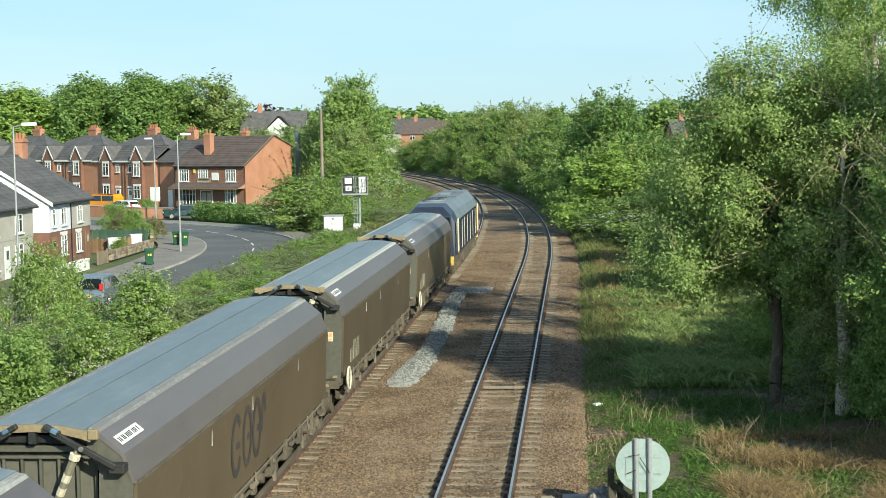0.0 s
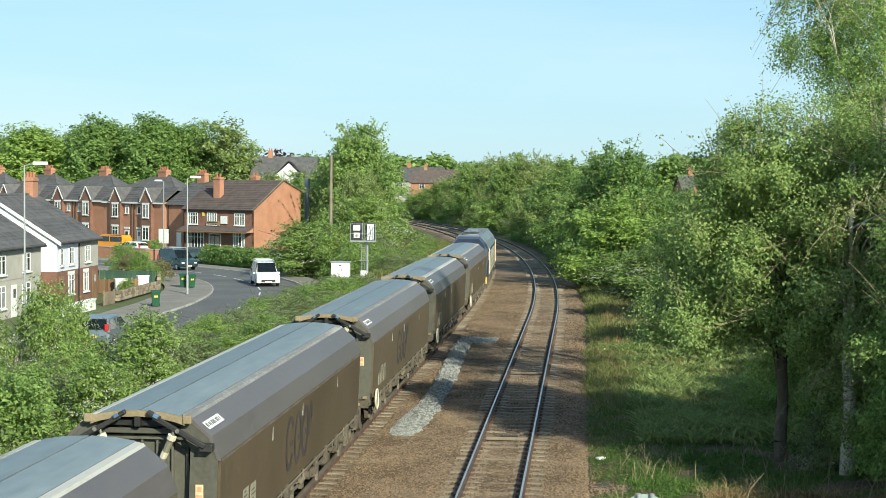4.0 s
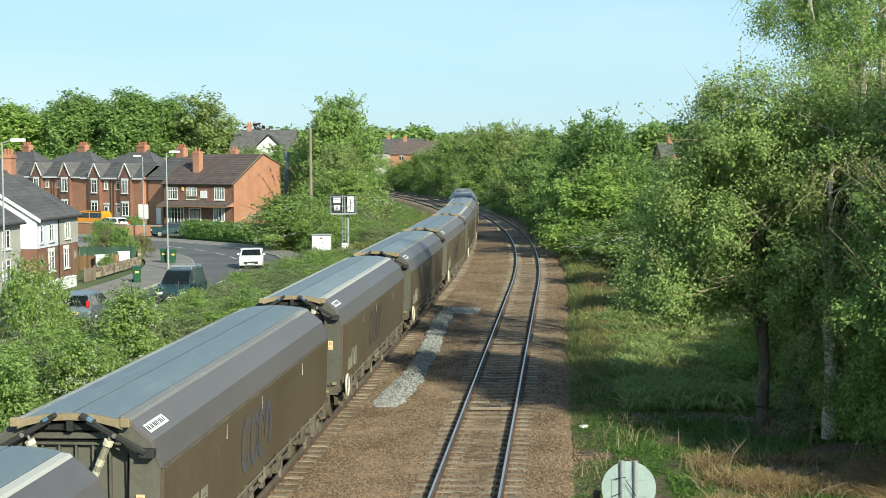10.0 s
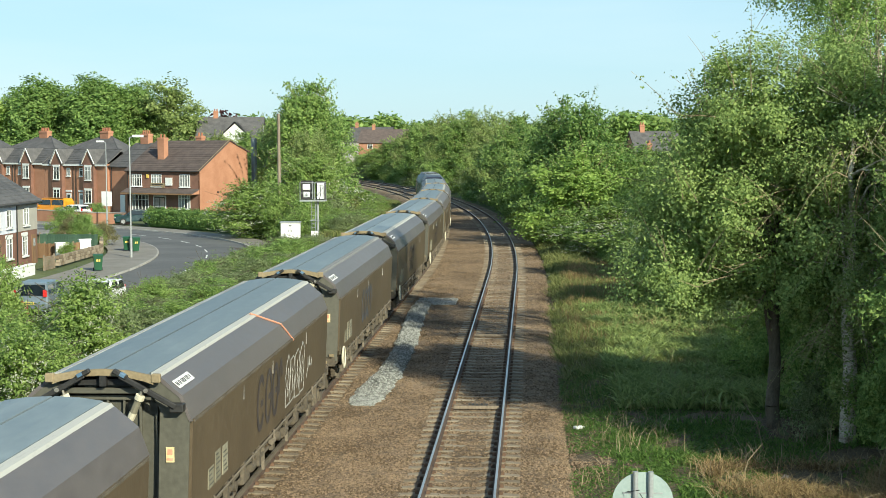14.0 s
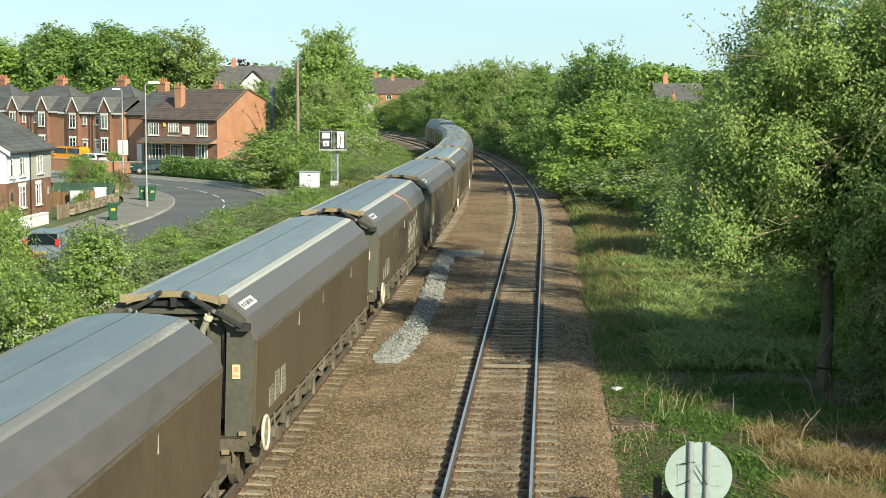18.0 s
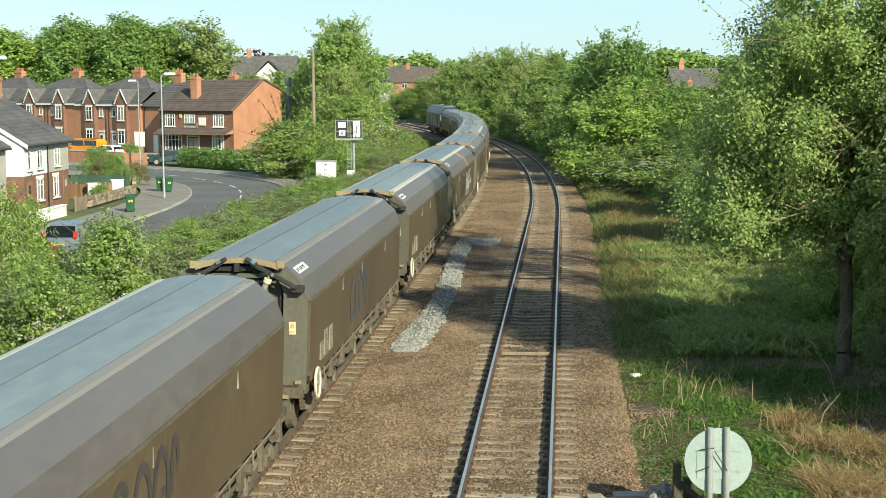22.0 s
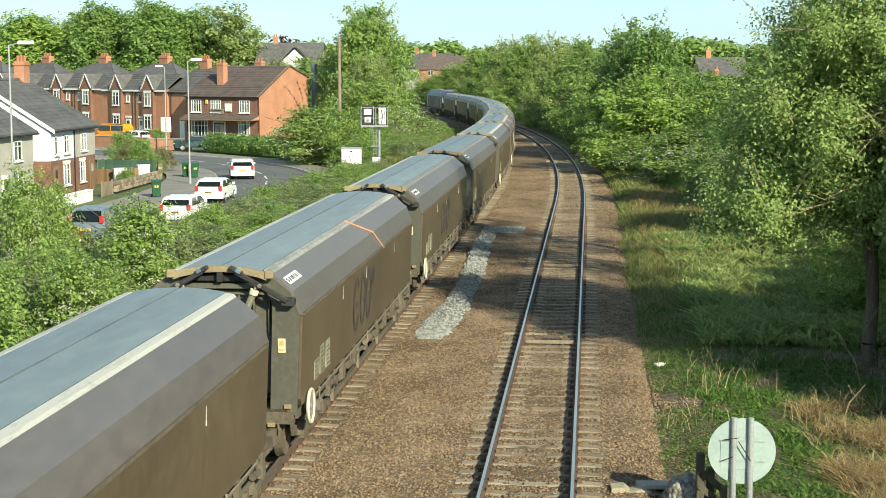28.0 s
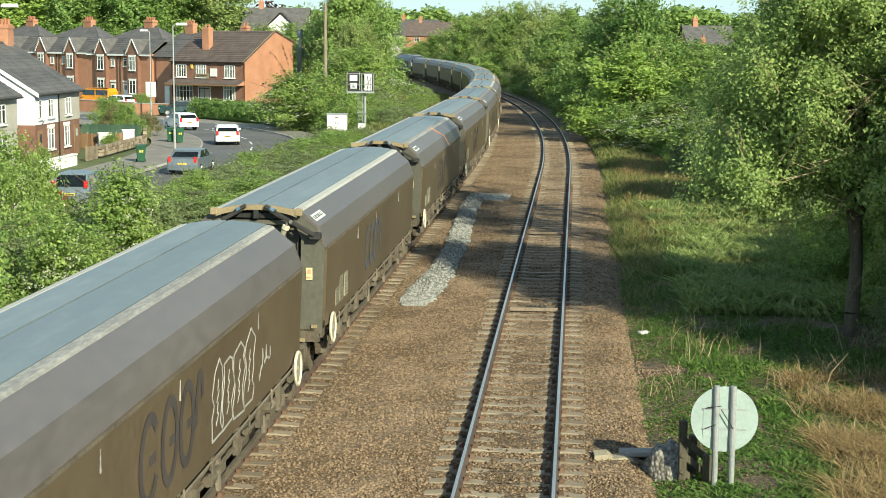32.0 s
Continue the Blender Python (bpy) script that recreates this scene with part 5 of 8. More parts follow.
    part("security_light", boxes((0.012, 0.16, 3.0, 3.2, 2.6, 2.75)), M["black"], h)
    chimney(h, -7.4, 2.1, 6.0, 9.0, 1.0, 0.75, 2)
    chimney(h, -6.2, 7.4, 7.2, 9.2, 0.9, 0.7, 2)
    downpipe(h, -w + 0.2, -0.06, 0, eave)
    return h


brick_shop_house()


def terrace_pair(at):
    """Two handed terraced houses under one low hipped slate roof: two gablet bays, doors, central chimney. Front along x, 0 to 12.8."""
    h = thing("terraced_houses", "pair of orange brick terraced houses with white gablets, slate roof", "house", "terrace of houses", at=at)
    w, d, eave, ridge, mid = 12.8, 8.4, 5.7, 9.0, 7.35
    t = 0.25
    part("front_wall", boxes((0, w, 0, t, -0.3, eave)), M["brick"], h)
    part("back_wall", boxes((0, w, d - t, d, -0.3, eave)), M["brick"], h)
    part("side_wall", boxes((0, t, t, d - t, -0.3, eave)), M["brick"], h)
    part("side_wall", boxes((w - t, w, t, d - t, -0.3, eave)), M["brick"], h)
    roof_slope(h, -0.05, w + 0.05, 0, eave, 2.3, mid, M["slate"], over=0.3)
    bm = bmesh.new()
    p = [bm.verts.new(q) for q in ((0.3, 2.0, mid - 0.15), (w - 0.3, 2.0, mid - 0.15), (w - 0.3, d + 0.3, eave), (0.3, d + 0.3, eave), (w * 0.40, d * 0.58, ridge), (w * 0.60, d * 0.58, ridge))]
    for q in ((0, 1, 5, 4), (1, 2, 5), (2, 3, 4, 5), (3, 0, 4)):
        bm.faces.new([p[i] for i in q])
    part("hipped_roof", bm, M["slate"], h, "low hipped slate roof")
    for a, b, r in (((w * 0.40, d * 0.58, ridge), (w * 0.60, d * 0.58, ridge), 0.09), ((0.3, 2.0, mid - 0.13), (w * 0.40, d * 0.58, ridge), 0.06), ((w - 0.3, 2.0, mid - 0.13), (w * 0.60, d * 0.58, ridge), 0.06), ((-0.05, 2.3, mid + 0.1), (w + 0.05, 2.3, mid + 0.1), 0.08)):
        part("ridge_tile", tubes((a, b, r), sides=6), M["slate"], h)
    for bx in (3.2, 9.6):
        bw, top = 2.1, 7.35
        bm = bmesh.new()
        prism(bm, [(bx - bw / 2, -0.3), (bx + bw / 2, -0.3), (bx + bw / 2, 5.8), (bx, top), (bx - bw / 2, 5.8)], -0.45, 0.1, along_y)
        bay = part("gablet_bay", bm, M["brick_dark"], h, "dark brick bay under the gablet")
        for s in (-1, 1):
            bm = bmesh.new()
            o = Matrix.Translation((bx + s * (bw / 4 + 0.1), -0.52, 6.56)) @ Matrix.Rotation(s * radians(55), 4, "Y")
            box(bm, -1.05, 1.05, -0.05, 0.05, -0.07, 0.07, m=o)
            part("barge_board", bm, M["white_paint"], bay, "white barge board")
            bm = bmesh.new()
            q = [bm.verts.new(c) for c in ((bx, -0.58, 7.46), (bx + s * 1.32, -0.58, 5.6), (bx + s * 1.32, 0.4, 5.8), (bx, 2.4, 7.5), (bx, -0.58, 7.38), (bx + s * 1.3, -0.58, 5.52), (bx + s * 1.3, 0.4, 5.72), (bx, 2.4, 7.42))]
            for c in ((0, 1, 2, 3), (7, 6, 5, 4), (0, 4, 5, 1), (1, 5, 6, 2), (2, 6, 7, 3), (3, 7, 4, 0)):
                bm.faces.new([q[i] for i in c])
            bmesh.ops.recalc_face_normals(bm, faces=bm.faces)
            part("gablet_roof", bm, M["slate"], bay)
        window(h, facing(bx, -0.45, 3.7, 180), 1.25, 1.65, 2)
        window(h, facing(bx, -0.45, 0.9, 180), 1.3, 1.6, 2)
        hand = 1 if bx < w / 2 else -1
        window(h, facing(bx + hand * 1.9, 0, 4.15, 180), 0.7, 1.0, 1, head=False)
        door = part("door", boxes((bx + hand * 1.9 - 0.47, bx + hand * 1.9 + 0.47, -0.05, 0.05, 0, 2.05)), M["white_paint"], h, "white front door")
        part("lintel", boxes((bx + hand * 1.9 - 0.6, bx + hand * 1.9 + 0.6, -0.08, 0.02, 2.2, 2.42)), M["white_paint"], door)
        part("door_light", boxes((bx + hand * 1.9 - 0.27, bx + hand * 1.9 + 0.27, -0.065, -0.05, 1.3, 1.85)), M["pane"], door)
        downpipe(h, bx + hand * 2.9, -0.08, 0, eave)
    for a, b in ((0, 2.1), (4.3, 8.5), (10.7, w)):
        part("eaves_board", boxes((a, b, -0.32, -0.26, eave - 0.28, eave - 0.08)), M["white_paint"], h, "white eaves board")
    chimney(h, w * 0.5, d * 0.58, 8.3, 9.75, 1.7, 0.75, 5)
    return h


TERRACE_DIR = math.degrees(math.atan2(0.6, -0.8)) - 180
_o = Vector((-48.6, 179.4, 0))
_u = Vector((-0.8, 0.6, 0))
_first = None
for _k in range(4):
    _p = _o + _u * (2.9 + 12.85 * (_k + 1))
    _m = facing(_p.x, _p.y, STREET + 0.15 + 0.1 * _k, TERRACE_DIR)
    if _first is None:
        _first = terrace_pair(_m)
    else:
        copy_thing(_first, _m)
link = thing("brick_link_house", "plain orange brick house front between terrace and shop", "house", at=facing(*(_o + _u * 2.95).xy, STREET + 0.1, TERRACE_DIR))
part("front_wall", boxes((0, 6.2, 0.3, 0.55, -0.3, 5.5)), M["brick"], link)
part("back_wall", boxes((0, 6.2, 7.8, 8.05, -0.3, 5.5)), M["brick"], link)
roof_slope(link, -0.1, 5.4, 0.3, 5.5, 4.6, 8.2, M["slate"], over=0.3)
roof_slope(link, -0.1, 5.4, 8.1, 5.5, 4.6, 8.2, M["slate"], over=0.3)
window(link, facing(4.2, 0.3, 0.9, 180), 1.0, 1.4, 2)
part("white_door", boxes((2.1, 3.0, 0.22, 0.32, 0, 2.05)), M["white_paint"], link)
part("downpipe", tubes(((0.5, 0.22, 0), (0.5, 0.22, 5.4), 0.05), sides=6), M["black"], link)
chimney(link, 1.8, 4.6, 7.9, 9.4, 1.5, 0.7, 4)


def semi_house(at, near_wall, upper_near, upper_far, lower, label, chim, white_verge=False, grey_base=False):
    """A rendered two-storey semi. Front along +x side at x = 0, runs along y from 0 to its length; ridge along y."""
    h = thing("semi_detached_house", label, "house", at=at)
    n, d, eave, ridge, mid = near_wall, 9.2, 4.45, 7.35, 2.35
    t = 0.25
    half = n / 2
    part("front_wall", boxes((-t, 0, 0, half, -0.3, mid)), lower, h, "brick lower storey" if not grey_base else "grey rendered lower storey")
    part("front_wall", boxes((-t, 0, half, n, -0.3, mid)), lower, h)
    part("upper_wall", boxes((-t, 0.03, 0, half, mid, eave)), upper_near, h)
    part("upper_wall", boxes((-t, 0.03, half, n, mid, eave)), upper_far, h)
    for y, mat in ((0, M["render_white"] if white_verge else upper_near), (n - t, upper_far)):
        bm = bmesh.new()
        prism(bm, [(-d, mid), (-t, mid), (-t, eave), (-d / 2, ridge), (-d, eave)], y, y + t, along_y)
        part("gable_wall", bm, mat, h)
        part("gable_base", boxes((-d, -t, y, y + t, -0.3, mid)), lower, h)
    part("back_wall", boxes((-d, -d + t, t, n - t, -0.3, eave)), upper_far, h)
    # roof slopes run along y
    for s in (0, 1):
        bm = bmesh.new()
        x0, x1 = (0.35, -d / 2) if s == 0 else (-d - 0.35, -d / 2)
        k = (ridge - eave) / (d / 2)
        ze = eave - 0.35 * k
        prism(bm, [(x0, ze), (x1, ridge), (x1, ridge + 0.1), (x0, ze + 0.1)], -0.12, n + 0.12, along_y)
        roof = part("roof", bm, M["slate"], h, "dark grey slate slope")
        rows = 15
        for r in range(rows):
            a, b = r / rows, (r + 1.12) / rows
            xa, za = x0 + (x1 - x0) * a, ze + (ridge - ze) * a
            xb, zb = x0 + (x1 - x0) * min(1, b), ze + (ridge - ze) * min(1, b)
            bm = bmesh.new()
            prism(bm, [(xa, za + 0.125), (xb, zb + 0.102), (xb, zb + 0.122), (xa, za + 0.15)], -0.14, n + 0.14, along_y)
            part("slate_course", bm, M["slate"], roof)
    part("ridge_tiles", tubes(((-d / 2, -0.1, ridge + 0.12), (-d / 2, n + 0.1, ridge + 0.12), 0.11), sides=6), M["slate"], h)
    if white_verge:
        bm = bmesh.new()
        prism(bm, [(0.36, eave - 0.36), (-d / 2, ridge - 0.12), (-d / 2, ridge + 0.12), (0.36, eave - 0.1)], -0.2, -0.13, along_y)
        part("barge_board", bm, M["white_paint"], h, "white barge board")
    part("gutter", tubes(((0.38, -0.1, eave - 0.22), (0.38, n + 0.1, eave - 0.22), 0.06), sides=6), M["black"], h)
    downpipe(h, 0.08, half, 0, eave - 0.2)
    if white_verge:
        tops, lows, doors = ((half * 0.2, 0.55), (half * 0.66, 1.05), (half * 1.45, 1.1)), ((half * 0.66, 1.15), (half * 1.38, 1.0)), (half * 0.2, half * 1.82)
    else:
        tops, lows, doors = tuple((k, 1.25) for k in (1.6, 5.0, 9.2, 13.4)), tuple((k, 1.4) for k in (1.6, 5.0, 9.2, 13.4)), (3.4, 11.3)
    for y, wd in tops:
        window(h, facing(0.03, y, 2.72, -90), wd, 1.2, 2 if wd > 0.7 else 1, head=False)
    for y, wd in lows:
        window(h, facing(0.0, y, 0.65, -90), wd, 1.4, 2, head=white_verge)
    for y in doors:
        door = part("door", boxes((-0.05, 0.05, y - 0.43, y + 0.43, 0, 2.0)), M["wood_brown"] if white_verge else M["white_paint"], h, "front door with a glazed light")
        part("door_light", boxes((0.05, 0.065, y - 0.2, y + 0.2, 1.2, 1.75)), M["pane"], door)
    chimney(h, -d / 2, chim, 6.9, 8.7, 0.7, 1.1, 3)
    return h


semi_house(facing(-34.5, 95.6, STREET, 0), 8.7, M["render_lilac"], M["render_grey"], M["brick_dark"], "pair of houses, white and grey render over brick, dark slate roof", 7.6, True)
semi_house(facing(-34.5, 76.5, STREET, 0), 16.0, M["render_grey"], M["render_grey"], M["render_grey"], "long grey pebbledash house with dark slate roof", 8.0, False, True)


def distant_house(at, w, d, eave, ridge, wall, roof, label, turn_gable=False):
    h = thing("distant_house", label, "house", at=at)
    t = 0.3
    part("wall", boxes((0, w, 0, t, -2, eave)), wall, h)
    part("wall", boxes((0, w, d - t, d, -2, eave)), wall, h)
    for x in (0, w - t):
        bm = bmesh.new()
        prism(bm, [(t, -2), (d - t, -2), (d - t, eave), (d / 2, ridge), (t, eave)], x, x + t, along_x)
        part("gable", bm, wall, h)
    for s in (0, 1):
        bm = bmesh.new()
        y0 = -0.4 if s == 0 else d + 0.4
        prism(bm, [(y0, eave - 0.3), (d / 2, ridge), (d / 2, ridge + 0.15), (y0, eave - 0.15)], -0.3, w + 0.3, along_x)
        part("roof", bm, roof, h)
    n = max(2, int(w / 4))
    for k in range(n):
        x = w * (k + 0.5) / n
        window(h, facing(x, 0, eave - 1.7, 180), 1.3, 1.2, 2, head=False, sill=False)
        window(h, facing(x, 0, eave - 4.4, 180), 1.3, 1.3, 2, head=False, sill=False)
    chimney(h, w * 0.25, d / 2, ridge - 0.3, ridge + 1.2)
    return h


wh = distant_house(facing(-57.6, 262, 2.6, 4), 11.0, 9, 5.4, 9.0, M["render_white"], M["slate"], "white rendered house with a dark roof behind the terrace")
bm = bmesh.new()
prism(bm, [(4.2, 3.0), (9.2, 3.0), (9.2, 5.6), (6.7, 7.9), (4.2, 5.6)], -1.2, 0.0, along_y)
part("front_gable", bm, M["render_white"], wh, "white front gable")
bm = bmesh.new()
for s in (-1, 1):
    q = [bm.verts.new(c) for c in ((6.7, -1.5, 8.25), (6.7 + s * 2.9, -1.5, 5.45), (6.7 + s * 2.9, 2.0, 5.45), (6.7, 4.0, 8.25))]
    bm.faces.new(q if s > 0 else q[::-1])
bmesh.ops.solidify(bm, geom=bm.faces[:], thickness=0.15)
part("front_gable_roof", bm, M["slate"], wh)
distant_house(facing(-42.2, 376, 2.4, -6), 11.5, 9, 5.0, 8.0, M["brick"], M["tile"], "long low brick houses with brown tiled roofs beyond the curve")
distant_house(facing(-49.5, 398, 2.8, -10), 13, 9, 5.0, 8.4, M["render_grey"], M["slate"], "further row of houses with grey roofs beyond the curve")
distant_house(facing(-122, 246, 2.0, 10), 20, 9, 5.6, 9.6, M["render_white"], M["tile"], "pinkish white house with brown roof behind the street")
distant_house(facing(-128, 205, 1.0, 20), 16, 9, 5.2, 8.6, M["brick"], M["tile"], "brick house with brown roof at the far end of the street")
distant_house(facing(17.2, 246, 0.4, 10), 7.5, 8, 5.4, 8.4, M["brick"], M["slate"], "brick house with grey roof beyond the wood")
distant_house(facing(19.5, 206, -0.4, 90), 7, 6.4, 3.6, 6.2, M["render_white"], M["tile"], "low house with a white gable and brown roof beyond the wood")


# ---------------------------------------------------------------- street furniture
def street_lamp(x, y, z, high, arm, label):
    s = thing("street_lamp", label, "street lamp", "street lamps", at=facing(x, y, z, 0))
    part("pole", tubes(((0, 0, -0.2), (0, 0, 1.4), 0.10), ((0, 0, 1.4), (0, 0, high), 0.065, 0.045)), M["galv"], s)
    part("arm", tubes(((0, 0, high - 0.05), (arm, 0, high + 0.08), 0.035), sides=6), M["galv"], s)
    bm = bmesh.new()
    prism(bm, [(-0.12, 0.0), (0.12, 0.0), (0.14, 0.10), (0.05, 0.17), (-0.05, 0.17), (-0.14, 0.10)], arm, arm + (0.75 if arm > 0 else -0.75), lambda u, v, a: (a, u, v + high + 0.02))
    part("lantern", bm, M["white_paint"], s, "white lantern head")
    return s


street_lamp(-28.6, 107.2, STREET + 0.12, 8.6, 0.25, "tall grey street lamp with white lantern on the pavement")
street_lamp(-43.1, 152.7, STREET + 0.12, 8.3, -0.2, "grey street lamp at the bend of the road")
street_lamp(-28.8, 74.5, STREET + 0.12, 9.2, 0.5, "grey street lamp beside the parked cars")


def wheelie_bin(x, y, turn, high=1.08):
    b = thing("wheelie_bin", "dark green plastic wheelie bin standing on the pavement", "bin", "wheelie bins", at=facing(x, y, STREET + 0.13, turn))
    bm = bmesh.new()
    lo = [bm.verts.new((sx * 0.22, sy * 0.26, 0.06)) for sx, sy in ((-1, -1), (1, -1), (1, 1), (-1, 1))]
    hi = [bm.verts.new((sx * 0.29, sy * 0.36, high - 0.12)) for sx, sy in ((-1, -1), (1, -1), (1, 1), (-1, 1))]
    bm.faces.new(lo[::-1])
    bm.faces.new(hi)
    for k in range(4):
        bm.faces.new((lo[k], lo[(k + 1) % 4], hi[(k + 1) % 4], hi[k]))
    part("body", bm, M["bin"], b)
    part("rim", boxes((-0.31, 0.31, -0.38, 0.38, high - 0.16, high - 0.10), bevel=0.015), M["bin"], b)
    bm = bmesh.new()
    prism(bm, [(-0.40, high - 0.10), (0.40, high - 0.10), (0.36, high - 0.03), (0.1, high), (-0.36, high - 0.05)], -0.31, 0.31, along_x)
    part("lid", bm, M["bin"], b)
    part("handle", tubes(((-0.25, 0.44, high - 0.1), (0.25, 0.44, high - 0.1), 0.02), sides=6), M["bin"], b)
    for s in (-1, 1):
        part("wheel", tubes(((s * 0.24, 0.3, 0.1), (s * 0.30, 0.3, 0.1), 0.1), sides=14), M["rubber"], b)
    part("mark", boxes((-0.12, -0.02, -0.345, -0.325, 0.62, 0.76), (0.02, 0.12, -0.345, -0.325, 0.62, 0.76)), M["yellow"], b, "pale painted bars")
    return b


wheelie_bin(-27.7, 95.6, 20, 1.1)
wheelie_bin(-29.9, 113.2, 35, 1.12)
wheelie_bin(-30.7, 114.0, 10, 1.12)
small = wheelie_bin(-41.9, 152.4, 0, 1.0)

# wooden pole, flue pipe
pole = thing("telegraph_pole", "tall weathered wooden pole beside the railway bank", "pole", at=facing(-21.6, 130, -1.2, 0))
part("shaft", tubes(((0, 0, -0.3), (0, 0, 10.8), 0.17, 0.12), sides=12), M["wood_grey"], pole)
part("cap", tubes(((0, 0, 10.8), (0, 0, 10.86), 0.14), sides=12), M["galv"], pole)
flue = thing("flue_pipe", "tall silver metal flue behind the brick house", "flue", at=facing(-33.3, 182.5, STREET, 0))
part("pipe", tubes(((0, 0, -0.2), (0, 0, 8.9), 0.34), sides=16), M["galv"], flue)
bm = bmesh.new()
for k in range(4):
    tube(bm, (0, 0, 2 + k * 2.1), (0, 0, 2.12 + k * 2.1), 0.33, sides=16)
part("joint_band", bm, M["galv"], flue)
rack = thing("metal_rack", "thin grey lattice frame behind the brick house", "frame", at=facing(-31.5, 183, STREET, 0))
bm = bmesh.new()
for x in (-0.6, 0.6):
    tube(bm, (x, 0, -0.2), (x, 0, 5.6), 0.05, sides=6)
for k in range(7):
    tube(bm, (-0.6, 0, 0.8 + k * 0.75), (0.6, 0, 0.8 + k * 0.75), 0.035, sides=6)
part("lattice", bm, M["galv"], rack)


# ---------------------------------------------------------------- railway furniture
def signal_post():
    """A signal on a narrow post: white cover at its foot, ladder, railed platform, a dark indicator and a pale head seen from behind."""
    s = thing("railway_signal", "grey railway signal post with two boxed heads and ladder", "railway signal", at=facing(-14.75, 105, 0.0, 5) @ Matrix.Diagonal((0.86, 0.86, 0.97, 1)))
    part("post", tubes(((0.14, 0, -0.6), (0.14, 0, 3.25), 0.10), sides=12), M["galv"], s)
    ladder = part("ladder", tubes(((-0.34, -0.16, 0.2), (-0.34, -0.16, 3.2), 0.025), ((-0.05, -0.16, 0.2), (-0.05, -0.16, 3.2), 0.025), sides=6), M["galv"], s)
    for k in range(10):
        part("rung", tubes(((-0.34, -0.16, 0.4 + k * 0.29), (-0.05, -0.16, 0.4 + k * 0.29), 0.016), sides=5), M["galv"], ladder)
    part("ladder_hoop", tubes(((-0.5, -0.3, 1.75), (0.3, -0.3, 1.75), 0.03), ((-0.5, -0.3, 1.75), (-0.34, -0.16, 1.75), 0.02), ((0.3, -0.3, 1.75), (0.14, 0, 1.75), 0.02), sides=6), M["galv"], s)
    part("foot_box", boxes((-0.40, 0.18, -0.3, 0.3, -0.6, 1.0), bevel=0.02), M["white_paint"], s, "white painted cover at the foot")
    part("platform", boxes((-1.28, 0.86, -0.55, 0.35, 3.14, 3.24)), M["galv"], s)
    box2 = part("route_indicator", boxes((-1.22, -0.20, -0.05, 0.35, 3.26, 4.62), bevel=0.02), M["black"], s, "black indicator box with white panels")
    part("panel", boxes((-1.06, -0.46, -0.075, -0.05, 3.98, 4.38)), M["white_paint"], box2)
    part("panel", boxes((-1.00, -0.50, -0.075, -0.05, 3.44, 3.82)), M["white_paint"], box2)
    part("lamp_hood", tubes(((-0.75, -0.08, 3.62), (-0.75, -0.2, 3.62), 0.10), sides=12), M["galv"], box2)
    part("hinge_bar", boxes((-0.32, -0.26, -0.09, -0.05, 3.32, 4.56)), M["galv"], box2)
    head = part("signal_head", boxes((0.10, 0.66, -0.1, 0.34, 3.30, 4.46), bevel=0.02), M["white_paint"], s, "pale grey back of a signal head")
    part("backplate", boxes((0.0, 0.80, 0.34, 0.38, 3.22, 4.56)), M["black"], head)
    part("conduit", tubes(((0.3, -0.13, 3.30), (0.42, -0.13, 3.8), 0.025), ((0.42, -0.13, 3.8), (0.34, -0.13, 4.3), 0.025), sides=6), M["black"], head)
    for x in (-1.26, -0.1, 0.84):
        part("rail_post", tubes(((x, -0.53, 3.2), (x, -0.53, 4.5), 0.026), sides=6), M["galv"], s)
    for z in (3.75, 4.48):
        part("guard_rail", tubes(((-1.26, -0.53, z), (0.84, -0.53, z), 0.022), sides=6), M["galv"], s)
    part("diagonal_stay", tubes(((-0.1, -0.53, 3.25), (0.84, -0.53, 4.4), 0.02), sides=6), M["galv"], s)
    return s


signal_post()


def cabinet(x, y, z, w, d, h, label):
    c = thing("relay_cabinet", label, "cabinet", at=facing(x, y, z, 3))
    part("body", boxes((-w / 2, w / 2, -d / 2, d / 2, 0, h), bevel=0.015), M["white_paint"], c)
    part("roof", boxes((-w / 2 - 0.06, w / 2 + 0.06, -d / 2 - 0.06, d / 2 + 0.06, h, h + 0.09), bevel=0.02), M["galv"], c)
    part("vent", boxes((-0.09, 0.09, -d / 2 - 0.03, -d / 2 - 0.02, h * 0.82, h * 0.88)), M["black"], c)
    for s in (-1, 1):
        door = part("door", boxes((s * w / 4 - w / 4 + 0.03, s * w / 4 + w / 4 - 0.03, -d / 2 - 0.02, -d / 2 - 0.005, 0.08, h - 0.06)), M["white_paint"], c)
        part("handle", boxes((s * 0.08 - 0.015, s * 0.08 + 0.015, -d / 2 - 0.05, -d / 2 - 0.02, h * 0.5, h * 0.62)), M["black"], door)
    part("plinth", boxes((-w / 2, w / 2, -d / 2, d / 2, -1.2, 0.0)), M["kerb"], c)
    return c


cabinet(-15.6, 99, 0.70, 1.25, 0.7, 1.15, "white metal relay cabinet among bushes on the bank")
cabinet(-11.6, 118, 0.2, 0.5, 0.4, 0.75, "small grey lineside cabinet near the track")
cabinet(-10.4, 121, 0.2, 0.25, 0.25, 1.0, "small grey lineside post box near the track")
cabinet(-17.3, 66, -0.85, 0.42, 0.3, 1.2, "small white cabinet half hidden in bushes")
cabinet(-14.8, 38.5, 0.3, 0.34, 0.14, 0.5, "small grey box on a post in the hedge")

# round sign seen from behind on two poles
sign = thing("round_track_sign", "round pale sign seen from behind, fixed on two grey poles", "sign", at=facing(2.09, 25.3, -0.65, 0))
part("disc", tubes(((0, 0.03, 1.55), (0, 0.045, 1.55), 0.525), sides=40), M["grey_paint"], sign, "pale grey back of the disc")
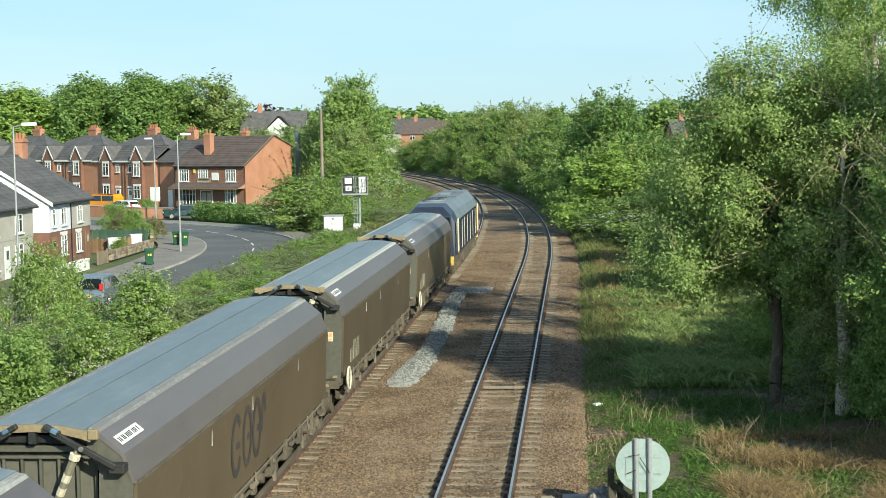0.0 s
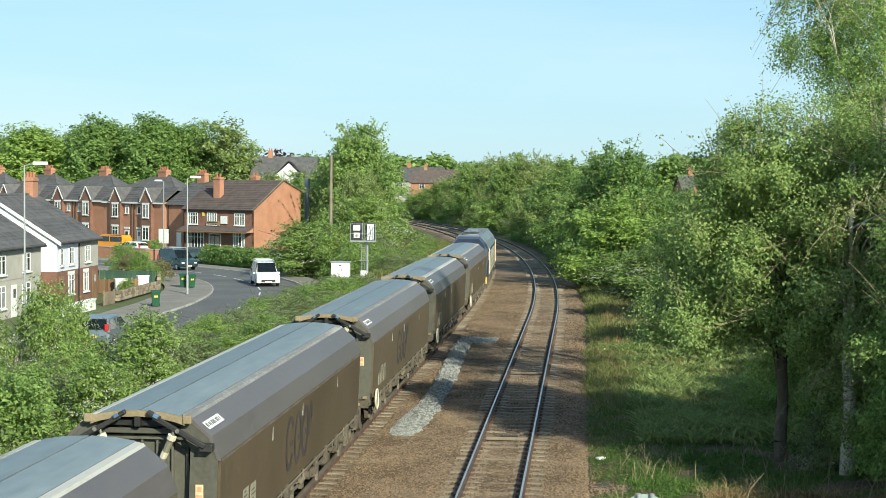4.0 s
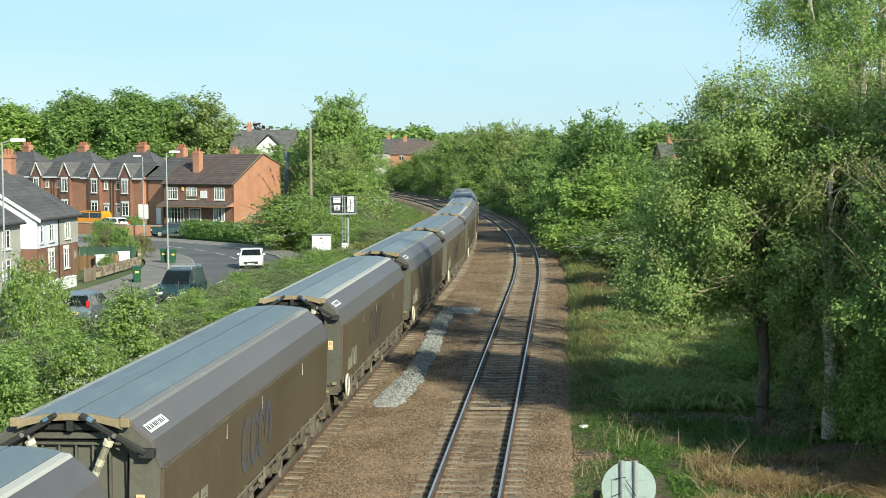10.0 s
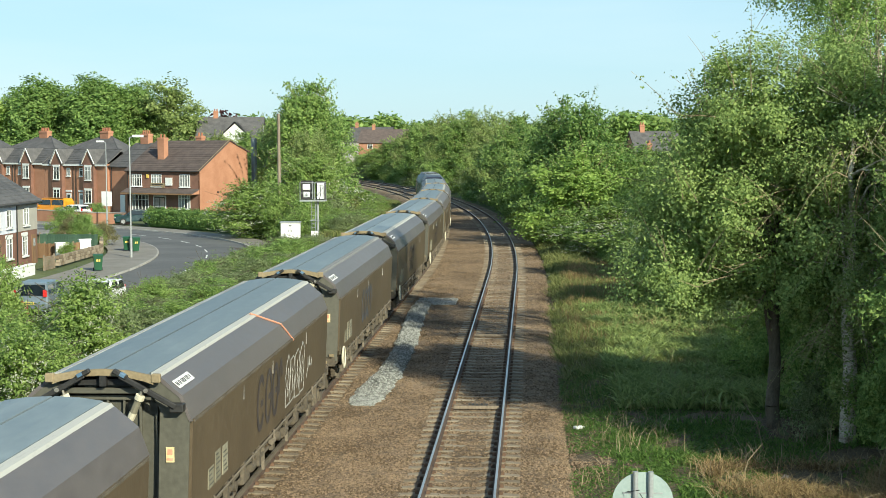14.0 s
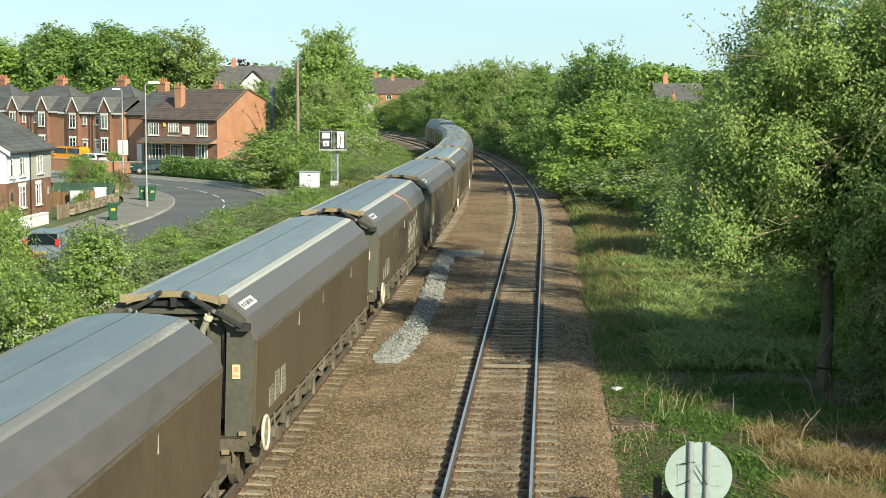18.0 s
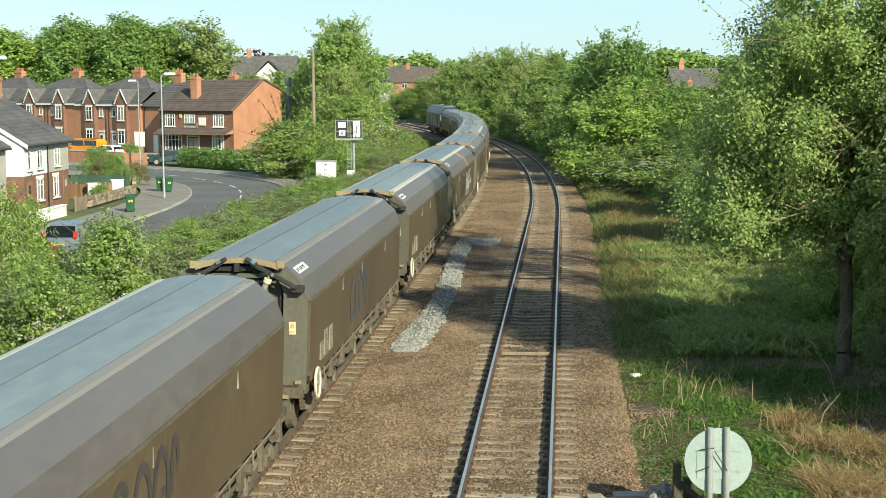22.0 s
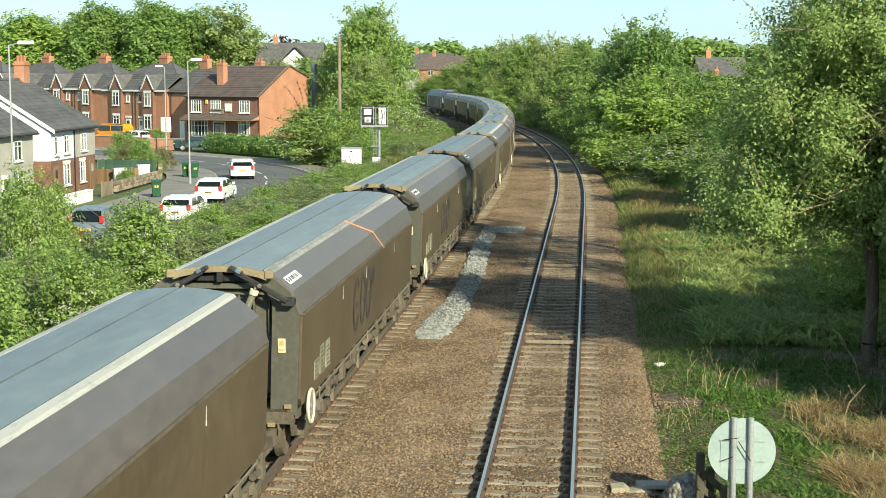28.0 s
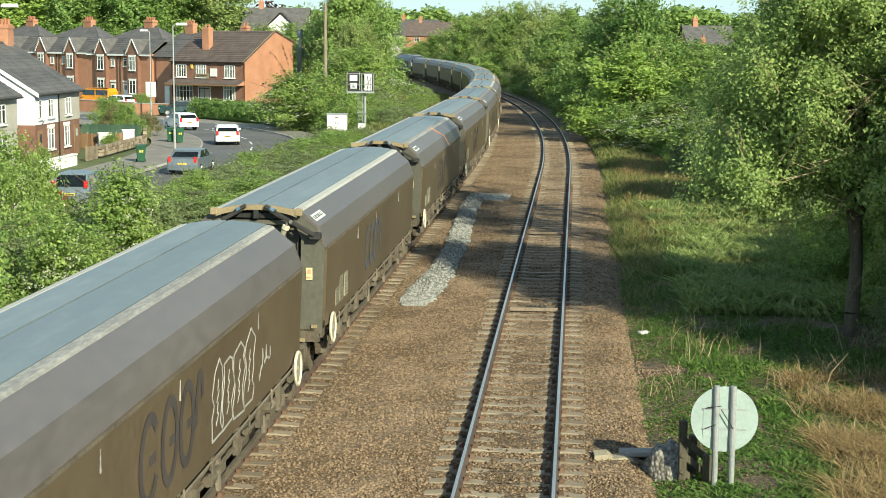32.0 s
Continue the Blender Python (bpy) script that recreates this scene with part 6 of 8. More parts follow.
for x in (-0.13, 0.13):
    part("pole", tubes(((x, 0, -0.5), (x, 0, 2.09), 0.048), sides=12), M["galv"], sign)
for z in (1.39, 1.71):
    part("cross_rail", boxes((-0.345, 0.345, 0.02, 0.035, z - 0.013, z + 0.013)), M["galv"], sign)
part("back_panel", boxes((-0.33, 0.28, 0.022, 0.03, 1.26, 1.72)), M["grey_paint"], sign)
part("cable_tie", tubes(((-0.28, -0.02, 1.74), (-0.06, -0.05, 1.78), 0.008), ((-0.06, -0.05, 1.72), (0.13, -0.05, 1.42), 0.008), ((-0.31, -0.02, 1.40), (-0.14, -0.05, 1.48), 0.008), sides=5), M["black"], sign)

# broken concrete trough lid and timber post structure below the sign
slab = thing("concrete_slab", "broken pale concrete slab lying beside the track", "slab", at=facing(0.70, 26.9, -0.34, 4))
block = bmesh.new()
prism(block, [(-0.62, 0.0), (0.16, 0.0), (0.05, 0.13), (-0.12, 0.20), (-0.30, 0.16), (-0.40, 0.24), (-0.62, 0.22)], -0.2, 0.14, along_y)
part("block", block, M["broken"], slab, "broken yellowish concrete block")
part("lid", boxes((-0.18, 0.95, 0.0, 0.28, 0.14, 0.24), bevel=0.02), M["kerb"], slab)
fence = thing("timber_posts", "weathered timber post frame beside the sign", "fence", at=facing(1.50, 25.7, -0.35, 6))
for x, y, h in ((-0.02, 0, 1.12), (0.20, 0.30, 0.80), (0.34, -0.2, 0.62)):
    part("post", boxes((x - 0.062, x + 0.062, y - 0.062, y + 0.062, -0.3, h), bevel=0.012), M["wood_dark"], fence)
for z in (0.15, 0.42, 0.68):
    bm = bmesh.new()
    box(bm, -0.28, 0.34, -0.025, 0.025, -0.055, 0.055, m=Matrix.Translation((0.14, 0.05, z)) @ Matrix.Rotation(radians(30), 4, "Z") @ Matrix.Rotation(radians(38), 4, "Y"), bevel=0.01)
    part("brace", bm, M["wood_dark"], fence)
for y, label in ((40.5, "small metal treadle fixed between the rails"), (56.1, "small metal detector fixed between the rails")):
    tr = thing("track_treadle", label, "track device", at=facing(right_line(y), y, -0.16, 0))
    part("bar", boxes((-0.62, 0.62, -0.09, 0.0, 0.0, 0.09), bevel=0.01), M["wood_grey"], tr)
    part("plate", boxes((-0.22, 0.32, 0.02, 0.22, 0.0, 0.11), bevel=0.01), M["black"], tr)
    for k in range(4):
        part("ridge", boxes((-0.18 + k * 0.12, -0.13 + k * 0.12, 0.02, 0.22, 0.11, 0.15)), M["frame"], tr)
bm = bmesh.new()
box(bm, -0.13, 0.13, -0.09, 0.09, 0, 0.07, bevel=0.02)
solid("litter", bm, M["white_paint"], "scrap of white litter at the grass edge", "litter", at=facing(1.4, 38, -0.22, 30))


# ---------------------------------------------------------------- plants
def leaf_cloud(name, blobs, clumps, per, size, mat, parent, seed, spread=0.32, droop=0.0, shell=0.45, boughs=0, bough=0.4):
    """A crown of many small leaves: clumps gathered on boughs that stand apart on uneven blobs (x, y, z, rx, ry, rz)."""
    rng = np.random.default_rng(seed)
    b = np.array(blobs, float)
    wgt = (b[:, 3] * b[:, 4] * b[:, 5]) ** (2 / 3)
    count = boughs or clumps
    pick = rng.choice(len(b), count, p=wgt / wgt.sum())
    d = rng.normal(size=(count, 3))
    d /= np.linalg.norm(d, axis=1)[:, None]
    rad = 1 - np.abs(rng.normal(size=count)) * shell
    rad = np.clip(rad, 0.1, 1.15) * (0.88 + 0.24 * rng.random(count))
    centre = b[pick, :3] + d * b[pick, 3:] * rad[:, None]
    if boughs:
        which = rng.integers(0, boughs, clumps)
        reach = bough * (0.55 + 0.9 * rng.random(boughs))[which]
        off = rng.normal(size=(clumps, 3)) * np.array([1, 1, 0.95])
        centre = centre[which] + off * reach[:, None] * 0.62
        d = d[which] * 0.9 + off * 0.45
        d[:, 2] += 0.15
        d /= np.linalg.norm(d, axis=1)[:, None] + 1e-6
    c = np.repeat(centre, per, axis=0)
    n = len(c)
    p = c + rng.normal(size=(n, 3)) * spread * np.array([1, 1, 0.75])
    p[:, 2] -= droop * rng.random(n)
    out = np.repeat(d, per, axis=0)
    return leaf_faces(name, p, out, size, mat, parent, rng)


def leaf_faces(name, p, out, size, mat, parent, rng):
    """One small folded leaf at each point, turned roughly outwards."""
    n = len(p)
    nrm = rng.normal(size=(n, 3)) * 0.8 + out * 1.1 + np.array([0, 0, 0.5])
    nrm /= np.linalg.norm(nrm, axis=1)[:, None]
    a = np.cross(nrm, rng.normal(size=(n, 3)))
    a /= np.linalg.norm(a, axis=1)[:, None]
    t = np.cross(nrm, a)
    s = size * (0.6 + 0.8 * rng.random(n))[:, None]
    v = np.stack([p - a * s, p - t * s * 0.55 + nrm * s * 0.12, p + a * s, p + t * s * 0.55 + nrm * s * 0.12], 1).reshape(-1, 3)
    me = bpy.data.meshes.new(name)
    me.vertices.add(4 * n)
    me.vertices.foreach_set("co", v.ravel())
    me.loops.add(4 * n)
    me.loops.foreach_set("vertex_index", np.arange(4 * n))
    me.polygons.add(n)
    me.polygons.foreach_set("loop_start", np.arange(n) * 4)
    me.update(calc_edges=True)
    me.materials.append(mat)
    ob = new(name, me)
    ob.parent = parent
    return ob


def sprays(blobs, count, long, per, size, leaf, parent, seed, hang=0.0, bare=0.25):
    """Thin twigs that stand out of the crown, most with a row of leaves along them; they hang where hang is above 0."""
    rng = np.random.default_rng(seed)
    b = np.array(blobs, float)
    bm = bmesh.new()
    pts, outs = [], []
    for k in range(count):
        q = b[rng.integers(len(b))]
        d = rng.normal(size=3)
        d[2] = abs(d[2]) * 0.8 + 0.1
        d /= np.linalg.norm(d)
        foot = q[:3] + d * q[3:] * 0.72
        ln = long * (0.6 + 0.8 * rng.random())
        way = d * 0.7 + np.array([0, 0, 0.75]) + rng.normal(size=3) * 0.2
        way /= np.linalg.norm(way)
        prev = foot
        leafless = rng.random() < bare
        for j in range(4):
            f = (j + 1) / 4
            nxt = foot + way * ln * f + np.array([d[0], d[1], 0]) * 0.25 * ln * f * f
            nxt[2] -= hang * ln * f * f * 1.6
            tube(bm, Vector(prev), Vector(nxt), 0.013 * (1.2 - 0.25 * j), 0.013 * (0.95 - 0.25 * j), sides=4, cap=False)
            if not leafless:
                for _ in range(per // 4):
                    w = rng.random()
                    pts.append(prev + (nxt - prev) * w + rng.normal(size=3) * 0.07)
                    outs.append(d)
            prev = nxt
    tagged(part("twigs", bm, M["twig"], parent), "thin pale twigs standing out of the crown", kind="stuff")
    if pts:
        leaf_faces("spray_leaves", np.array(pts), np.array(outs), size, L[leaf], parent, rng)


def limbs(blobs, base, top, r0, seed, forks=9, lean=(0, 0)):
    """A tapered trunk and bent limbs that reach into the blobs."""
    rng = random.Random(seed)
    bm = bmesh.new()
    p = Vector(base)
    path = []
    for k in range(7):
        q = Vector((base[0] + lean[0] * (k + 1) / 7 + rng.uniform(-0.1, 0.1), base[1] + lean[1] * (k + 1) / 7 + rng.uniform(-0.1, 0.1), base[2] + (top - base[2]) * (k + 1) / 7))
        ra, rb = r0 * (1 - k / 8), r0 * (1 - (k + 1) / 8)
        tube(bm, p, q, ra, rb, sides=9, cap=False)
        path.append((q, rb))
        p = q
    for k in range(forks):
        q, r = path[rng.randint(1, 6)]
        b = blobs[rng.randrange(len(blobs))]
        end = Vector((b[0] + rng.uniform(-0.6, 0.6) * b[3], b[1] + rng.uniform(-0.6, 0.6) * b[4], b[2] + rng.uniform(-0.2, 0.7) * b[5]))
        if end.z < q.z - 1.0:
            end.z = q.z + 0.3
        prev, rr = q, r * 0.6
        for j in range(4):
            f = (j + 1) / 4
            nxt = q.lerp(end, f) + Vector((rng.uniform(-0.15, 0.15), rng.uniform(-0.15, 0.15), 0.35 * math.sin(f * 3.1)))
            tube(bm, prev, nxt, rr, rr * 0.68, sides=6, cap=False)
            if j > 0:
                tw = nxt + Vector((rng.uniform(-1, 1), rng.uniform(-1, 1), rng.uniform(0, 0.9)))
                tube(bm, nxt, tw, rr * 0.4, 0.01, sides=5, cap=False)
            prev, rr = nxt, rr * 0.68
    return bm


def tree(label, at, blobs, trunk_top, r0, leaf, clumps, per, size, seed, bark="bark", name="tree", forks=9, category="tree", lean=(0, 0), spread=0.32, droop=0.0, flowers=0, shell=0.45, group="", boughs=0, bough=0.4):
    t = thing(name, label, category, group, at=at)
    part("trunk", limbs(blobs, (0, 0, -0.4), trunk_top, r0, seed, forks, lean), M[bark], t, smooth=True)
    leaf_cloud("crown", blobs, clumps, per, size, L[leaf], t, seed, spread, droop, shell, boughs, bough)
    if flowers:
        leaf_cloud("blossom", blobs, flowers, 9, size * 0.55, L["blossom"], t, seed + 71, spread * 0.5, 0, 0.15)
    return t


def crown_blobs(seed, w, d, z0, z1, n):
    """An uneven heap of overlapping blobs filling w x d between two heights, narrower towards its top."""
    rng = random.Random(seed)
    out = []
    for k in range(n):
        f = (k + 0.5) / n
        z = z0 + (z1 - z0) * f
        room = (1 - 0.72 * f ** 1.7)
        a = rng.uniform(0, 6.28)
        o = rng.uniform(0.15, 0.75) * room
        r = rng.uniform(0.30, 0.5) * (0.55 + 0.45 * room)
        out.append((w / 2 * o * math.cos(a), d / 2 * o * math.sin(a), z, w * r * 0.8, d * r * 0.8, (z1 - z0) * rng.uniform(0.16, 0.26)))
    return out


# a stock of bushes and middle-distance trees, each placed several times
STOCK = {}


def stock(key, make):
    if key not in STOCK:
        STOCK[key] = make
    return STOCK[key]


def place(key, x, y, z, turn=0, size=(1, 1, 1), label="", group=""):
    """Places a copy of a stock plant, or the first one itself."""
    src = STOCK[key]
    m = Matrix.Translation((x, y, z)) @ Matrix.Rotation(radians(turn), 4, "Z")
    if not src["used"]:
        ob = src["ob"]
        src["used"] = True
        ob.matrix_basis = m
    else:
        ob = copy_thing(src["ob"], m)
    ob.scale = size
    tagged(ob, label or src["ob"]["label"], group=group)
    return ob


def plant(key, x, y, wide, top, base=None, group=""):
    """Places a stock plant so that its crown is about `wide` metres across and reaches the height `top`."""
    src = STOCK[key]
    z = gh(x, y) - 0.15 if base is None else base
    k = wide / src["wide"]
    return place(key, x, y, z, rng.uniform(0, 360), (k * rng.uniform(0.94, 1.06), k * rng.uniform(0.94, 1.06), (top - z) / src["tall"]), group=group)


def add_stock(key, label, blobs, top, r0, leaf, clumps, per, size, seed, **more):
    made = tree(label, Matrix.Identity(4), blobs, top, r0, leaf, clumps, per, size, seed, **more)
    if key.startswith("wood"):
        sprays(blobs[len(blobs) // 3:], 110, 1.3, 28, size * 0.9, leaf, made, seed + 200, bare=0.1)
    crown = [o for o in made.children if o.name.startswith("crown")][0].data
    co = np.empty(len(crown.vertices) * 3)
    crown.vertices.foreach_get("co", co)
    co = co.reshape(-1, 3)
    wide = np.percentile(co[:, 0], 97) - np.percentile(co[:, 0], 3)
    STOCK[key] = {"ob": made, "used": False, "wide": float(wide), "tall": float(np.percentile(co[:, 2], 99))}


add_stock("bush_fresh", "fresh green leafy bush on rough ground", crown_blobs(1, 3.2, 3.2, 0.3, 2.4, 9), 1.5, 0.07, "fresh", 800, 17, 0.05, 1, name="bush", category="bush", spread=0.11, boughs=70, bough=0.34, shell=0.3)
add_stock("bush_mid", "dense green hawthorn bush on rough ground", crown_blobs(2, 3.4, 3.2, 0.3, 2.5, 9), 1.5, 0.07, "mid", 800, 17, 0.05, 2, name="bush", category="bush", spread=0.11, boughs=70, bough=0.34, shell=0.3)
add_stock("bush_grey", "grey-green willow bush on rough ground", crown_blobs(3, 3.4, 3.4, 0.3, 2.2, 8), 1.4, 0.06, "grey", 760, 17, 0.05, 3, name="bush", category="bush", spread=0.11, boughs=70, bough=0.34, shell=0.3)
add_stock("bush_bloom", "green hawthorn bush flecked with white blossom", crown_blobs(4, 3.2, 3.2, 0.3, 3.0, 10), 1.8, 0.08, "fresh", 820, 17, 0.05, 4, name="bush", category="bush", spread=0.11, boughs=70, bough=0.34, shell=0.3, flowers=420)
add_stock("bush_brown", "brownish young bush in sparse leaf", crown_blobs(5, 2.6, 2.6, 0.2, 2.0, 7), 1.2, 0.05, "brownish", 480, 16, 0.05, 5, name="bush", category="bush", spread=0.11, boughs=60, bough=0.3, shell=0.3)
add_stock("wood_mid", "dense green tree in the railway wood", crown_blobs(6, 8, 8, 0.8, 9.0, 16), 6.5, 0.22, "mid", 2400, 15, 0.115, 6, spread=0.2, boughs=260, bough=0.55, shell=0.26)
add_stock("wood_fresh", "light green tree in the railway wood", crown_blobs(7, 8, 8, 0.8, 9.0, 16), 6.5, 0.2, "fresh", 2400, 15, 0.115, 7, spread=0.2, boughs=260, bough=0.55, shell=0.26)
add_stock("wood_bright", "bright yellow-green tree in the railway wood", crown_blobs(8, 6.5, 6.5, 0.6, 6.5, 13), 4.5, 0.16, "bright", 1800, 15, 0.11, 8, spread=0.2, boughs=180, bough=0.5, shell=0.26)
add_stock("wood_dark", "dark green tree in the railway wood", crown_blobs(9, 8, 8, 0.6, 8.6, 16), 6, 0.22, "dark", 2400, 15, 0.115, 9, spread=0.2, boughs=260, bough=0.55, shell=0.26)
add_stock("wood_olive", "olive green tree with thin twigs", crown_blobs(10, 8, 8, 1.0, 9.4, 15), 7.5, 0.2, "olive", 1900, 14, 0.115, 10, spread=0.2, boughs=230, bough=0.55, shell=0.26)
add_stock("wood_brown", "brownish tree in young leaf", crown_blobs(11, 7, 7, 1.0, 9.0, 14), 7, 0.2, "brownish", 1700, 14, 0.115, 11, spread=0.2, boughs=230, bough=0.55, shell=0.26)
add_stock("town_tree", "tall broad green tree behind the houses", crown_blobs(12, 15, 15, 3.5, 17, 20), 12, 0.45, "town", 3200, 15, 0.23, 12, spread=0.4, boughs=360, bough=1.15, shell=0.3)
add_stock("town_tree_light", "tall light green tree behind the houses", crown_blobs(13, 14, 14, 3.5, 16, 20), 12, 0.42, "bright", 3200, 15, 0.23, 13, spread=0.4, boughs=360, bough=1.15, shell=0.3)
add_stock("town_tree_thin", "tall thinly leaved tree behind the houses", crown_blobs(14, 12, 12, 5, 17, 16), 15, 0.35, "olive", 1000, 12, 0.22, 14, spread=0.4, boughs=90, bough=0.8, shell=0.3, forks=22)
add_stock("copper", "dark copper-coloured tree behind the houses", crown_blobs(15, 8, 8, 2, 10, 12), 7, 0.3, "copper", 700, 10, 0.32, 15, spread=0.6)
add_stock("far_tree", "distant rounded green tree on the skyline", crown_blobs(16, 16, 14, 1, 12, 14), 8, 0.4, "mid", 800, 9, 0.55, 16, spread=1.0)

rng = random.Random(21)


def gh(x, y):
    return ground_height(x, y)


# bank between train and street
keys = ["bush_fresh", "bush_mid", "bush_grey", "bush_fresh", "bush_mid", "bush_bloom", "bush_grey", "bush_brown"]
y = 12.0
while y < 122:
    c = left_line(y)
    for off in ((4.2, 6.2, 8.2) if y < 46 else (4.0, 5.8, 7.4)):
        x = c - off + rng.uniform(-0.6, 0.6)
        k = keys[rng.randrange(8)] if y < 45 else ["bush_grey", "bush_mid", "bush_grey", "bush_fresh"][rng.randrange(4)]
        tall = (0.72 if off < 5 else 0.85) * rng.uniform(0.8, 1.15)
        if y > 45:
            tall *= 0.58 if y < 84 else 0.66
        if (58 < y < 80 and off > 7) or (88 < y < 108 and -16.4 < x < -11.8):
            continue
        place(k, x, y + rng.uniform(-0.6, 0.6), gh(x, y) - 0.1, rng.uniform(0, 360), (rng.uniform(0.8, 1.1), rng.uniform(0.8, 1.1), tall), group="bushes on the railway bank")
    y += 2.3
# thicker growth on the shoulder of the bank, hiding the near side of the road
y = 50.0
while y < 106:
    for off in (0.0, 1.7):
        x = -14.3 - 0.032 * (y - 50) - off + rng.uniform(-0.4, 0.4)
        top = 1.75 - 0.018 * (y - 55) - 0.75 * (off > 1) + rng.uniform(-0.25, 0.2)
        base = gh(x, y) - 0.1
        if y > 88 and x > -16.6:
            top = base + 0.75
        place(["bush_grey", "bush_mid", "bush_fresh", "bush_grey"][rng.randrange(4)], x, y + rng.uniform(-0.6, 0.6), base, rng.uniform(0, 360), (rng.uniform(0.7, 0.95), rng.uniform(0.7, 0.95), max(0.35, (top - base) / 2.6)), group="bushes on the railway bank")
    y += 2.2
# taller blossoming bushes close by
for x, y, s, tall in ((-16.2, 45.6, 0.8, 1.2), (-16.9, 44.3, 0.95, 1.42), (-16.1, 42.8, 0.8, 1.15), (-17.9, 46.5, 0.85, 1.25), (-18.3, 43.5, 0.8, 1.2), (-14.6, 41, 0.75, 0.7), (-14.0, 38.5, 0.7, 0.75), (-13.6, 55, 0.6, 0.62)):
    place("bush_bloom" if tall > 1.1 else "bush_fresh", x, y, gh(x, y) - 0.1, rng.uniform(0, 360), (s, s, tall), group="bushes on the railway bank")
# left of the line beyond the signal
for k, x, y, wide, top in (
        ("wood_mid", -25.6, 176, 8.0, 12.9), ("wood_brown", -28.0, 183, 5.0, 9.6), ("wood_mid", -27.0, 186, 8.2, 13.0), ("wood_olive", -21.6, 152, 5.0, 7.6), ("wood_fresh", -26.8, 180, 6.0, 9.8), ("wood_fresh", -20.4, 141, 4.6, 5.6),
        ("bush_bloom", -19.9, 143, 6.0, 5.6), ("bush_bloom", -25.0, 131, 5.2, 3.6), ("bush_bloom", -23.0, 134, 4.4, 3.0), ("bush_fresh", -21.0, 129, 4.6, 3.4), ("bush_mid", -19.0, 126, 4.0, 2.4), ("bush_fresh", -17.6, 121, 3.6, 1.7),
        ("wood_mid", -28.6, 194, 6.6, 9.6), ("wood_olive", -31.5, 196, 7.4, 9.0), ("wood_fresh", -34.0, 206, 8.0, 9.0), ("wood_olive", -21.9, 150, 4.4, 7.6), ("wood_bright", -22.5, 146, 4.0, 4.4),
        ("bush_mid", -18.4, 133, 3.6, 2.0), ("bush_grey", -18.6, 138, 3.8, 2.2), ("bush_fresh", -20.2, 149, 4.0, 2.6), ("bush_mid", -21.4, 157, 4.2, 2.8), ("bush_grey", -22.6, 166, 4.4, 2.6), ("bush_fresh", -24.4, 178, 4.8, 2.8), ("bush_mid", -27.0, 190, 5.0, 2.8),
        ("bush_mid", -31.5, 205, 5.0, 3.0), ("bush_fresh", -37.0, 220, 5.0, 3.0), ("wood_mid", -42.0, 226, 8.0, 8.0), ("wood_olive", -50.0, 240, 8.0, 8.0)):
    plant(k, x, y, wide, top, group="trees left of the curve")
for k in range(26):
    y = 108 + k * 3.0
    x = left_line(y) - 5.2 - 1.6 * rng.random()
    sz = rng.uniform(0.55, 0.8)
    place(["bush_grey", "bush_mid", "bush_fresh"][k % 3], x, y, gh(x, y) - 0.1, rng.uniform(0, 360), (sz, sz, sz * 0.55), group="bushes on the railway bank")
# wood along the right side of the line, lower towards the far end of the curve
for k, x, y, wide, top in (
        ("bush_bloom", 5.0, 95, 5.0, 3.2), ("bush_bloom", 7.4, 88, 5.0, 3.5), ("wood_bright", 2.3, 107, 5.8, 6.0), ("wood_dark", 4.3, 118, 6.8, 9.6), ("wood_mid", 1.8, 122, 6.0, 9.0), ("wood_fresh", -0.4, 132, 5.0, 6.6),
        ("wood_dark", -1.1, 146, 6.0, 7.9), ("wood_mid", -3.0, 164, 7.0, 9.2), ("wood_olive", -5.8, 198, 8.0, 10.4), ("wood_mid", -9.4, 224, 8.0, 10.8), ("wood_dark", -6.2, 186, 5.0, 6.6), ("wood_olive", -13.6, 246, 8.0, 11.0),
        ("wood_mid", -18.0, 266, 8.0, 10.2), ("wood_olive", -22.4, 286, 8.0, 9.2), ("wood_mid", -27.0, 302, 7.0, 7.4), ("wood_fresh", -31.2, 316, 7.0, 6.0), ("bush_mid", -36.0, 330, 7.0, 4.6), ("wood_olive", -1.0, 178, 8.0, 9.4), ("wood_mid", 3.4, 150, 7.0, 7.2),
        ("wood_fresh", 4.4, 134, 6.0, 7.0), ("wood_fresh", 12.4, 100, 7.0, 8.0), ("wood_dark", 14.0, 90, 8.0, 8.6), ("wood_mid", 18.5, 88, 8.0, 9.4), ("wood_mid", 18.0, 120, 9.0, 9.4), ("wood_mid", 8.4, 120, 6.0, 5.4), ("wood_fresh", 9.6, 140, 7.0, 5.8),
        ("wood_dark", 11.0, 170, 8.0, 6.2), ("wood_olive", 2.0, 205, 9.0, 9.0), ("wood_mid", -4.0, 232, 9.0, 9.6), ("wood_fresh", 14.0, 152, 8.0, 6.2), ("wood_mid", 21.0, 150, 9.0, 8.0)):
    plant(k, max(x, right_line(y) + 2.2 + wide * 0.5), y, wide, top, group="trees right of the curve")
y = 103.0
while y < 330:
    wide = rng.uniform(3.6, 4.8)
    x = right_line(y) + 2.7 + wide * 0.5 + rng.uniform(0, 0.8) + 0.003 * (y - 100)
    plant(["bush_mid", "bush_fresh", "bush_mid", "bush_grey"][rng.randrange(4)], x, y, wide, rng.uniform(2.4, 3.8), group="trees right of the curve")
    y += 5.5 + 0.012 * (y - 100)
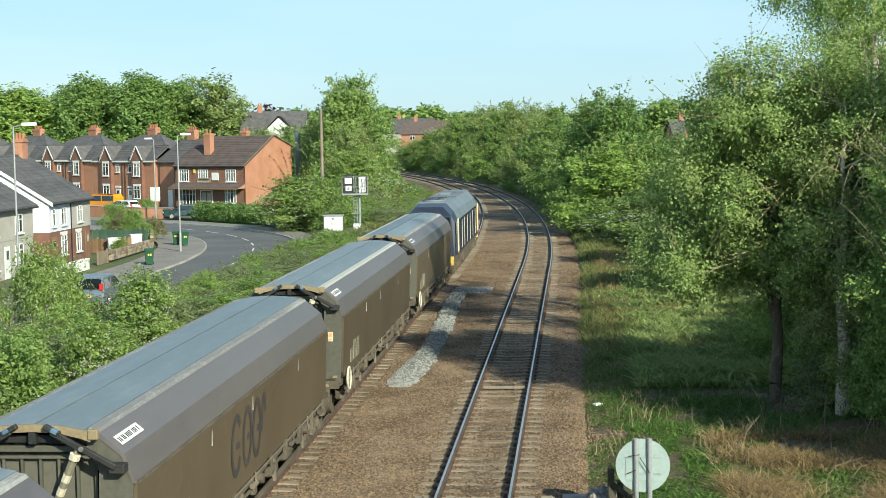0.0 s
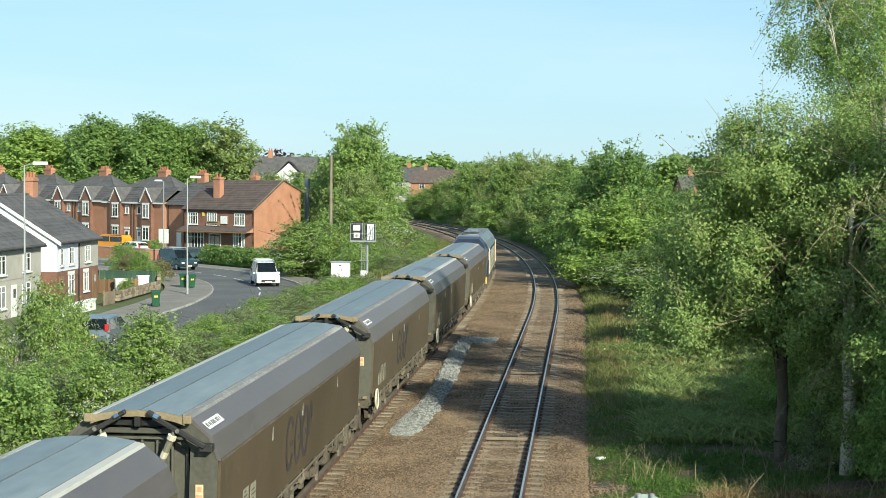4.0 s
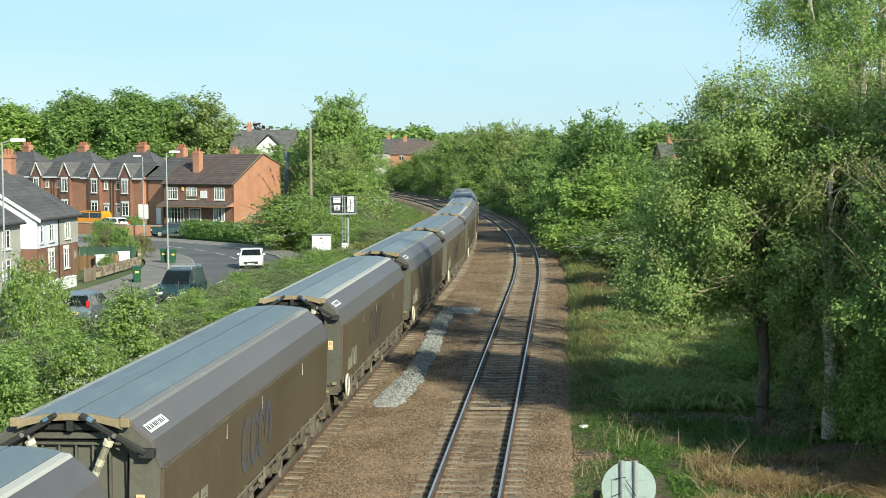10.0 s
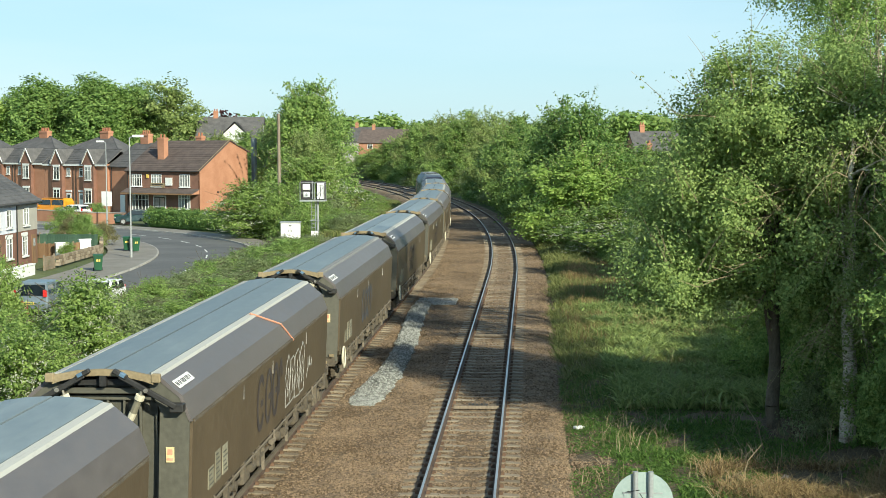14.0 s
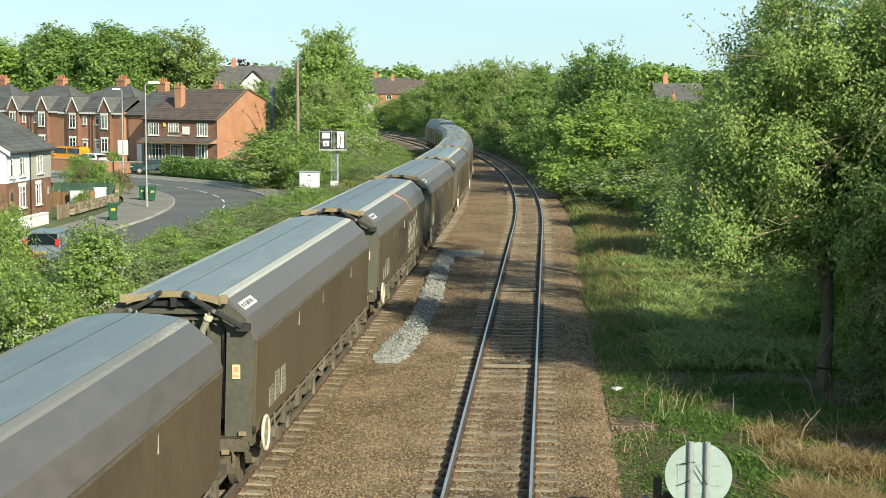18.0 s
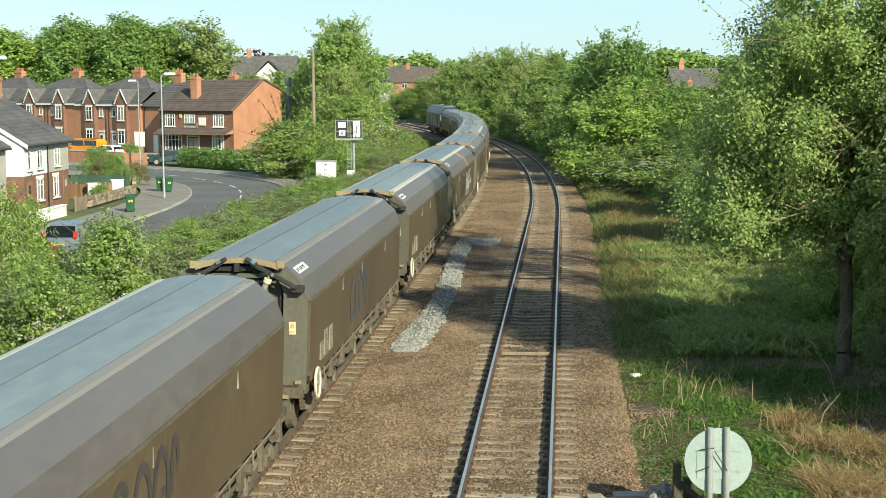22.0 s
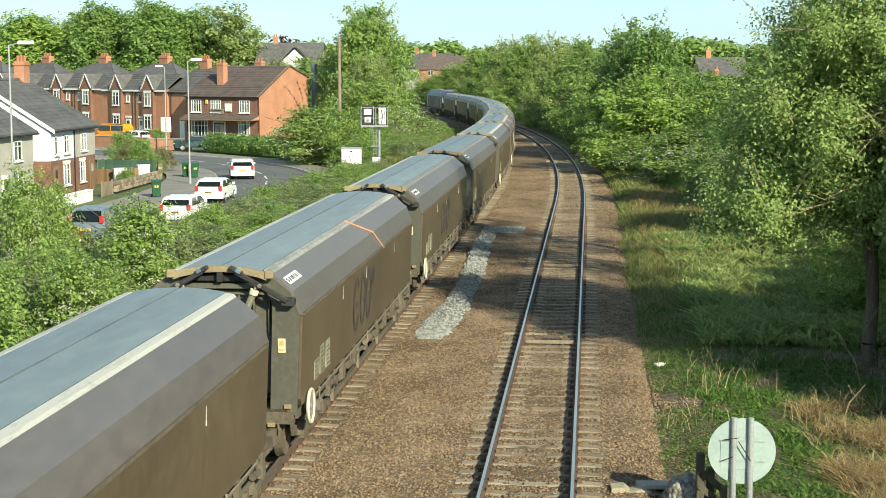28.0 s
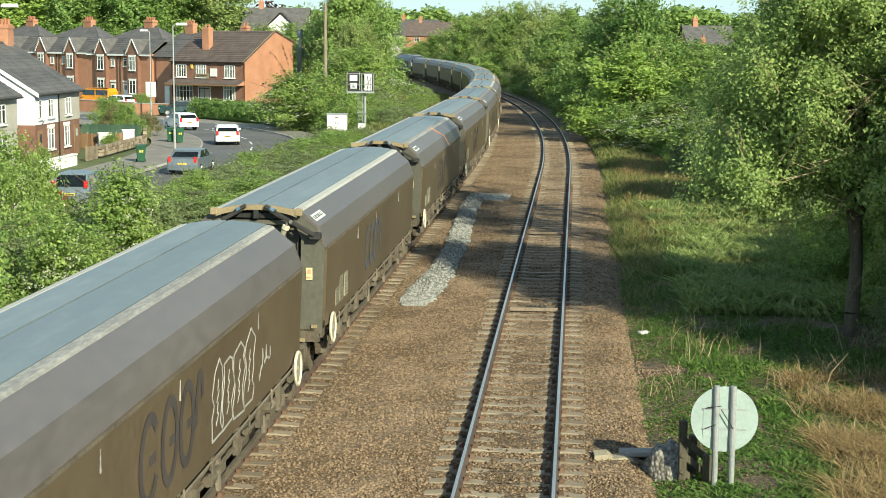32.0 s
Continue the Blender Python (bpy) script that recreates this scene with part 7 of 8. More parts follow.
# trees behind the houses and on the skyline
for k, x, y, wide, top in (
        ("town_tree_light", -100, 272, 16, 16.0), ("town_tree", -87, 268, 15, 17.4), ("town_tree", -76.5, 264, 15, 17.4), ("town_tree", -93, 280, 15, 16.0), ("town_tree", -70, 272, 13, 16.8), ("town_tree_thin", -63.5, 268, 12, 17.6), ("town_tree", -81, 284, 16, 17.6),
        ("town_tree", -118, 300, 15, 15), ("town_tree", -128, 310, 15, 15), ("town_tree_light", -108, 330, 15, 15), ("copper", -65, 322, 9, 12.6), ("far_tree", -62, 345, 14, 12.4), ("far_tree", -53, 335, 12, 10.8), ("town_tree", -140, 290, 15, 15), ("town_tree_light", -150, 270, 15, 15),
        ("far_tree", -58, 470, 18, 14.6), ("far_tree", -46, 478, 16, 15.2), ("far_tree", -36, 488, 16, 13.0), ("far_tree", -20, 478, 18, 12.8), ("far_tree", -4, 488, 18, 12.8), ("far_tree", 12, 480, 18, 12.6), ("far_tree", 24, 386, 14, 14.0), ("far_tree", 33, 392, 14, 13.4),
        ("far_tree", 40, 360, 14, 12), ("far_tree", 52, 340, 16, 12), ("far_tree", -80, 480, 18, 14), ("far_tree", 66, 340, 16, 12), ("far_tree", -100, 440, 18, 14)):
    plant(k, x, y, wide, top, group="trees on the skyline")

# near trees on the right: birches and sallows with long bare twigs
near = [
    ("broad leafy sallow with drooping bare twigs beside the track", 6.3, 37.6, [(-1.42, 0.0, 5.44, 2.05, 2.31, 1.78), (0.71, 0.45, 6.69, 2.31, 2.31, 1.96), (-0.53, -0.53, 7.93, 1.69, 1.78, 1.69), (2.31, 0.0, 4.91, 2.14, 2.31, 1.96), (-2.31, 0.18, 3.84, 1.69, 1.96, 1.25), (0.18, 0.0, 3.84, 2.14, 2.31, 1.42), (-1.69, 0.0, 7.4, 1.07, 1.16, 1.25), (1.42, 0.36, 8.47, 1.25, 1.33, 1.33)], 7.0, 0.2, "near", 4600, 19, 0.05, 31, "bark"),
    ("leafy sallow with an uneven crown", 8.8, 36.4, [(-1.33, 0.0, 4.91, 1.96, 2.14, 1.96), (0.71, 0.45, 6.15, 2.14, 2.14, 1.96), (-0.27, -0.53, 7.76, 1.6, 1.6, 1.6), (1.96, 0.0, 4.55, 1.96, 2.14, 1.96), (0.0, 0.0, 3.13, 1.78, 1.78, 1.07)], 6.5, 0.2, "near", 3400, 19, 0.05, 32, "bark"),
    ("tall birch with pale trunk and hanging twigs", 9.6, 42, [(0, 0, 9.0, 1.9, 2.0, 2.4), (-0.8, 0, 11.5, 1.9, 1.9, 2.4), (0.9, 0.3, 13.5, 2.0, 2.0, 2.4), (-0.2, 0, 15.6, 1.6, 1.6, 1.9), (-1.9, 0.4, 12.8, 1.3, 1.3, 2.0), (2.0, 0, 11.2, 1.4, 1.4, 2.2)], 15.5, 0.19, "mid", 2200, 19, 0.046, 33, "birch"),
    ("second tall birch with hanging twigs", 11.2, 47, [(0, 0, 10.2, 1.5, 1.6, 2.2), (-3.6, -4, 11.8, 1.2, 1.2, 1.6), (-2.8, -4, 10.6, 1.0, 1.0, 1.3), (-0.7, 0, 12.6, 1.6, 1.6, 2.2), (0.7, 0.3, 14.4, 1.6, 1.6, 2.2), (-1.2, 0, 14.0, 1.2, 1.2, 1.8)], 15, 0.16, "mid", 1500, 19, 0.046, 34, "birch"),
    ("ivy-covered leaning trunk with dark leaves at the wood's edge", 7.6, 35.2, [(0, 0, 2.2, 0.75, 0.75, 1.9), (0.3, 0.2, 4.4, 1.2, 1.2, 1.8), (0.9, 0, 6.2, 1.9, 1.9, 1.8), (1.9, 0, 3.4, 1.6, 1.6, 2.6)], 7.5, 0.22, "olive", 1900, 19, 0.046, 35, "birch"),
    ("dark leafy tree at the wood's edge", 10.5, 33, [(0, 0, 3.2, 2.4, 2.4, 2.6), (0.5, 0, 6.4, 2.6, 2.6, 2.6), (1.0, 0, 9.2, 2.4, 2.4, 2.2), (-1.2, 0, 5.0, 1.4, 1.4, 1.6)], 8, 0.22, "mid", 3200, 19, 0.046, 36, "bark"),
    ("white-flowering hawthorn hanging over the grass", 7.4, 66, [(0, 0, 2.6, 2.0, 2.2, 1.6), (1.8, 0.5, 3.4, 2.2, 2.2, 1.8), (-1.4, 0, 2.6, 1.6, 1.6, 1.3)], 4, 0.16, "olive", 2300, 18, 0.055, 37, "bark"),
    # added out of view to throw shade on the verge
    ("unseen dense leafy tree added to shade the verge", 11.6, 27.5, [(0, 0, 2.0, 2.2, 2.6, 1.6), (0.4, 0, 4.0, 2.6, 2.6, 1.8), (0.8, 0, 5.6, 2.2, 2.2, 1.6), (-1.0, 1.0, 3.2, 1.6, 1.8, 1.5)], 5.5, 0.2, "mid", 2200, 14, 0.07, 42, "bark"),
    # unseen low crown, added only to keep sun off the ground beyond
    ("unseen dense bush tree added to shade the cut patch's far corner", 10.7, 27.0, [(-0.2, 0, 1.4, 2.0, 2.0, 1.2), (0.2, 0.2, 2.6, 1.9, 2.0, 1.2)], 3.0, 0.16, "mid", 1800, 15, 0.07, 48, "bark"),
    # another added sun blocker, wholly outside the view
    ("unseen dense leafy tree added to shade the wood's edge", 13.6, 32.5, [(0, 0, 2.4, 2.8, 2.8, 2.0), (0, 0, 4.4, 2.8, 2.8, 1.8)], 5, 0.2, "dark", 2200, 14, 0.08, 43, "bark"),
    ("overhanging leafy tree shading the ground at the wood's edge", 9.6, 31.0, [(-0.3, 0, 3.8, 2.2, 2.6, 1.5), (0.4, 0.5, 5.6, 2.4, 2.6, 1.7), (-0.5, 2.0, 2.6, 1.3, 1.6, 1.0), (0.8, -1.0, 2.4, 1.6, 1.6, 1.2)], 5.5, 0.18, "mid", 2600, 17, 0.05, 45, "bark"),
    ("shady undergrowth tree at the wood's edge", 9.0, 37.5, [(0, 0, 1.6, 1.7, 2.0, 1.4), (0.6, 0.5, 3.2, 1.9, 2.0, 1.5), (1.4, 0, 4.4, 1.8, 1.8, 1.3)], 4.6, 0.16, "dark", 2000, 16, 0.055, 44, "bark"),
    ("leafy tree deeper in the wood", 15.5, 55, [(0, 0, 5, 3, 3, 3), (0, 0, 9, 3, 3, 3), (-1.5, 0, 3, 2.4, 2.4, 1.8)], 9, 0.25, "mid", 1500, 12, 0.11, 38, "bark"),
    ("leafy tree deeper in the wood", 15.5, 68, [(0, 0, 5, 3.2, 3, 3), (0, 0, 9, 3, 3, 2.6), (-2, 0, 3.4, 2.4, 2.4, 2.0)], 9, 0.25, "dark", 1500, 12, 0.12, 39, "bark"),
    ("light green tree in the wood's edge", 8.6, 76, [(0, 0, 3, 2.6, 2.6, 2.0), (0.6, 0, 4.6, 2.4, 2.4, 1.8), (-1.4, 0, 2.4, 1.8, 1.8, 1.6)], 5, 0.2, "fresh", 1300, 12, 0.11, 40, "bark"),
]
for label, x, y, blobs, top, r0, leaf, clumps, per, size, seed, bark in near:
    if size < 0.06:
        size, per = size * 0.84, int(per * 1.3)
    one = tree(label, facing(x, y, gh(x, y) - 0.1, 0), blobs, top, r0, leaf, clumps, per, size, seed, bark, forks=22, shell=0.22, spread=0.13, droop=0.3 if bark == "birch" else 0.05,
               flowers=700 if "white" in label else 0, group="trees at the wood's edge", boughs=int(len(blobs) * (26 if size < 0.09 else 16)), bough=0.42 if size < 0.09 else 0.6)
    if bark != "birch" and 20 < y < 70:
        leaf_cloud("inner_leaves", [(a, b, c, p * 0.72, q * 0.72, r * 0.72) for a, b, c, p, q, r in blobs], 420 * len(blobs), 12, 0.058, L[leaf], one, seed + 500, 0.3, 0, 0.5)
    if 25 < y < 50:
        sprays(blobs, 150, 1.15, 34, size, leaf, one, seed + 300, hang=0.9 if bark == "birch" else 0.0)
for k, x, y, s in (("bush_mid", 8.0, 39.5, 1.0), ("bush_mid", 8.3, 34.0, 0.8), ("bush_mid", 8.9, 32.4, 0.9), ("bush_mid", 8.0, 36.4, 0.75), ("bush_mid", 9.6, 37.0, 1.1), ("bush_fresh", 8.9, 34.2, 0.75), ("bush_mid", 10.6, 34.6, 1.1), ("bush_fresh", 9.3, 31.6, 0.6), ("bush_mid", 10.9, 31.0, 1.0), ("bush_mid", 7.6, 44.2, 0.9), ("bush_mid", 9.5, 45.0, 1.1), ("bush_mid", 11.5, 41, 1.2),
                   ("bush_mid", 12.0, 45.5, 1.2), ("bush_mid", 8.4, 49.0, 1.0), ("bush_mid", 10.6, 50.0, 1.2), ("bush_mid", 12.6, 37.4, 1.2), ("bush_mid", 11.0, 28.6, 0.9), ("bush_mid", 12.8, 50, 1.3), ("bush_grey", 7.2, 36.8, 0.55), ("bush_fresh", 7.0, 47.0, 0.7)):
    place(k, x, y, gh(x, y) - 0.15, rng.uniform(0, 360), (s, s, s * 1.15), "shaded leafy undergrowth below the near trees", "undergrowth of the wood")
# long bare boughs reaching out over the grass
bare = thing("bare_branch", "long bare grey branches reaching out of the sallow", "branch", at=facing(6.3, 37.4, 0.7, 0))
for x0, z0, x1, z1, r in ((0.6, 3.2, -2.2, 2.95, 0.035), (0.8, 3.6, -1.5, 3.3, 0.03), (0.2, 3.0, -1.2, 1.9, 0.025), (1.6, 5.2, -1.2, 4.9, 0.035), (1.2, 5.6, -0.9, 4.2, 0.03), (2.4, 4.4, 0.2, 3.4, 0.03), (2.0, 3.4, 0.6, 1.2, 0.022), (-0.4, 6.4, -2.6, 7.0, 0.022)):
    bm = bmesh.new()
    prev = Vector((x0, 0.3, z0))
    for k in range(5):
        f = (k + 1) / 5
        nxt = Vector((x0 + (x1 - x0) * f, 0.3 - 2.3 * f + 0.15 * math.sin(k * 2.1), z0 + (z1 - z0) * f + 0.22 * math.sin(f * 3.1)))
        tube(bm, prev, nxt, r * (1.1 - 0.18 * k), r * (0.92 - 0.18 * k), sides=6, cap=False)
        if k > 0:
            tube(bm, nxt, nxt + Vector((-0.45, -0.2, 0.18 - 0.25 * (k % 2))), r * 0.4, 0.005, sides=4, cap=False)
        prev = nxt
    part("bough", bm, M["twig"], bare)

# shrubs, hedge and garden plants
hedge = thing("clipped_hedge", "long clipped dark green hedge in front of the brick house", "hedge", at=Matrix.Identity(4))
p0, p1 = Vector((-37.9, 149.4)), Vector((-23.1, 134.9))
hb = [(p0.x + (p1.x - p0.x) * k / 14 + 0.5, p0.y + (p1.y - p0.y) * k / 14 + 0.4, -0.2, 0.95, 0.95, 0.95) for k in range(15)]
leaf_cloud("hedge_leaves", hb, 2600, 9, 0.09, L["dark"], hedge, 51, 0.12, 0, 0.1)
u = (p1 - p0).normalized()
bm = bmesh.new()
box(bm, 0, (p1 - p0).length, -0.5, 0.5, 0, 1.75, m=Matrix.Translation((p0.x + 0.5, p0.y + 0.4, STREET)) @ Matrix.Rotation(math.atan2(u.y, u.x), 4, "Z"), bevel=0.15)
part("inner_mass", bm, L["dark"], hedge)
for k, x, y, s in (("bush_mid", -36.5, 122, 1.0), ("bush_brown", -34.4, 120.5, 0.9), ("bush_fresh", -34.5, 117.5, 0.7), ("bush_mid", -33.6, 114.5, 0.65), ("bush_brown", -38.5, 126, 1.0), ("bush_mid", -40, 129, 1.1), ("bush_fresh", -33, 106.5, 0.45), ("bush_mid", -46, 160, 0.75), ("bush_fresh", -33.3, 93.5, 0.4)):
    place(k, x + EAST, y, STREET + 0.05, rng.uniform(0, 360), (s, s, s), group="garden shrubs")


# ---------------------------------------------------------------- vehicles
def car(label, paint, kind="hatch", at=None, group="", plate="yellow"):
    """A road vehicle pointing along +Y, wheels on z = 0."""
    c = thing("van" if "van" in kind else "car", label, "van" if "van" in kind else "car", group, at=at)
    if kind == "van":
        ln, wd, ht = 4.9, 1.86, 1.95
        body = [(-ln / 2, 0.35), (ln / 2 - 0.1, 0.32), (ln / 2, 0.62), (ln / 2 - 0.12, 0.98), (ln / 2 - 0.95, 1.16), (ln / 2 - 1.75, 1.88), (ln / 2 - 2.2, ht), (-ln / 2 + 0.12, ht), (-ln / 2 - 0.02, 1.0)]
        glass = [(ln / 2 - 1.0, 1.17), (ln / 2 - 1.78, 1.86), (ln / 2 - 2.0, 1.86), (ln / 2 - 2.0, 1.15)]
    elif kind == "camper_van":
        ln, wd, ht = 4.6, 1.8, 2.0
        body = [(-ln / 2, 0.35), (ln / 2 - 0.05, 0.35), (ln / 2, 0.7), (ln / 2 - 0.1, 1.2), (ln / 2 - 0.5, 1.85), (ln / 2 - 0.8, ht), (-ln / 2 + 0.25, ht), (-ln / 2, 1.6)]
        glass = [(ln / 2 - 0.2, 1.25), (ln / 2 - 0.5, 1.8), (-ln / 2 + 0.2, 1.8), (-ln / 2 + 0.1, 1.25)]
    elif kind == "estate":
        ln, wd, ht = 4.6, 1.8, 1.62
        body = [(-ln / 2, 0.3), (ln / 2 - 0.1, 0.3), (ln / 2, 0.6), (ln / 2 - 0.15, 0.86), (ln / 2 - 1.2, 1.0), (ln / 2 - 1.95, 1.5), (ln / 2 - 2.3, ht), (-ln / 2 + 0.45, ht - 0.02), (-ln / 2 + 0.08, 1.0), (-ln / 2 - 0.02, 0.65)]
        glass = [(ln / 2 - 1.3, 1.02), (ln / 2 - 1.98, 1.48), (-ln / 2 + 0.5, 1.48), (-ln / 2 + 0.3, 1.02)]
    elif kind == "saloon":
        ln, wd, ht = 4.6, 1.8, 1.45
        body = [(-ln / 2, 0.3), (ln / 2 - 0.1, 0.3), (ln / 2, 0.58), (ln / 2 - 0.12, 0.78), (ln / 2 - 1.3, 0.95), (ln / 2 - 1.95, 1.38), (ln / 2 - 2.5, ht), (-ln / 2 + 1.3, ht - 0.05), (-ln / 2 + 0.62, 1.02), (-ln / 2, 0.98), (-ln / 2 - 0.03, 0.6)]
        glass = [(ln / 2 - 1.35, 0.97), (ln / 2 - 1.98, 1.37), (-ln / 2 + 1.3, 1.37), (-ln / 2 + 0.75, 1.0)]
    else:
        ln, wd, ht = 4.05, 1.75, 1.47
        body = [(-ln / 2, 0.3), (ln / 2 - 0.1, 0.3), (ln / 2, 0.58), (ln / 2 - 0.15, 0.82), (ln / 2 - 1.0, 0.98), (ln / 2 - 1.75, 1.4), (ln / 2 - 2.2, ht), (-ln / 2 + 0.5, ht - 0.06), (-ln / 2 + 0.12, 1.0), (-ln / 2 - 0.02, 0.6)]
        glass = [(ln / 2 - 1.05, 1.0), (ln / 2 - 1.78, 1.38), (-ln / 2 + 0.52, 1.36), (-ln / 2 + 0.32, 1.0)]
    bm = bmesh.new()
    rows = ((-1.0, 0.0), (-0.88, 0.03), (0.88, 0.03), (1.0, 0.0))
    # body: outline lofted across, narrower above the waist
    rings = []
    for f, up in ((-1.0, 0), (-0.9, 1), (0.9, 1), (1.0, 0)):
        ring = []
        for yy, zz in body:
            nar = 1.0 - 0.16 * max(0.0, (zz - 0.95) / 0.6)
            shrink = 1.0 if up else 0.97
            ring.append(bm.verts.new((f * wd / 2 * nar, yy * shrink, 0.28 + (zz - 0.28) * (1.0 if up else 0.97))))
        rings.append(ring)
    n = len(body)
    for a, b in zip(rings, rings[1:]):
        for k in range(n):
            bm.faces.new((a[k], a[(k + 1) % n], b[(k + 1) % n], b[k]))
    bm.faces.new(rings[0])
    bm.faces.new(rings[-1][::-1])
    bmesh.ops.recalc_face_normals(bm, faces=bm.faces)
    part("body", bm, paint, c)
    for s in (-1, 1):
        bm = bmesh.new()
        prism(bm, glass, 0, 0.02, lambda u, v, a: (s * (wd / 2 * (1.0 - 0.16 * max(0.0, (v - 0.95) / 0.6)) * 1.0 - 0.012 + a), u, v))
        part("side_window", bm, M["car_glass"], c)
        if kind != "van":
            mid = (glass[1][0] + glass[2][0]) / 2
            part("door_pillar", boxes((s * wd / 2 * 0.93 - 0.02, s * wd / 2 * 0.93 + 0.02, mid - 0.05, mid + 0.05, 1.0, body[6][1] - 0.05)), paint, c)
        for yy in (-ln / 2 + 0.82, ln / 2 - 0.86):
            wheel = part("wheel", tubes(((s * (wd / 2 - 0.2), 0, 0), (s * (wd / 2 + 0.01), 0, 0), 0.31), sides=20), M["rubber"], c)
            wheel.matrix_basis = Matrix.Translation((0, yy, 0.31))
            bm = tubes(((s * (wd / 2 + 0.01), 0, 0), (s * (wd / 2 + 0.018), 0, 0), 0.2), sides=14)
            for k in range(5):
                a = k * 2 * math.pi / 5
                tube(bm, (s * (wd / 2 + 0.02), 0, 0), (s * (wd / 2 + 0.02), 0.19 * math.cos(a), 0.19 * math.sin(a)), 0.03, sides=5)
            part("rim", bm, M["alloy"], wheel)
        part("mirror", boxes((s * (wd / 2 + 0.08) - 0.09, s * (wd / 2 + 0.08) + 0.09, glass[0][0] - 0.38, glass[0][0] - 0.24, 1.0, 1.14), bevel=0.02), paint, c)
        part("headlamp", boxes((s * wd * 0.36 - 0.16, s * wd * 0.36 + 0.16, ln / 2 - 0.16, ln / 2 - 0.01, 0.62, 0.78), bevel=0.02), M["lamp_clear"], c)
        z = 1.15 if kind in ("estate", "van") else 0.92
        part("tail_lamp", boxes((s * wd * 0.42 - 0.09, s * wd * 0.42 + 0.09, -ln / 2 - 0.025, -ln / 2 + 0.14, z - 0.18, z + 0.16), bevel=0.02), M["lamp_red"], c)
    # windscreen and rear window laid on the sloping faces
    (ya, za), (yb, zb) = glass[0], glass[1]
    for ya, za, yb, zb, low in ((glass[0][0] + 0.06, glass[0][1], glass[1][0] + 0.05, glass[1][1], 0), (glass[3][0], glass[3][1], glass[2][0], glass[2][1], 1)):
        if low:
            if kind == "van":
                ya, za, yb, zb = -ln / 2 - 0.03, 1.15, -ln / 2 + 0.06, 1.75
            else:
                ya, yb = body[-2][0] - 0.02, body[-3][0] - 0.035
                za, zb = body[-2][1] + 0.04, body[-3][1] - 0.08
                if kind == "saloon":
                    ya, za, yb, zb = body[8][0], body[8][1] + 0.02, body[7][0], body[7][1] - 0.03
        bm = bmesh.new()
        wa, wb = wd / 2 * 0.84, wd / 2 * 0.74
        out = 0.015 if not low else -0.015
        vs = [bm.verts.new(q) for q in ((-wa, ya + out, za), (wa, ya + out, za), (wb, yb + out, zb + 0.012), (-wb, yb + out, zb + 0.012))]
        bm.faces.new(vs)
        bmesh.ops.solidify(bm, geom=bm.faces[:], thickness=0.02)
        part("rear_window" if low else "windscreen", bm, M["car_glass"], c)
    part("front_grille", boxes((-wd * 0.3, wd * 0.3, ln / 2 - 0.06, ln / 2 + 0.005, 0.42, 0.6)), M["black"], c)
    pr = part("rear_plate", boxes((-0.26, 0.26, -ln / 2 - 0.045, -ln / 2 - 0.02, 0.62, 0.73)), M["yellow"], c)
    part("bars", boxes((-0.2, 0.2, -ln / 2 - 0.05, -ln / 2 - 0.045, 0.655, 0.695)), M["black"], pr)
    pf = part("front_plate", boxes((-0.26, 0.26, ln / 2 + 0.0, ln / 2 + 0.025, 0.36, 0.47)), M["white_paint"], c)
    part("bars", boxes((-0.2, 0.2, ln / 2 + 0.025, ln / 2 + 0.03, 0.395, 0.435)), M["black"], pf)
    if kind == "van":
        part("roof_rack", tubes(*[((-0.7, -1.7 + k * 1.1, ht + 0.12), (0.7, -1.7 + k * 1.1, ht + 0.12), 0.03) for k in range(3)], ((-0.7, -1.8, ht + 0.12), (-0.7, 0.6, ht + 0.12), 0.025), ((0.7, -1.8, ht + 0.12), (0.7, 0.6, ht + 0.12), 0.025), *[((s * 0.7, yy, ht - 0.05), (s * 0.7, yy, ht + 0.12), 0.025) for s in (-1, 1) for yy in (-1.7, 0.5)], sides=6), M["galv"], c)
    return c


ROADZ = STREET + 0.02


def parked(label, paint, kind, x, y, turn, z=ROADZ):
    return car(label, paint, kind, at=facing(x, y, z, turn), group="parked vehicles")


parked("blue-silver estate car parked at the kerb", M["car_silver"], "estate", -23.9, 72.7, 2)
parked("red hatchback parked behind the estate car", M["car_red"], "hatch", -24.1, 66.6, 0)
parked("white hatchback with yellow plate parked at the kerb", M["car_white"], "hatch", -24.3, 57.5, 0)
parked("orange camper van parked before the terrace", M["car_orange"], "camper_van", -54.3, 171.5, 58, STREET + 0.1)
parked("white car parked before the terrace", M["car_white"], "hatch", -50.6, 166.0, 62, STREET + 0.1)
parked("dark car parked in front of the brick house", M["car_dark"], "hatch", -40.3, 152.8, 108, STREET + 0.1)


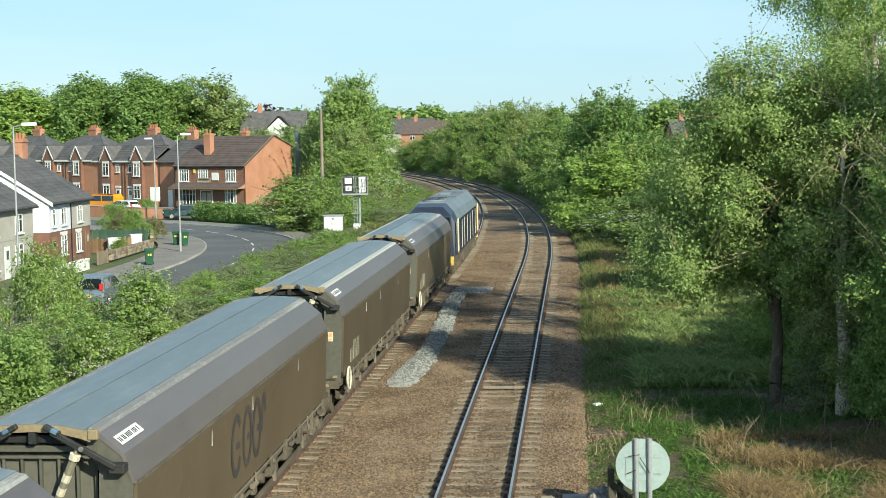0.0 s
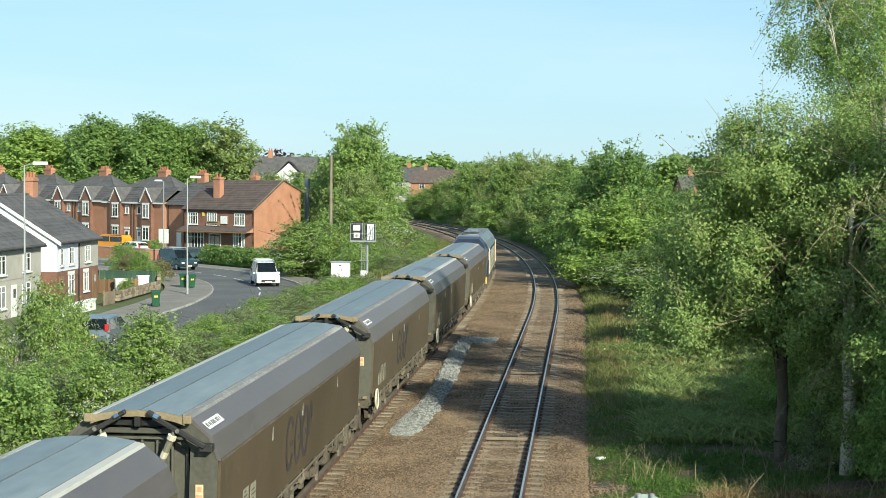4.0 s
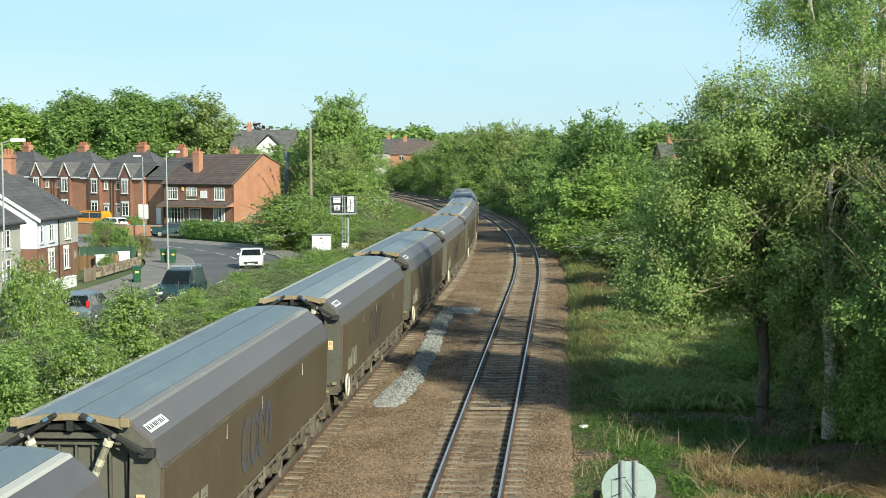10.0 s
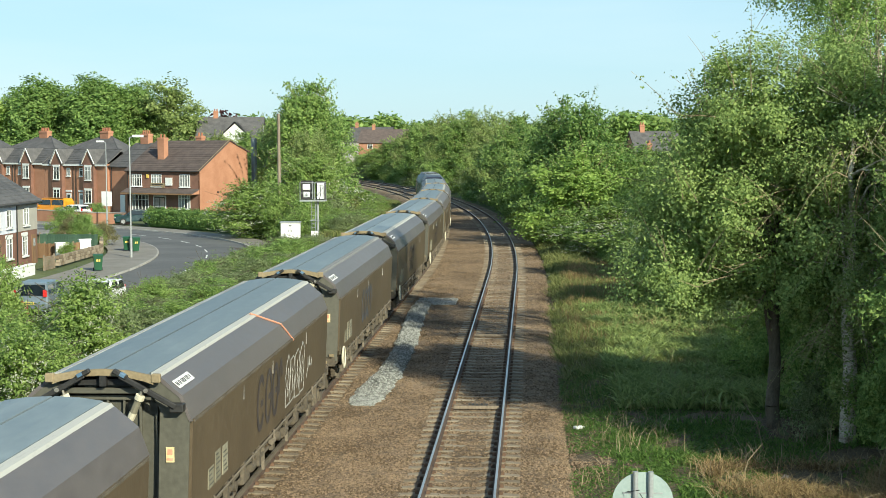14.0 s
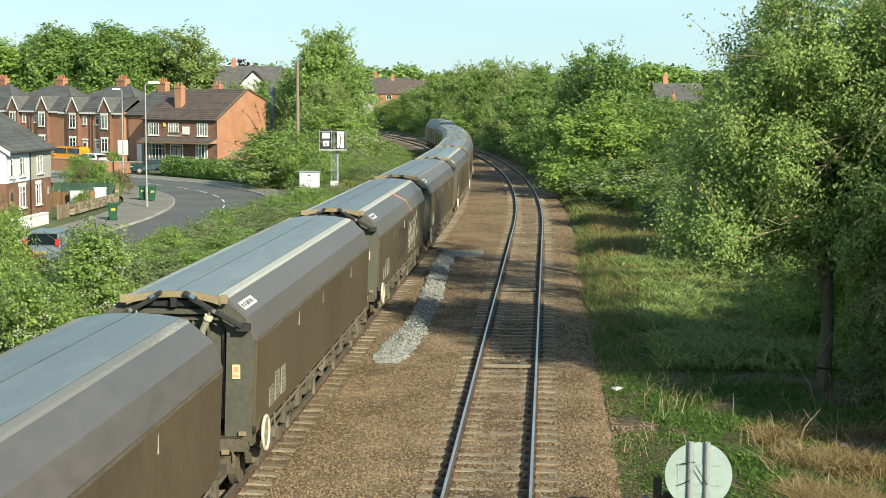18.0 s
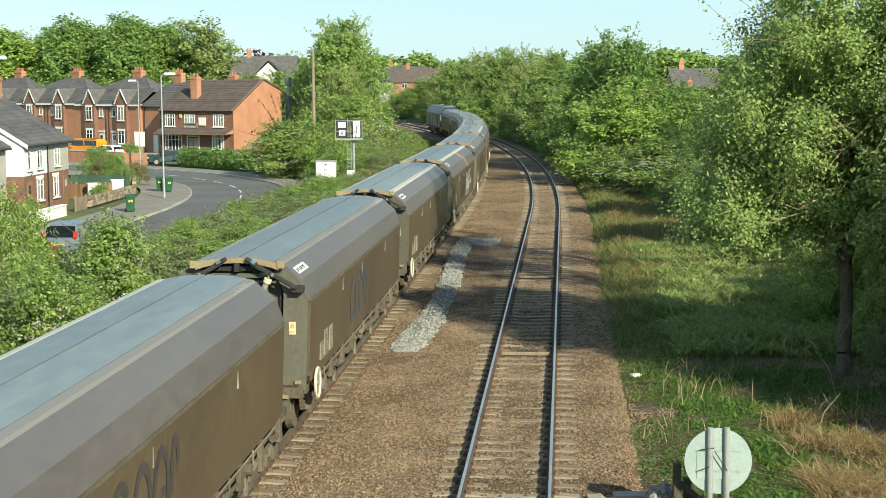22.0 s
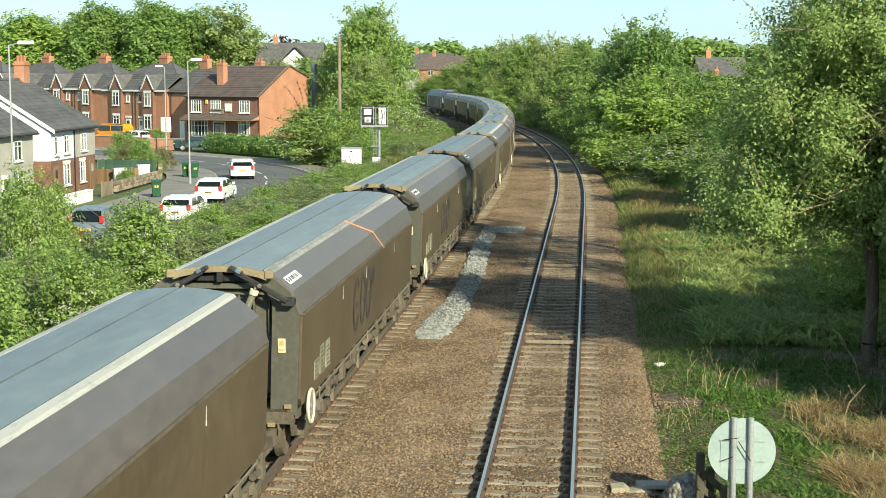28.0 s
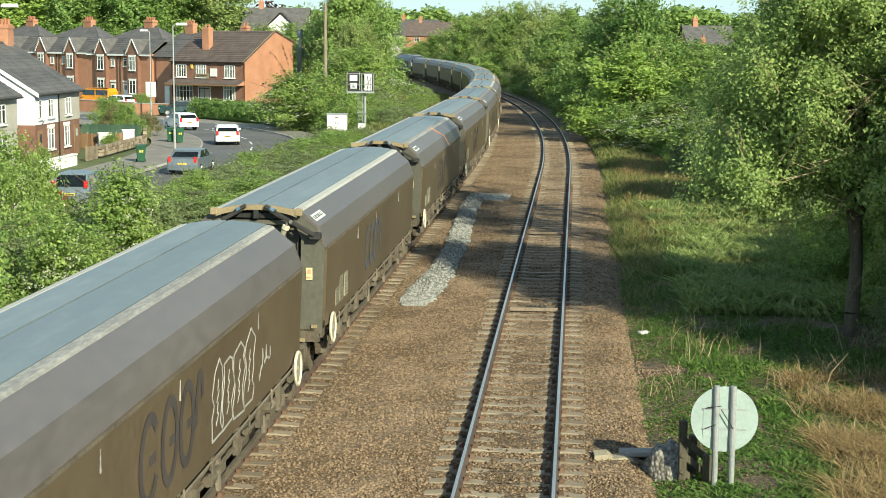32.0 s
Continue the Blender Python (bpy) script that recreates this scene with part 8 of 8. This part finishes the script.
# ---------------------------------------------------------------- loose stone and low plants
def stones(name, pts, size, mat, seed, label, category):
    """Many small angular stones, each a squashed irregular octahedron."""
    g = np.random.default_rng(seed)
    p = np.array(pts)
    n = len(p)
    base = np.array([(1, 0, 0), (0, 1, 0), (-1, 0, 0), (0, -1, 0), (0, 0, 0.8), (0, 0, -0.5)], float)
    ang = g.random(n) * 6.28
    s = size * (0.55 + 0.9 * g.random(n))
    v = base[None] * (0.7 + 0.6 * g.random((n, 6, 3)))
    v = v * s[:, None, None]
    c, d = np.cos(ang)[:, None], np.sin(ang)[:, None]
    v = np.stack([v[..., 0] * c - v[..., 1] * d, v[..., 0] * d + v[..., 1] * c, v[..., 2]], -1) + p[:, None, :]
    tri = np.array([(0, 1, 4), (1, 2, 4), (2, 3, 4), (3, 0, 4), (1, 0, 5), (2, 1, 5), (3, 2, 5), (0, 3, 5)])
    f = (tri[None] + (np.arange(n) * 6)[:, None, None]).reshape(-1)
    me = bpy.data.meshes.new(name)
    me.vertices.add(n * 6)
    me.vertices.foreach_set("co", v.reshape(-1))
    me.loops.add(n * 24)
    me.loops.foreach_set("vertex_index", f)
    me.polygons.add(n * 8)
    me.polygons.foreach_set("loop_start", np.arange(n * 8) * 3)
    me.update(calc_edges=True)
    me.materials.append(mat)
    return tagged(new(name, me), label, category, kind="stuff")


g = np.random.default_rng(77)
pts = []
while len(pts) < 150000:
    y = 14 + 95 * g.random() ** 2.2
    x = left_line(y) + 0.4 + (right_line(y) + 2.9 - left_line(y) - 0.4) * g.random()
    r = abs(x - right_line(y))
    on_sleeper = ((y + 8) / 0.65) % 1.0
    on_sleeper = min(on_sleeper, 1 - on_sleeper) < 0.2 and r < 1.22
    if abs(r - 0.7525) < 0.1 or (on_sleeper and g.random() < (0.985 if r > 0.8 else 0.88)):
        continue
    if x < left_line(y) + 1.3 and g.random() < 0.6:
        continue
    pts.append((x, y, bed_height(x, y) + (0.035 if on_sleeper else 0.0)))
# stones that have rolled down among the weeds
for _ in range(16000):
    y = 16 + 62 * g.random() ** 1.3
    x = right_line(y) + 2.3 + abs(g.normal()) * 0.55
    pts.append((x, y, ground_height(x, y) + 0.012))
stones("ballast_stones", pts, 0.027, M["stone"], 5, "loose brown and grey ballast stones between the rails", "ballast")
pts = []
while len(pts) < 15000:
    y = 41.0 + 29 * g.random()
    mid = -4.5 + 0.25 * smooth01(41, 48, y) - 0.40 * smooth01(50, 66, y)
    half = (0.50 - 0.14 * smooth01(41, 50, y)) * (0.55 + 0.45 * smooth01(40.6, 42.5, y)) + 0.10 * noise.noise(Vector((0, y * 0.9, 4)))
    x = mid + half * (2 * g.random() - 1) * (0.8 + 0.3 * g.random())
    if y > 66 and g.random() < 0.75:
        x = mid + 1.45 * g.random()
        y = 67.5 + 2.8 * g.random()
    h = 0.17 * max(0.0, 1 - ((x - mid) / 0.5) ** 2) * smooth01(41, 46, y) * smooth01(72, 66, y)
    pts.append((x, y, bed_height(x, y) + 0.02 + h * g.random()))
stones("fresh_ballast_heap", pts, 0.042, M["fresh"], 6, "long low heap of fresh pale grey ballast between tracks", "ballast")


def blades(name, pts, high, wide, mat, seed, label, category, lean=0.5):
    """Upright narrow leaves or stalks, each a bent strip of two faces."""
    r = np.random.default_rng(seed)
    p = np.array(pts)
    n = len(p)
    a = r.random(n) * 6.28
    side = np.stack([np.cos(a), np.sin(a), np.zeros(n)], 1)
    tip = np.stack([r.normal(size=n) * lean, r.normal(size=n) * lean, np.ones(n)], 1)
    h = (high * (0.5 + 0.9 * r.random(n)))[:, None]
    w = (wide * (0.6 + 0.8 * r.random(n)))[:, None]
    mid = p + tip * h * np.array([0.35, 0.35, 0.6])
    top = p + tip * h * np.array([1, 1, 0.92])
    v = np.stack([p - side * w, p + side * w, mid + side * w * 0.8, mid - side * w * 0.8, top], 1).reshape(-1, 3)
    loop = np.concatenate([np.array([0, 1, 2, 3]), np.array([3, 2, 4])])
    f = (loop[None] + (np.arange(n) * 5)[:, None]).reshape(-1)
    me = bpy.data.meshes.new(name)
    me.vertices.add(n * 5)
    me.vertices.foreach_set("co", v.reshape(-1))
    me.loops.add(n * 7)
    me.loops.foreach_set("vertex_index", f)
    me.polygons.add(n * 2)
    me.polygons.foreach_set("loop_start", (np.arange(n)[:, None] * 7 + np.array([0, 4])[None]).reshape(-1))
    me.update(calc_edges=True)
    me.materials.append(mat)
    return tagged(new(name, me), label, category, kind="stuff")


def verge_edge(y):
    """Where the weeds begin beside the ballast."""
    return right_line(y) + 1.95 + 0.3 * smooth01(28, 45, y) + 0.4 * smooth01(45, 90, y) + 0.55 * noise.noise(Vector((0.7, y * 0.6, 1)))


def wood_edge(y):
    """Where the wood begins on the right."""
    return 7.6 - 3.4 * smooth01(62, 96, y) + bend(y)


def scatter(count, y0, y1, x0, x1, power=1.0, clump=0.0, seed=1):
    r = np.random.default_rng(seed)
    out = []
    while len(out) < count:
        y = y0 + (y1 - y0) * r.random() ** power
        a, b = x0(y), x1(y)
        if b <= a:
            continue
        x = a + (b - a) * r.random()
        if clump and noise.noise(Vector((x * 0.55, y * 0.55, seed))) < clump * r.random() - 0.25:
            continue
        out.append((x, y, ground_height(x, y) - 0.02))
    return out


ribbon("verge", axis((8, 100, 90), (100, 140, 20)), lambda y: right_line(y) + 2.3, lambda y: wood_edge(y) + 8, lambda x, y: ground_height(x, y) + 0.012 + 0.09 * noise.noise(Vector((x * 0.9, y * 0.8, 7))) * smooth01(4.6, 2.0, x - right_line(y)), M["soil"],
       "weedy soil verge between the track and the wood", "verge", 30, 0.04)
ribbon("bank", axis((0, 125, 60)), lambda y: left_line(y) - 11.5, lambda y: left_line(y) - 2.8, lambda x, y: ground_height(x, y) + 0.012, M["soil"],
       "overgrown railway bank beside the street", "bank", 20, 0.04)
# low bright weeds at the ballast edge
blades("low_weeds", scatter(130000, 18, 48, lambda y: verge_edge(y) - 0.2, lambda y: min(wood_edge(y), 6.0), 0.8, 0.12, 11), 0.055, 0.026, L["weed"], 12, "bright green low weeds at the ballast edge", "weeds", 1.5)
blades("verge_weeds", scatter(9000, 17, 27, lambda y: right_line(y) + 2.0, lambda y: 5.0, 1.0, 0.1, 31), 0.10, 0.022, L["weed"], 32, "green weeds round the foot of the sign", "weeds", 1.2)
blades("rough_grass", scatter(60000, 40, 100, verge_edge, lambda y: wood_edge(y) + 0.8, 1.0, 0.0, 13), 0.14, 0.011, L["grass"], 14, "rough green and pale grass on the verge", "grass", 0.45)
blades("bramble_leaves", scatter(30000, 40, 66, lambda y: 2.6, lambda y: wood_edge(y) + 1.2, 1.0, 0.7, 15), 0.34, 0.04, L["olive"], 16, "bramble and nettle leaves on the verge", "weeds", 0.9)
blades("far_verge_grass", scatter(16000, 86, 150, lambda y: right_line(y) + 2.4, lambda y: right_line(y) + 4.8, 1.0, 0.2, 17), 0.4, 0.03, L["grass"], 18, "grass strip below the wood beside the curve", "grass", 0.5)
blades("meadow_grass", scatter(34000, 46, 98, verge_edge, lambda y: wood_edge(y) + 0.6, 1.0, 0.0, 33), 0.28, 0.016, L["grass"], 34, "tall pale green grass on the verge", "grass", 0.9)
blades("far_bank_grass", scatter(20000, 104, 190, lambda y: left_line(y) - 9.5, lambda y: left_line(y) - 2.7, 1.0, 0.0, 35), 0.5, 0.035, L["grass"], 36, "long grass on the bank beside the curve", "grass", 0.7)
blades("bank_grass", scatter(26000, 14, 125, lambda y: left_line(y) - 5.0, lambda y: left_line(y) - 2.6, 1.0, 0.2, 19), 0.45, 0.03, L["grass"], 20, "grass along the foot of the bank", "grass", 0.5)
blades("dry_grass", scatter(6000, 54, 92, lambda y: verge_edge(y) + 0.6, wood_edge, 1.0, 0.9, 23), 0.42, 0.008, M["straw"], 24, "pale dry grass stalks on the verge", "grass", 0.3)
blades("dry_stalks", scatter(24000, 19.5, 32.8, lambda y: 3.9 - 1.2 * smooth01(26, 20, y), lambda y: 8.8, 1.0, 0.8, 21), 0.30, 0.008, M["straw"], 22, "heap of dry straw-coloured stalks and cuttings", "dead stalks", 1.5)
blades("cut_patch_weeds", scatter(14000, 19, 34, lambda y: 3.2, lambda y: 8.6, 1.0, 1.2, 25), 0.12, 0.022, L["weed"], 26, "green weeds growing through the cuttings", "weeds", 0.8)
blades("woody_cuttings", scatter(520, 20, 33, lambda y: 3.8, lambda y: 8.6, 1.0, 0.6, 27), 0.34, 0.008, M["twig"], 28, "woody cut stems lying crosswise", "dead stalks", 1.6)
blades("nettle_bed", scatter(26000, 33, 48, lambda y: verge_edge(y) + 0.5 + 0.8 * smooth01(40, 34, y), lambda y: wood_edge(y) + 1.0, 1.0, 0.5, 41), 0.11, 0.016, L["weed"], 42, "dark nettles and bramble in the shade of the wood", "weeds", 0.8)
blades("dead_stems", scatter(900, 31, 50, lambda y: verge_edge(y) + 0.4, lambda y: wood_edge(y) + 0.8, 1.0, 0.7, 43), 0.5, 0.006, M["twig"], 44, "thin dead stems standing among the weeds", "dead stalks", 0.6)
# long bare sticks in the cut patch and dead stems
for k, (x, y, h, lx, ly) in enumerate(((4.6, 31.5, 0.8, 0.5, 0.2), (7.2, 30.4, 0.9, 0.25, 0.2), (5.6, 34.6, 1.3, -0.6, 0.1), (6.0, 28.6, 0.5, 0.8, -0.3), (6.9, 33.8, 0.9, 0.1, 0.1))):
    st = thing("dead_stick", "bare dry stick standing in cut undergrowth", "stick", "dead sticks", at=facing(x, y, ground_height(x, y), 0))
    part("stem", tubes(((0, 0, -0.1), (lx * 0.35, ly * 0.5, h * 0.55), 0.015, 0.011), ((lx * 0.35, ly * 0.5, h * 0.55), (lx, ly, h), 0.011, 0.004), sides=6), M["twig"], st)
    part("side_twig", tubes(((lx * 0.6, ly * 0.7, h * 0.72), (lx * 0.6 - 0.12, ly + 0.1, h * 0.95), 0.008, 0.004), sides=5), M["twig"], st)
bm = tubes(((0, 0, 0.03), (0.62, -1.9, 0.05), 0.03, 0.022), sides=6)
solid("fallen_branch", bm, M["bark"], "thin fallen branch beside the ballast", "branch", at=facing(1.9, 48.6, -0.28, 0))
# a tussock and a few stones in the grass
solid("stone_lump", tubes(((0, 0, 0), (0.02, 0, 0.09), 0.10, 0.05), sides=7), M["kerb"], "pale stone lying in cut undergrowth", "stone", at=facing(5.6, 31.8, -0.1, 0))
heap = bmesh.new()
bmesh.ops.create_icosphere(heap, subdivisions=3, radius=1.0)
for v in heap.verts:
    v.co = Vector((v.co.x * 0.38, v.co.y * 0.5, max(-0.1, v.co.z) * 0.62)) * (1 + 0.34 * noise.noise(v.co * 3.1))
solid("rubble_heap", heap, M["rubble"], "heap of grey broken stone beside the posts", "heap", at=facing(1.30, 26.3, -0.38, 0), smooth=True)

# undergrowth below the trees of the wood's edge
und = random.Random(8)
y = 38.0
while y < 100:
    for off in (0.9, 2.6, 4.6):
        x = wood_edge(y) + off + und.uniform(-0.5, 0.5)
        s = und.uniform(0.6, 1.0) * (0.75 if off < 1 else 1.1)
        if y < 56 and off < 1:
            s *= 0.6
        place(["bush_mid", "bush_fresh", "bush_mid", "bush_grey"][und.randrange(4)], x, y, ground_height(x, y) - 0.15, und.uniform(0, 360), (s, s, s), "dense green undergrowth bush below the trees", "undergrowth of the wood")
    y += 2.6


# ---------------------------------------------------------------- gardens
STONE_BM = bmesh.new()
box(STONE_BM, -0.24, 0.24, -0.14, 0.14, -0.11, 0.11, bevel=0.025)
STONE = mesh_of("wall_stone", STONE_BM, M["garden_stone"])


def stone_wall(x0, y0, x1, y1, courses, label):
    w = thing("garden_wall", label, "wall")
    x0, x1 = x0 + EAST, x1 + EAST
    d = Vector((x1 - x0, y1 - y0))
    n = int(d.length / 0.52)
    turn = math.atan2(d.y, d.x)
    for c in range(courses):
        for k in range(n):
            q = Vector((x0, y0)) + d * ((k + 0.5 + 0.25 * (c % 2)) / n)
            piece("wall_stone", STONE, w, Matrix.Translation((q.x, q.y, STREET + 0.12 + 0.11 + c * 0.23)) @ Matrix.Rotation(turn + random.uniform(-0.04, 0.04), 4, "Z") @ Matrix.Diagonal((1.04, random.uniform(0.9, 1.1), random.uniform(0.96, 1.08), 1)))
    return w


stone_wall(-31.6, 99.5, -31.9, 111, 3, "rough stone garden wall beside the pavement")
stone_wall(-32.0, 111.5, -34.8, 121.5, 4, "rough stone garden wall curving along the pavement")
low = solid("low_white_wall", boxes((-0.15, 0.15, -3.0, 3.0, -0.2, 0.62), (-0.2, 0.2, -3.0, 3.0, 0.62, 0.70), bevel=0.01), M["render_white"], "low white painted garden wall", "wall", at=facing(-31.6, 91.5, STREET, 0))
for x, y, w, h in ((-33.6, 107.0, 0.9, 1.15), (-32.6, 109.3, 0.85, 1.25)):
    solid("white_block_pillar", boxes((-w / 2, w / 2, -0.2, 0.2, -0.2, h), (-w / 2 - 0.04, w / 2 + 0.04, -0.24, 0.24, h, h + 0.07), bevel=0.01), M["render_white"], "cream white block pillar in the garden boundary", "pillar", at=facing(x, y, STREET, 30))
PLANK_BM = bmesh.new()
box(PLANK_BM, -0.065, 0.065, -0.012, 0.012, 0, 1.0, bevel=0.004)
PLANK = {"brown": mesh_of("plank", PLANK_BM.copy(), M["wood_brown"]), "green": mesh_of("plank", PLANK_BM.copy(), M["wood_green"]), "grey": mesh_of("plank", PLANK_BM, M["wood_grey"])}


def plank_fence(x0, y0, x1, y1, high, tone, label, gap=0.135):
    f = thing("plank_fence", label, "fence", "garden fences")
    x0, x1 = x0 + EAST, x1 + EAST
    d = Vector((x1 - x0, y1 - y0))
    n = max(2, int(d.length / gap))
    turn = math.atan2(d.y, d.x)
    for k in range(n):
        q = Vector((x0, y0)) + d * (k + 0.5) / n
        piece("plank", PLANK[tone], f, Matrix.Translation((q.x, q.y, STREET)) @ Matrix.Rotation(turn, 4, "Z") @ Matrix.Diagonal((1, 1, high * random.uniform(0.97, 1.02), 1)))
    for z in (0.3, 0.8):
        bm = bmesh.new()
        box(bm, 0, d.length, 0.013, 0.06, z * high - 0.04, z * high + 0.04, m=Matrix.Translation((x0, y0, STREET)) @ Matrix.Rotation(turn, 4, "Z"))
        part("rail", bm, M["wood_brown"], f)
    for k in range(int(d.length / 2.0) + 1):
        q = Vector((x0, y0)) + d.normalized() * min(d.length, k * 2.0)
        part("post", boxes((q.x - 0.05, q.x + 0.05, q.y + 0.02, q.y + 0.12, STREET, STREET + high + 0.1)), M["wood_grey"], f)


plank_fence(-37.0, 112.5, -32.4, 112.0, 1.5, "green", "green stained plank fence across the garden")
plank_fence(-37.0, 108.4, -34.0, 107.4, 1.1, "brown", "brown plank fence across the garden")
plank_fence(-33.2, 108.4, -32.8, 109.0, 1.1, "brown", "brown plank fence beside the pillar")
plank_fence(-31.7, 97.0, -31.65, 99.3, 0.9, "grey", "grey picket fence at the garden gate", 0.22)
# brick wall before the terrace
bw = thing("brick_wall", "low orange brick wall before the terrace gardens", "wall")
part("wall", boxes((-57.5, -46.0, -0.12, 0.12, -0.3, 1.05), bevel=0.01), M["brick"], bw)
part("coping", boxes((-57.5, -46.0, -0.17, 0.17, 1.05, 1.13), bevel=0.01), M["kerb"], bw)
bw.matrix_basis = Matrix.Translation((-45.5, 156.0, STREET + 0.1)) @ Matrix.Rotation(radians(-35), 4, "Z") @ Matrix.Translation((46, 0, 0))
bw2 = thing("brick_wall", "low orange brick wall before the brick house", "wall")
part("wall", boxes((-5.0, 0, -0.12, 0.12, -0.3, 1.0), bevel=0.01), M["brick"], bw2)
part("coping", boxes((-5.0, 0, -0.17, 0.17, 1.0, 1.08), bevel=0.01), M["kerb"], bw2)
bw2.matrix_basis = facing(-41.0, 154.5, STREET + 0.1, -12)
board = thing("white_notice_board", "white notice board on a post by the brick house", "sign", at=facing(-46.0, 163, STREET, -20))
part("panel", boxes((-0.65, 0.65, -0.04, 0.04, 1.5, 3.1), bevel=0.01), M["white_paint"], board)
part("post", boxes((-0.06, 0.06, 0.04, 0.14, -0.2, 2.8)), M["wood_grey"], board)


# ---------------------------------------------------------------- what moves
WHITE_VAN = car("white panel van with a roof rack driving along the road", M["car_white"], "van")
DARK_VAN = car("dark blue-green people carrier van driving along the road", M["car_dark"], "van")
WHITE_CAR = car("white hatchback driving along the road", M["car_white"], "hatch")
LEAVING = [car("white hatchback driving away along the road", M["car_white"], "hatch"), car("white car driving away along the road", M["car_white"], "hatch"),
           car("white hatchback driving away round the bend", M["car_white"], "hatch"), car("pale silver-blue saloon driving away along the road", M["car_silver"], "saloon")]

ROAD_S = [0.0]
for _i in range(1, len(ROAD_LINE)):
    ROAD_S.append(ROAD_S[-1] + (ROAD_LINE[_i] - ROAD_LINE[_i - 1]).length)


def on_road(s, offset, away=True):
    """Pose on the road, s metres along its centre line, offset to the right of it."""
    i = 0
    while i < len(ROAD_S) - 2 and ROAD_S[i + 1] < s:
        i += 1
    k = (s - ROAD_S[i]) / (ROAD_S[i + 1] - ROAD_S[i])
    p = ROAD_LINE[i].lerp(ROAD_LINE[i + 1], k)
    d = ROAD_DIR[i].lerp(ROAD_DIR[i + 1], min(1, max(0, k))).normalized()
    q = p + Vector((d.y, -d.x)) * offset
    turn = math.atan2(-d.x, d.y) + (0 if away else math.pi)
    return Matrix.Translation((q.x, q.y, ROADZ)) @ Matrix.Rotation(turn, 4, "Z")


def steps(rows, t):
    if t <= rows[0][0]:
        (t0, s0), (t1, s1) = rows[0], rows[1]
    else:
        (t0, s0), (t1, s1) = rows[-2], rows[-1]
        for a, b in zip(rows, rows[1:]):
            if a[0] <= t <= b[0]:
                (t0, s0), (t1, s1) = a, b
                break
    return s0 + (s1 - s0) * (t - t0) / (t1 - t0)


def lane(s):
    """Cars leaving swing out round the parked ones, then keep to the house side."""
    return -1.5 + 2.0 * smooth01(92, 118, s) - 2.0 * smooth01(136, 160, s) - 0.3 * smooth01(160, 172, s)


def drive(thing_, rows, offset, away):
    last = ROAD_S[-1] - 0.5
    keys = []
    for k in range(65):
        t = k * 0.5
        keys.append((t, on_road(min(last, max(0.5, steps(rows, t))), offset if offset else lane(steps(rows, t)), away)))
    walk(thing_, keys)


def motions():
    for thing_, ahead, base in TRAIN:
        walk(thing_, [(t, vehicle_pose(run(t) + ahead, base)) for t in range(33)])
        for ws in [o for o in thing_.children if o.name.startswith("wheelset")]:
            y, z = ws.matrix_basis.translation.y, 0.46
            rows = []
            for k in range(257):
                t = k * 0.125
                rows.append((t, Matrix.Translation((0, y, z)) @ Matrix.Rotation(-(run(t) - run(0)) / 0.46, 4, "X")))
            walk(ws, rows)
    # distances along the road's centre line: 60 m before y = 0
    drive(WHITE_VAN, [(0, 225), (1, 212), (2, 198.5), (3, 188), (3.5, 183.5), (6, 163.5), (7, 150.8), (8, 140), (9, 128), (9.7, 120), (22, 8), (32, 7.9)], 0.8, False)
    drive(DARK_VAN, [(0, 248), (2, 224), (3, 212.5), (3.5, 207.5), (6, 187), (7, 177), (8, 164.5), (9, 154), (10, 143.5), (11, 132), (12, 121), (25, 16), (32, 15.9)], 0.7, False)
    drive(WHITE_CAR, [(0, 285), (5, 219), (6, 207), (7, 195.5), (8, 187), (9, 179), (10, 170), (11, 163), (12, 153.5), (13, 144), (14, 134), (16, 116), (28, 24), (32, 23.9)], 0.8, False)
    drive(LEAVING[0], [(0, 26), (10, 26.1), (22, 119), (24, 137.7), (25, 145.8), (26, 153.6), (29, 185.9), (30, 198.4), (31, 211), (32, 224)], 0, True)
    drive(LEAVING[1], [(0, 18), (11, 18.1), (25, 130.5), (26, 136.8), (29, 163.2), (30, 171.7), (31, 182.8), (32, 194.5)], 0, True)
    drive(LEAVING[2], [(0, 10), (12, 10.1), (26, 124.6), (29, 149.8), (30, 155.6), (31, 164.4), (32, 175)], 0, True)
    drive(LEAVING[3], [(0, 2), (13, 2.1), (29, 126.5), (30, 135), (31, 143.7), (32, 150.2)], 0, True)


motions()
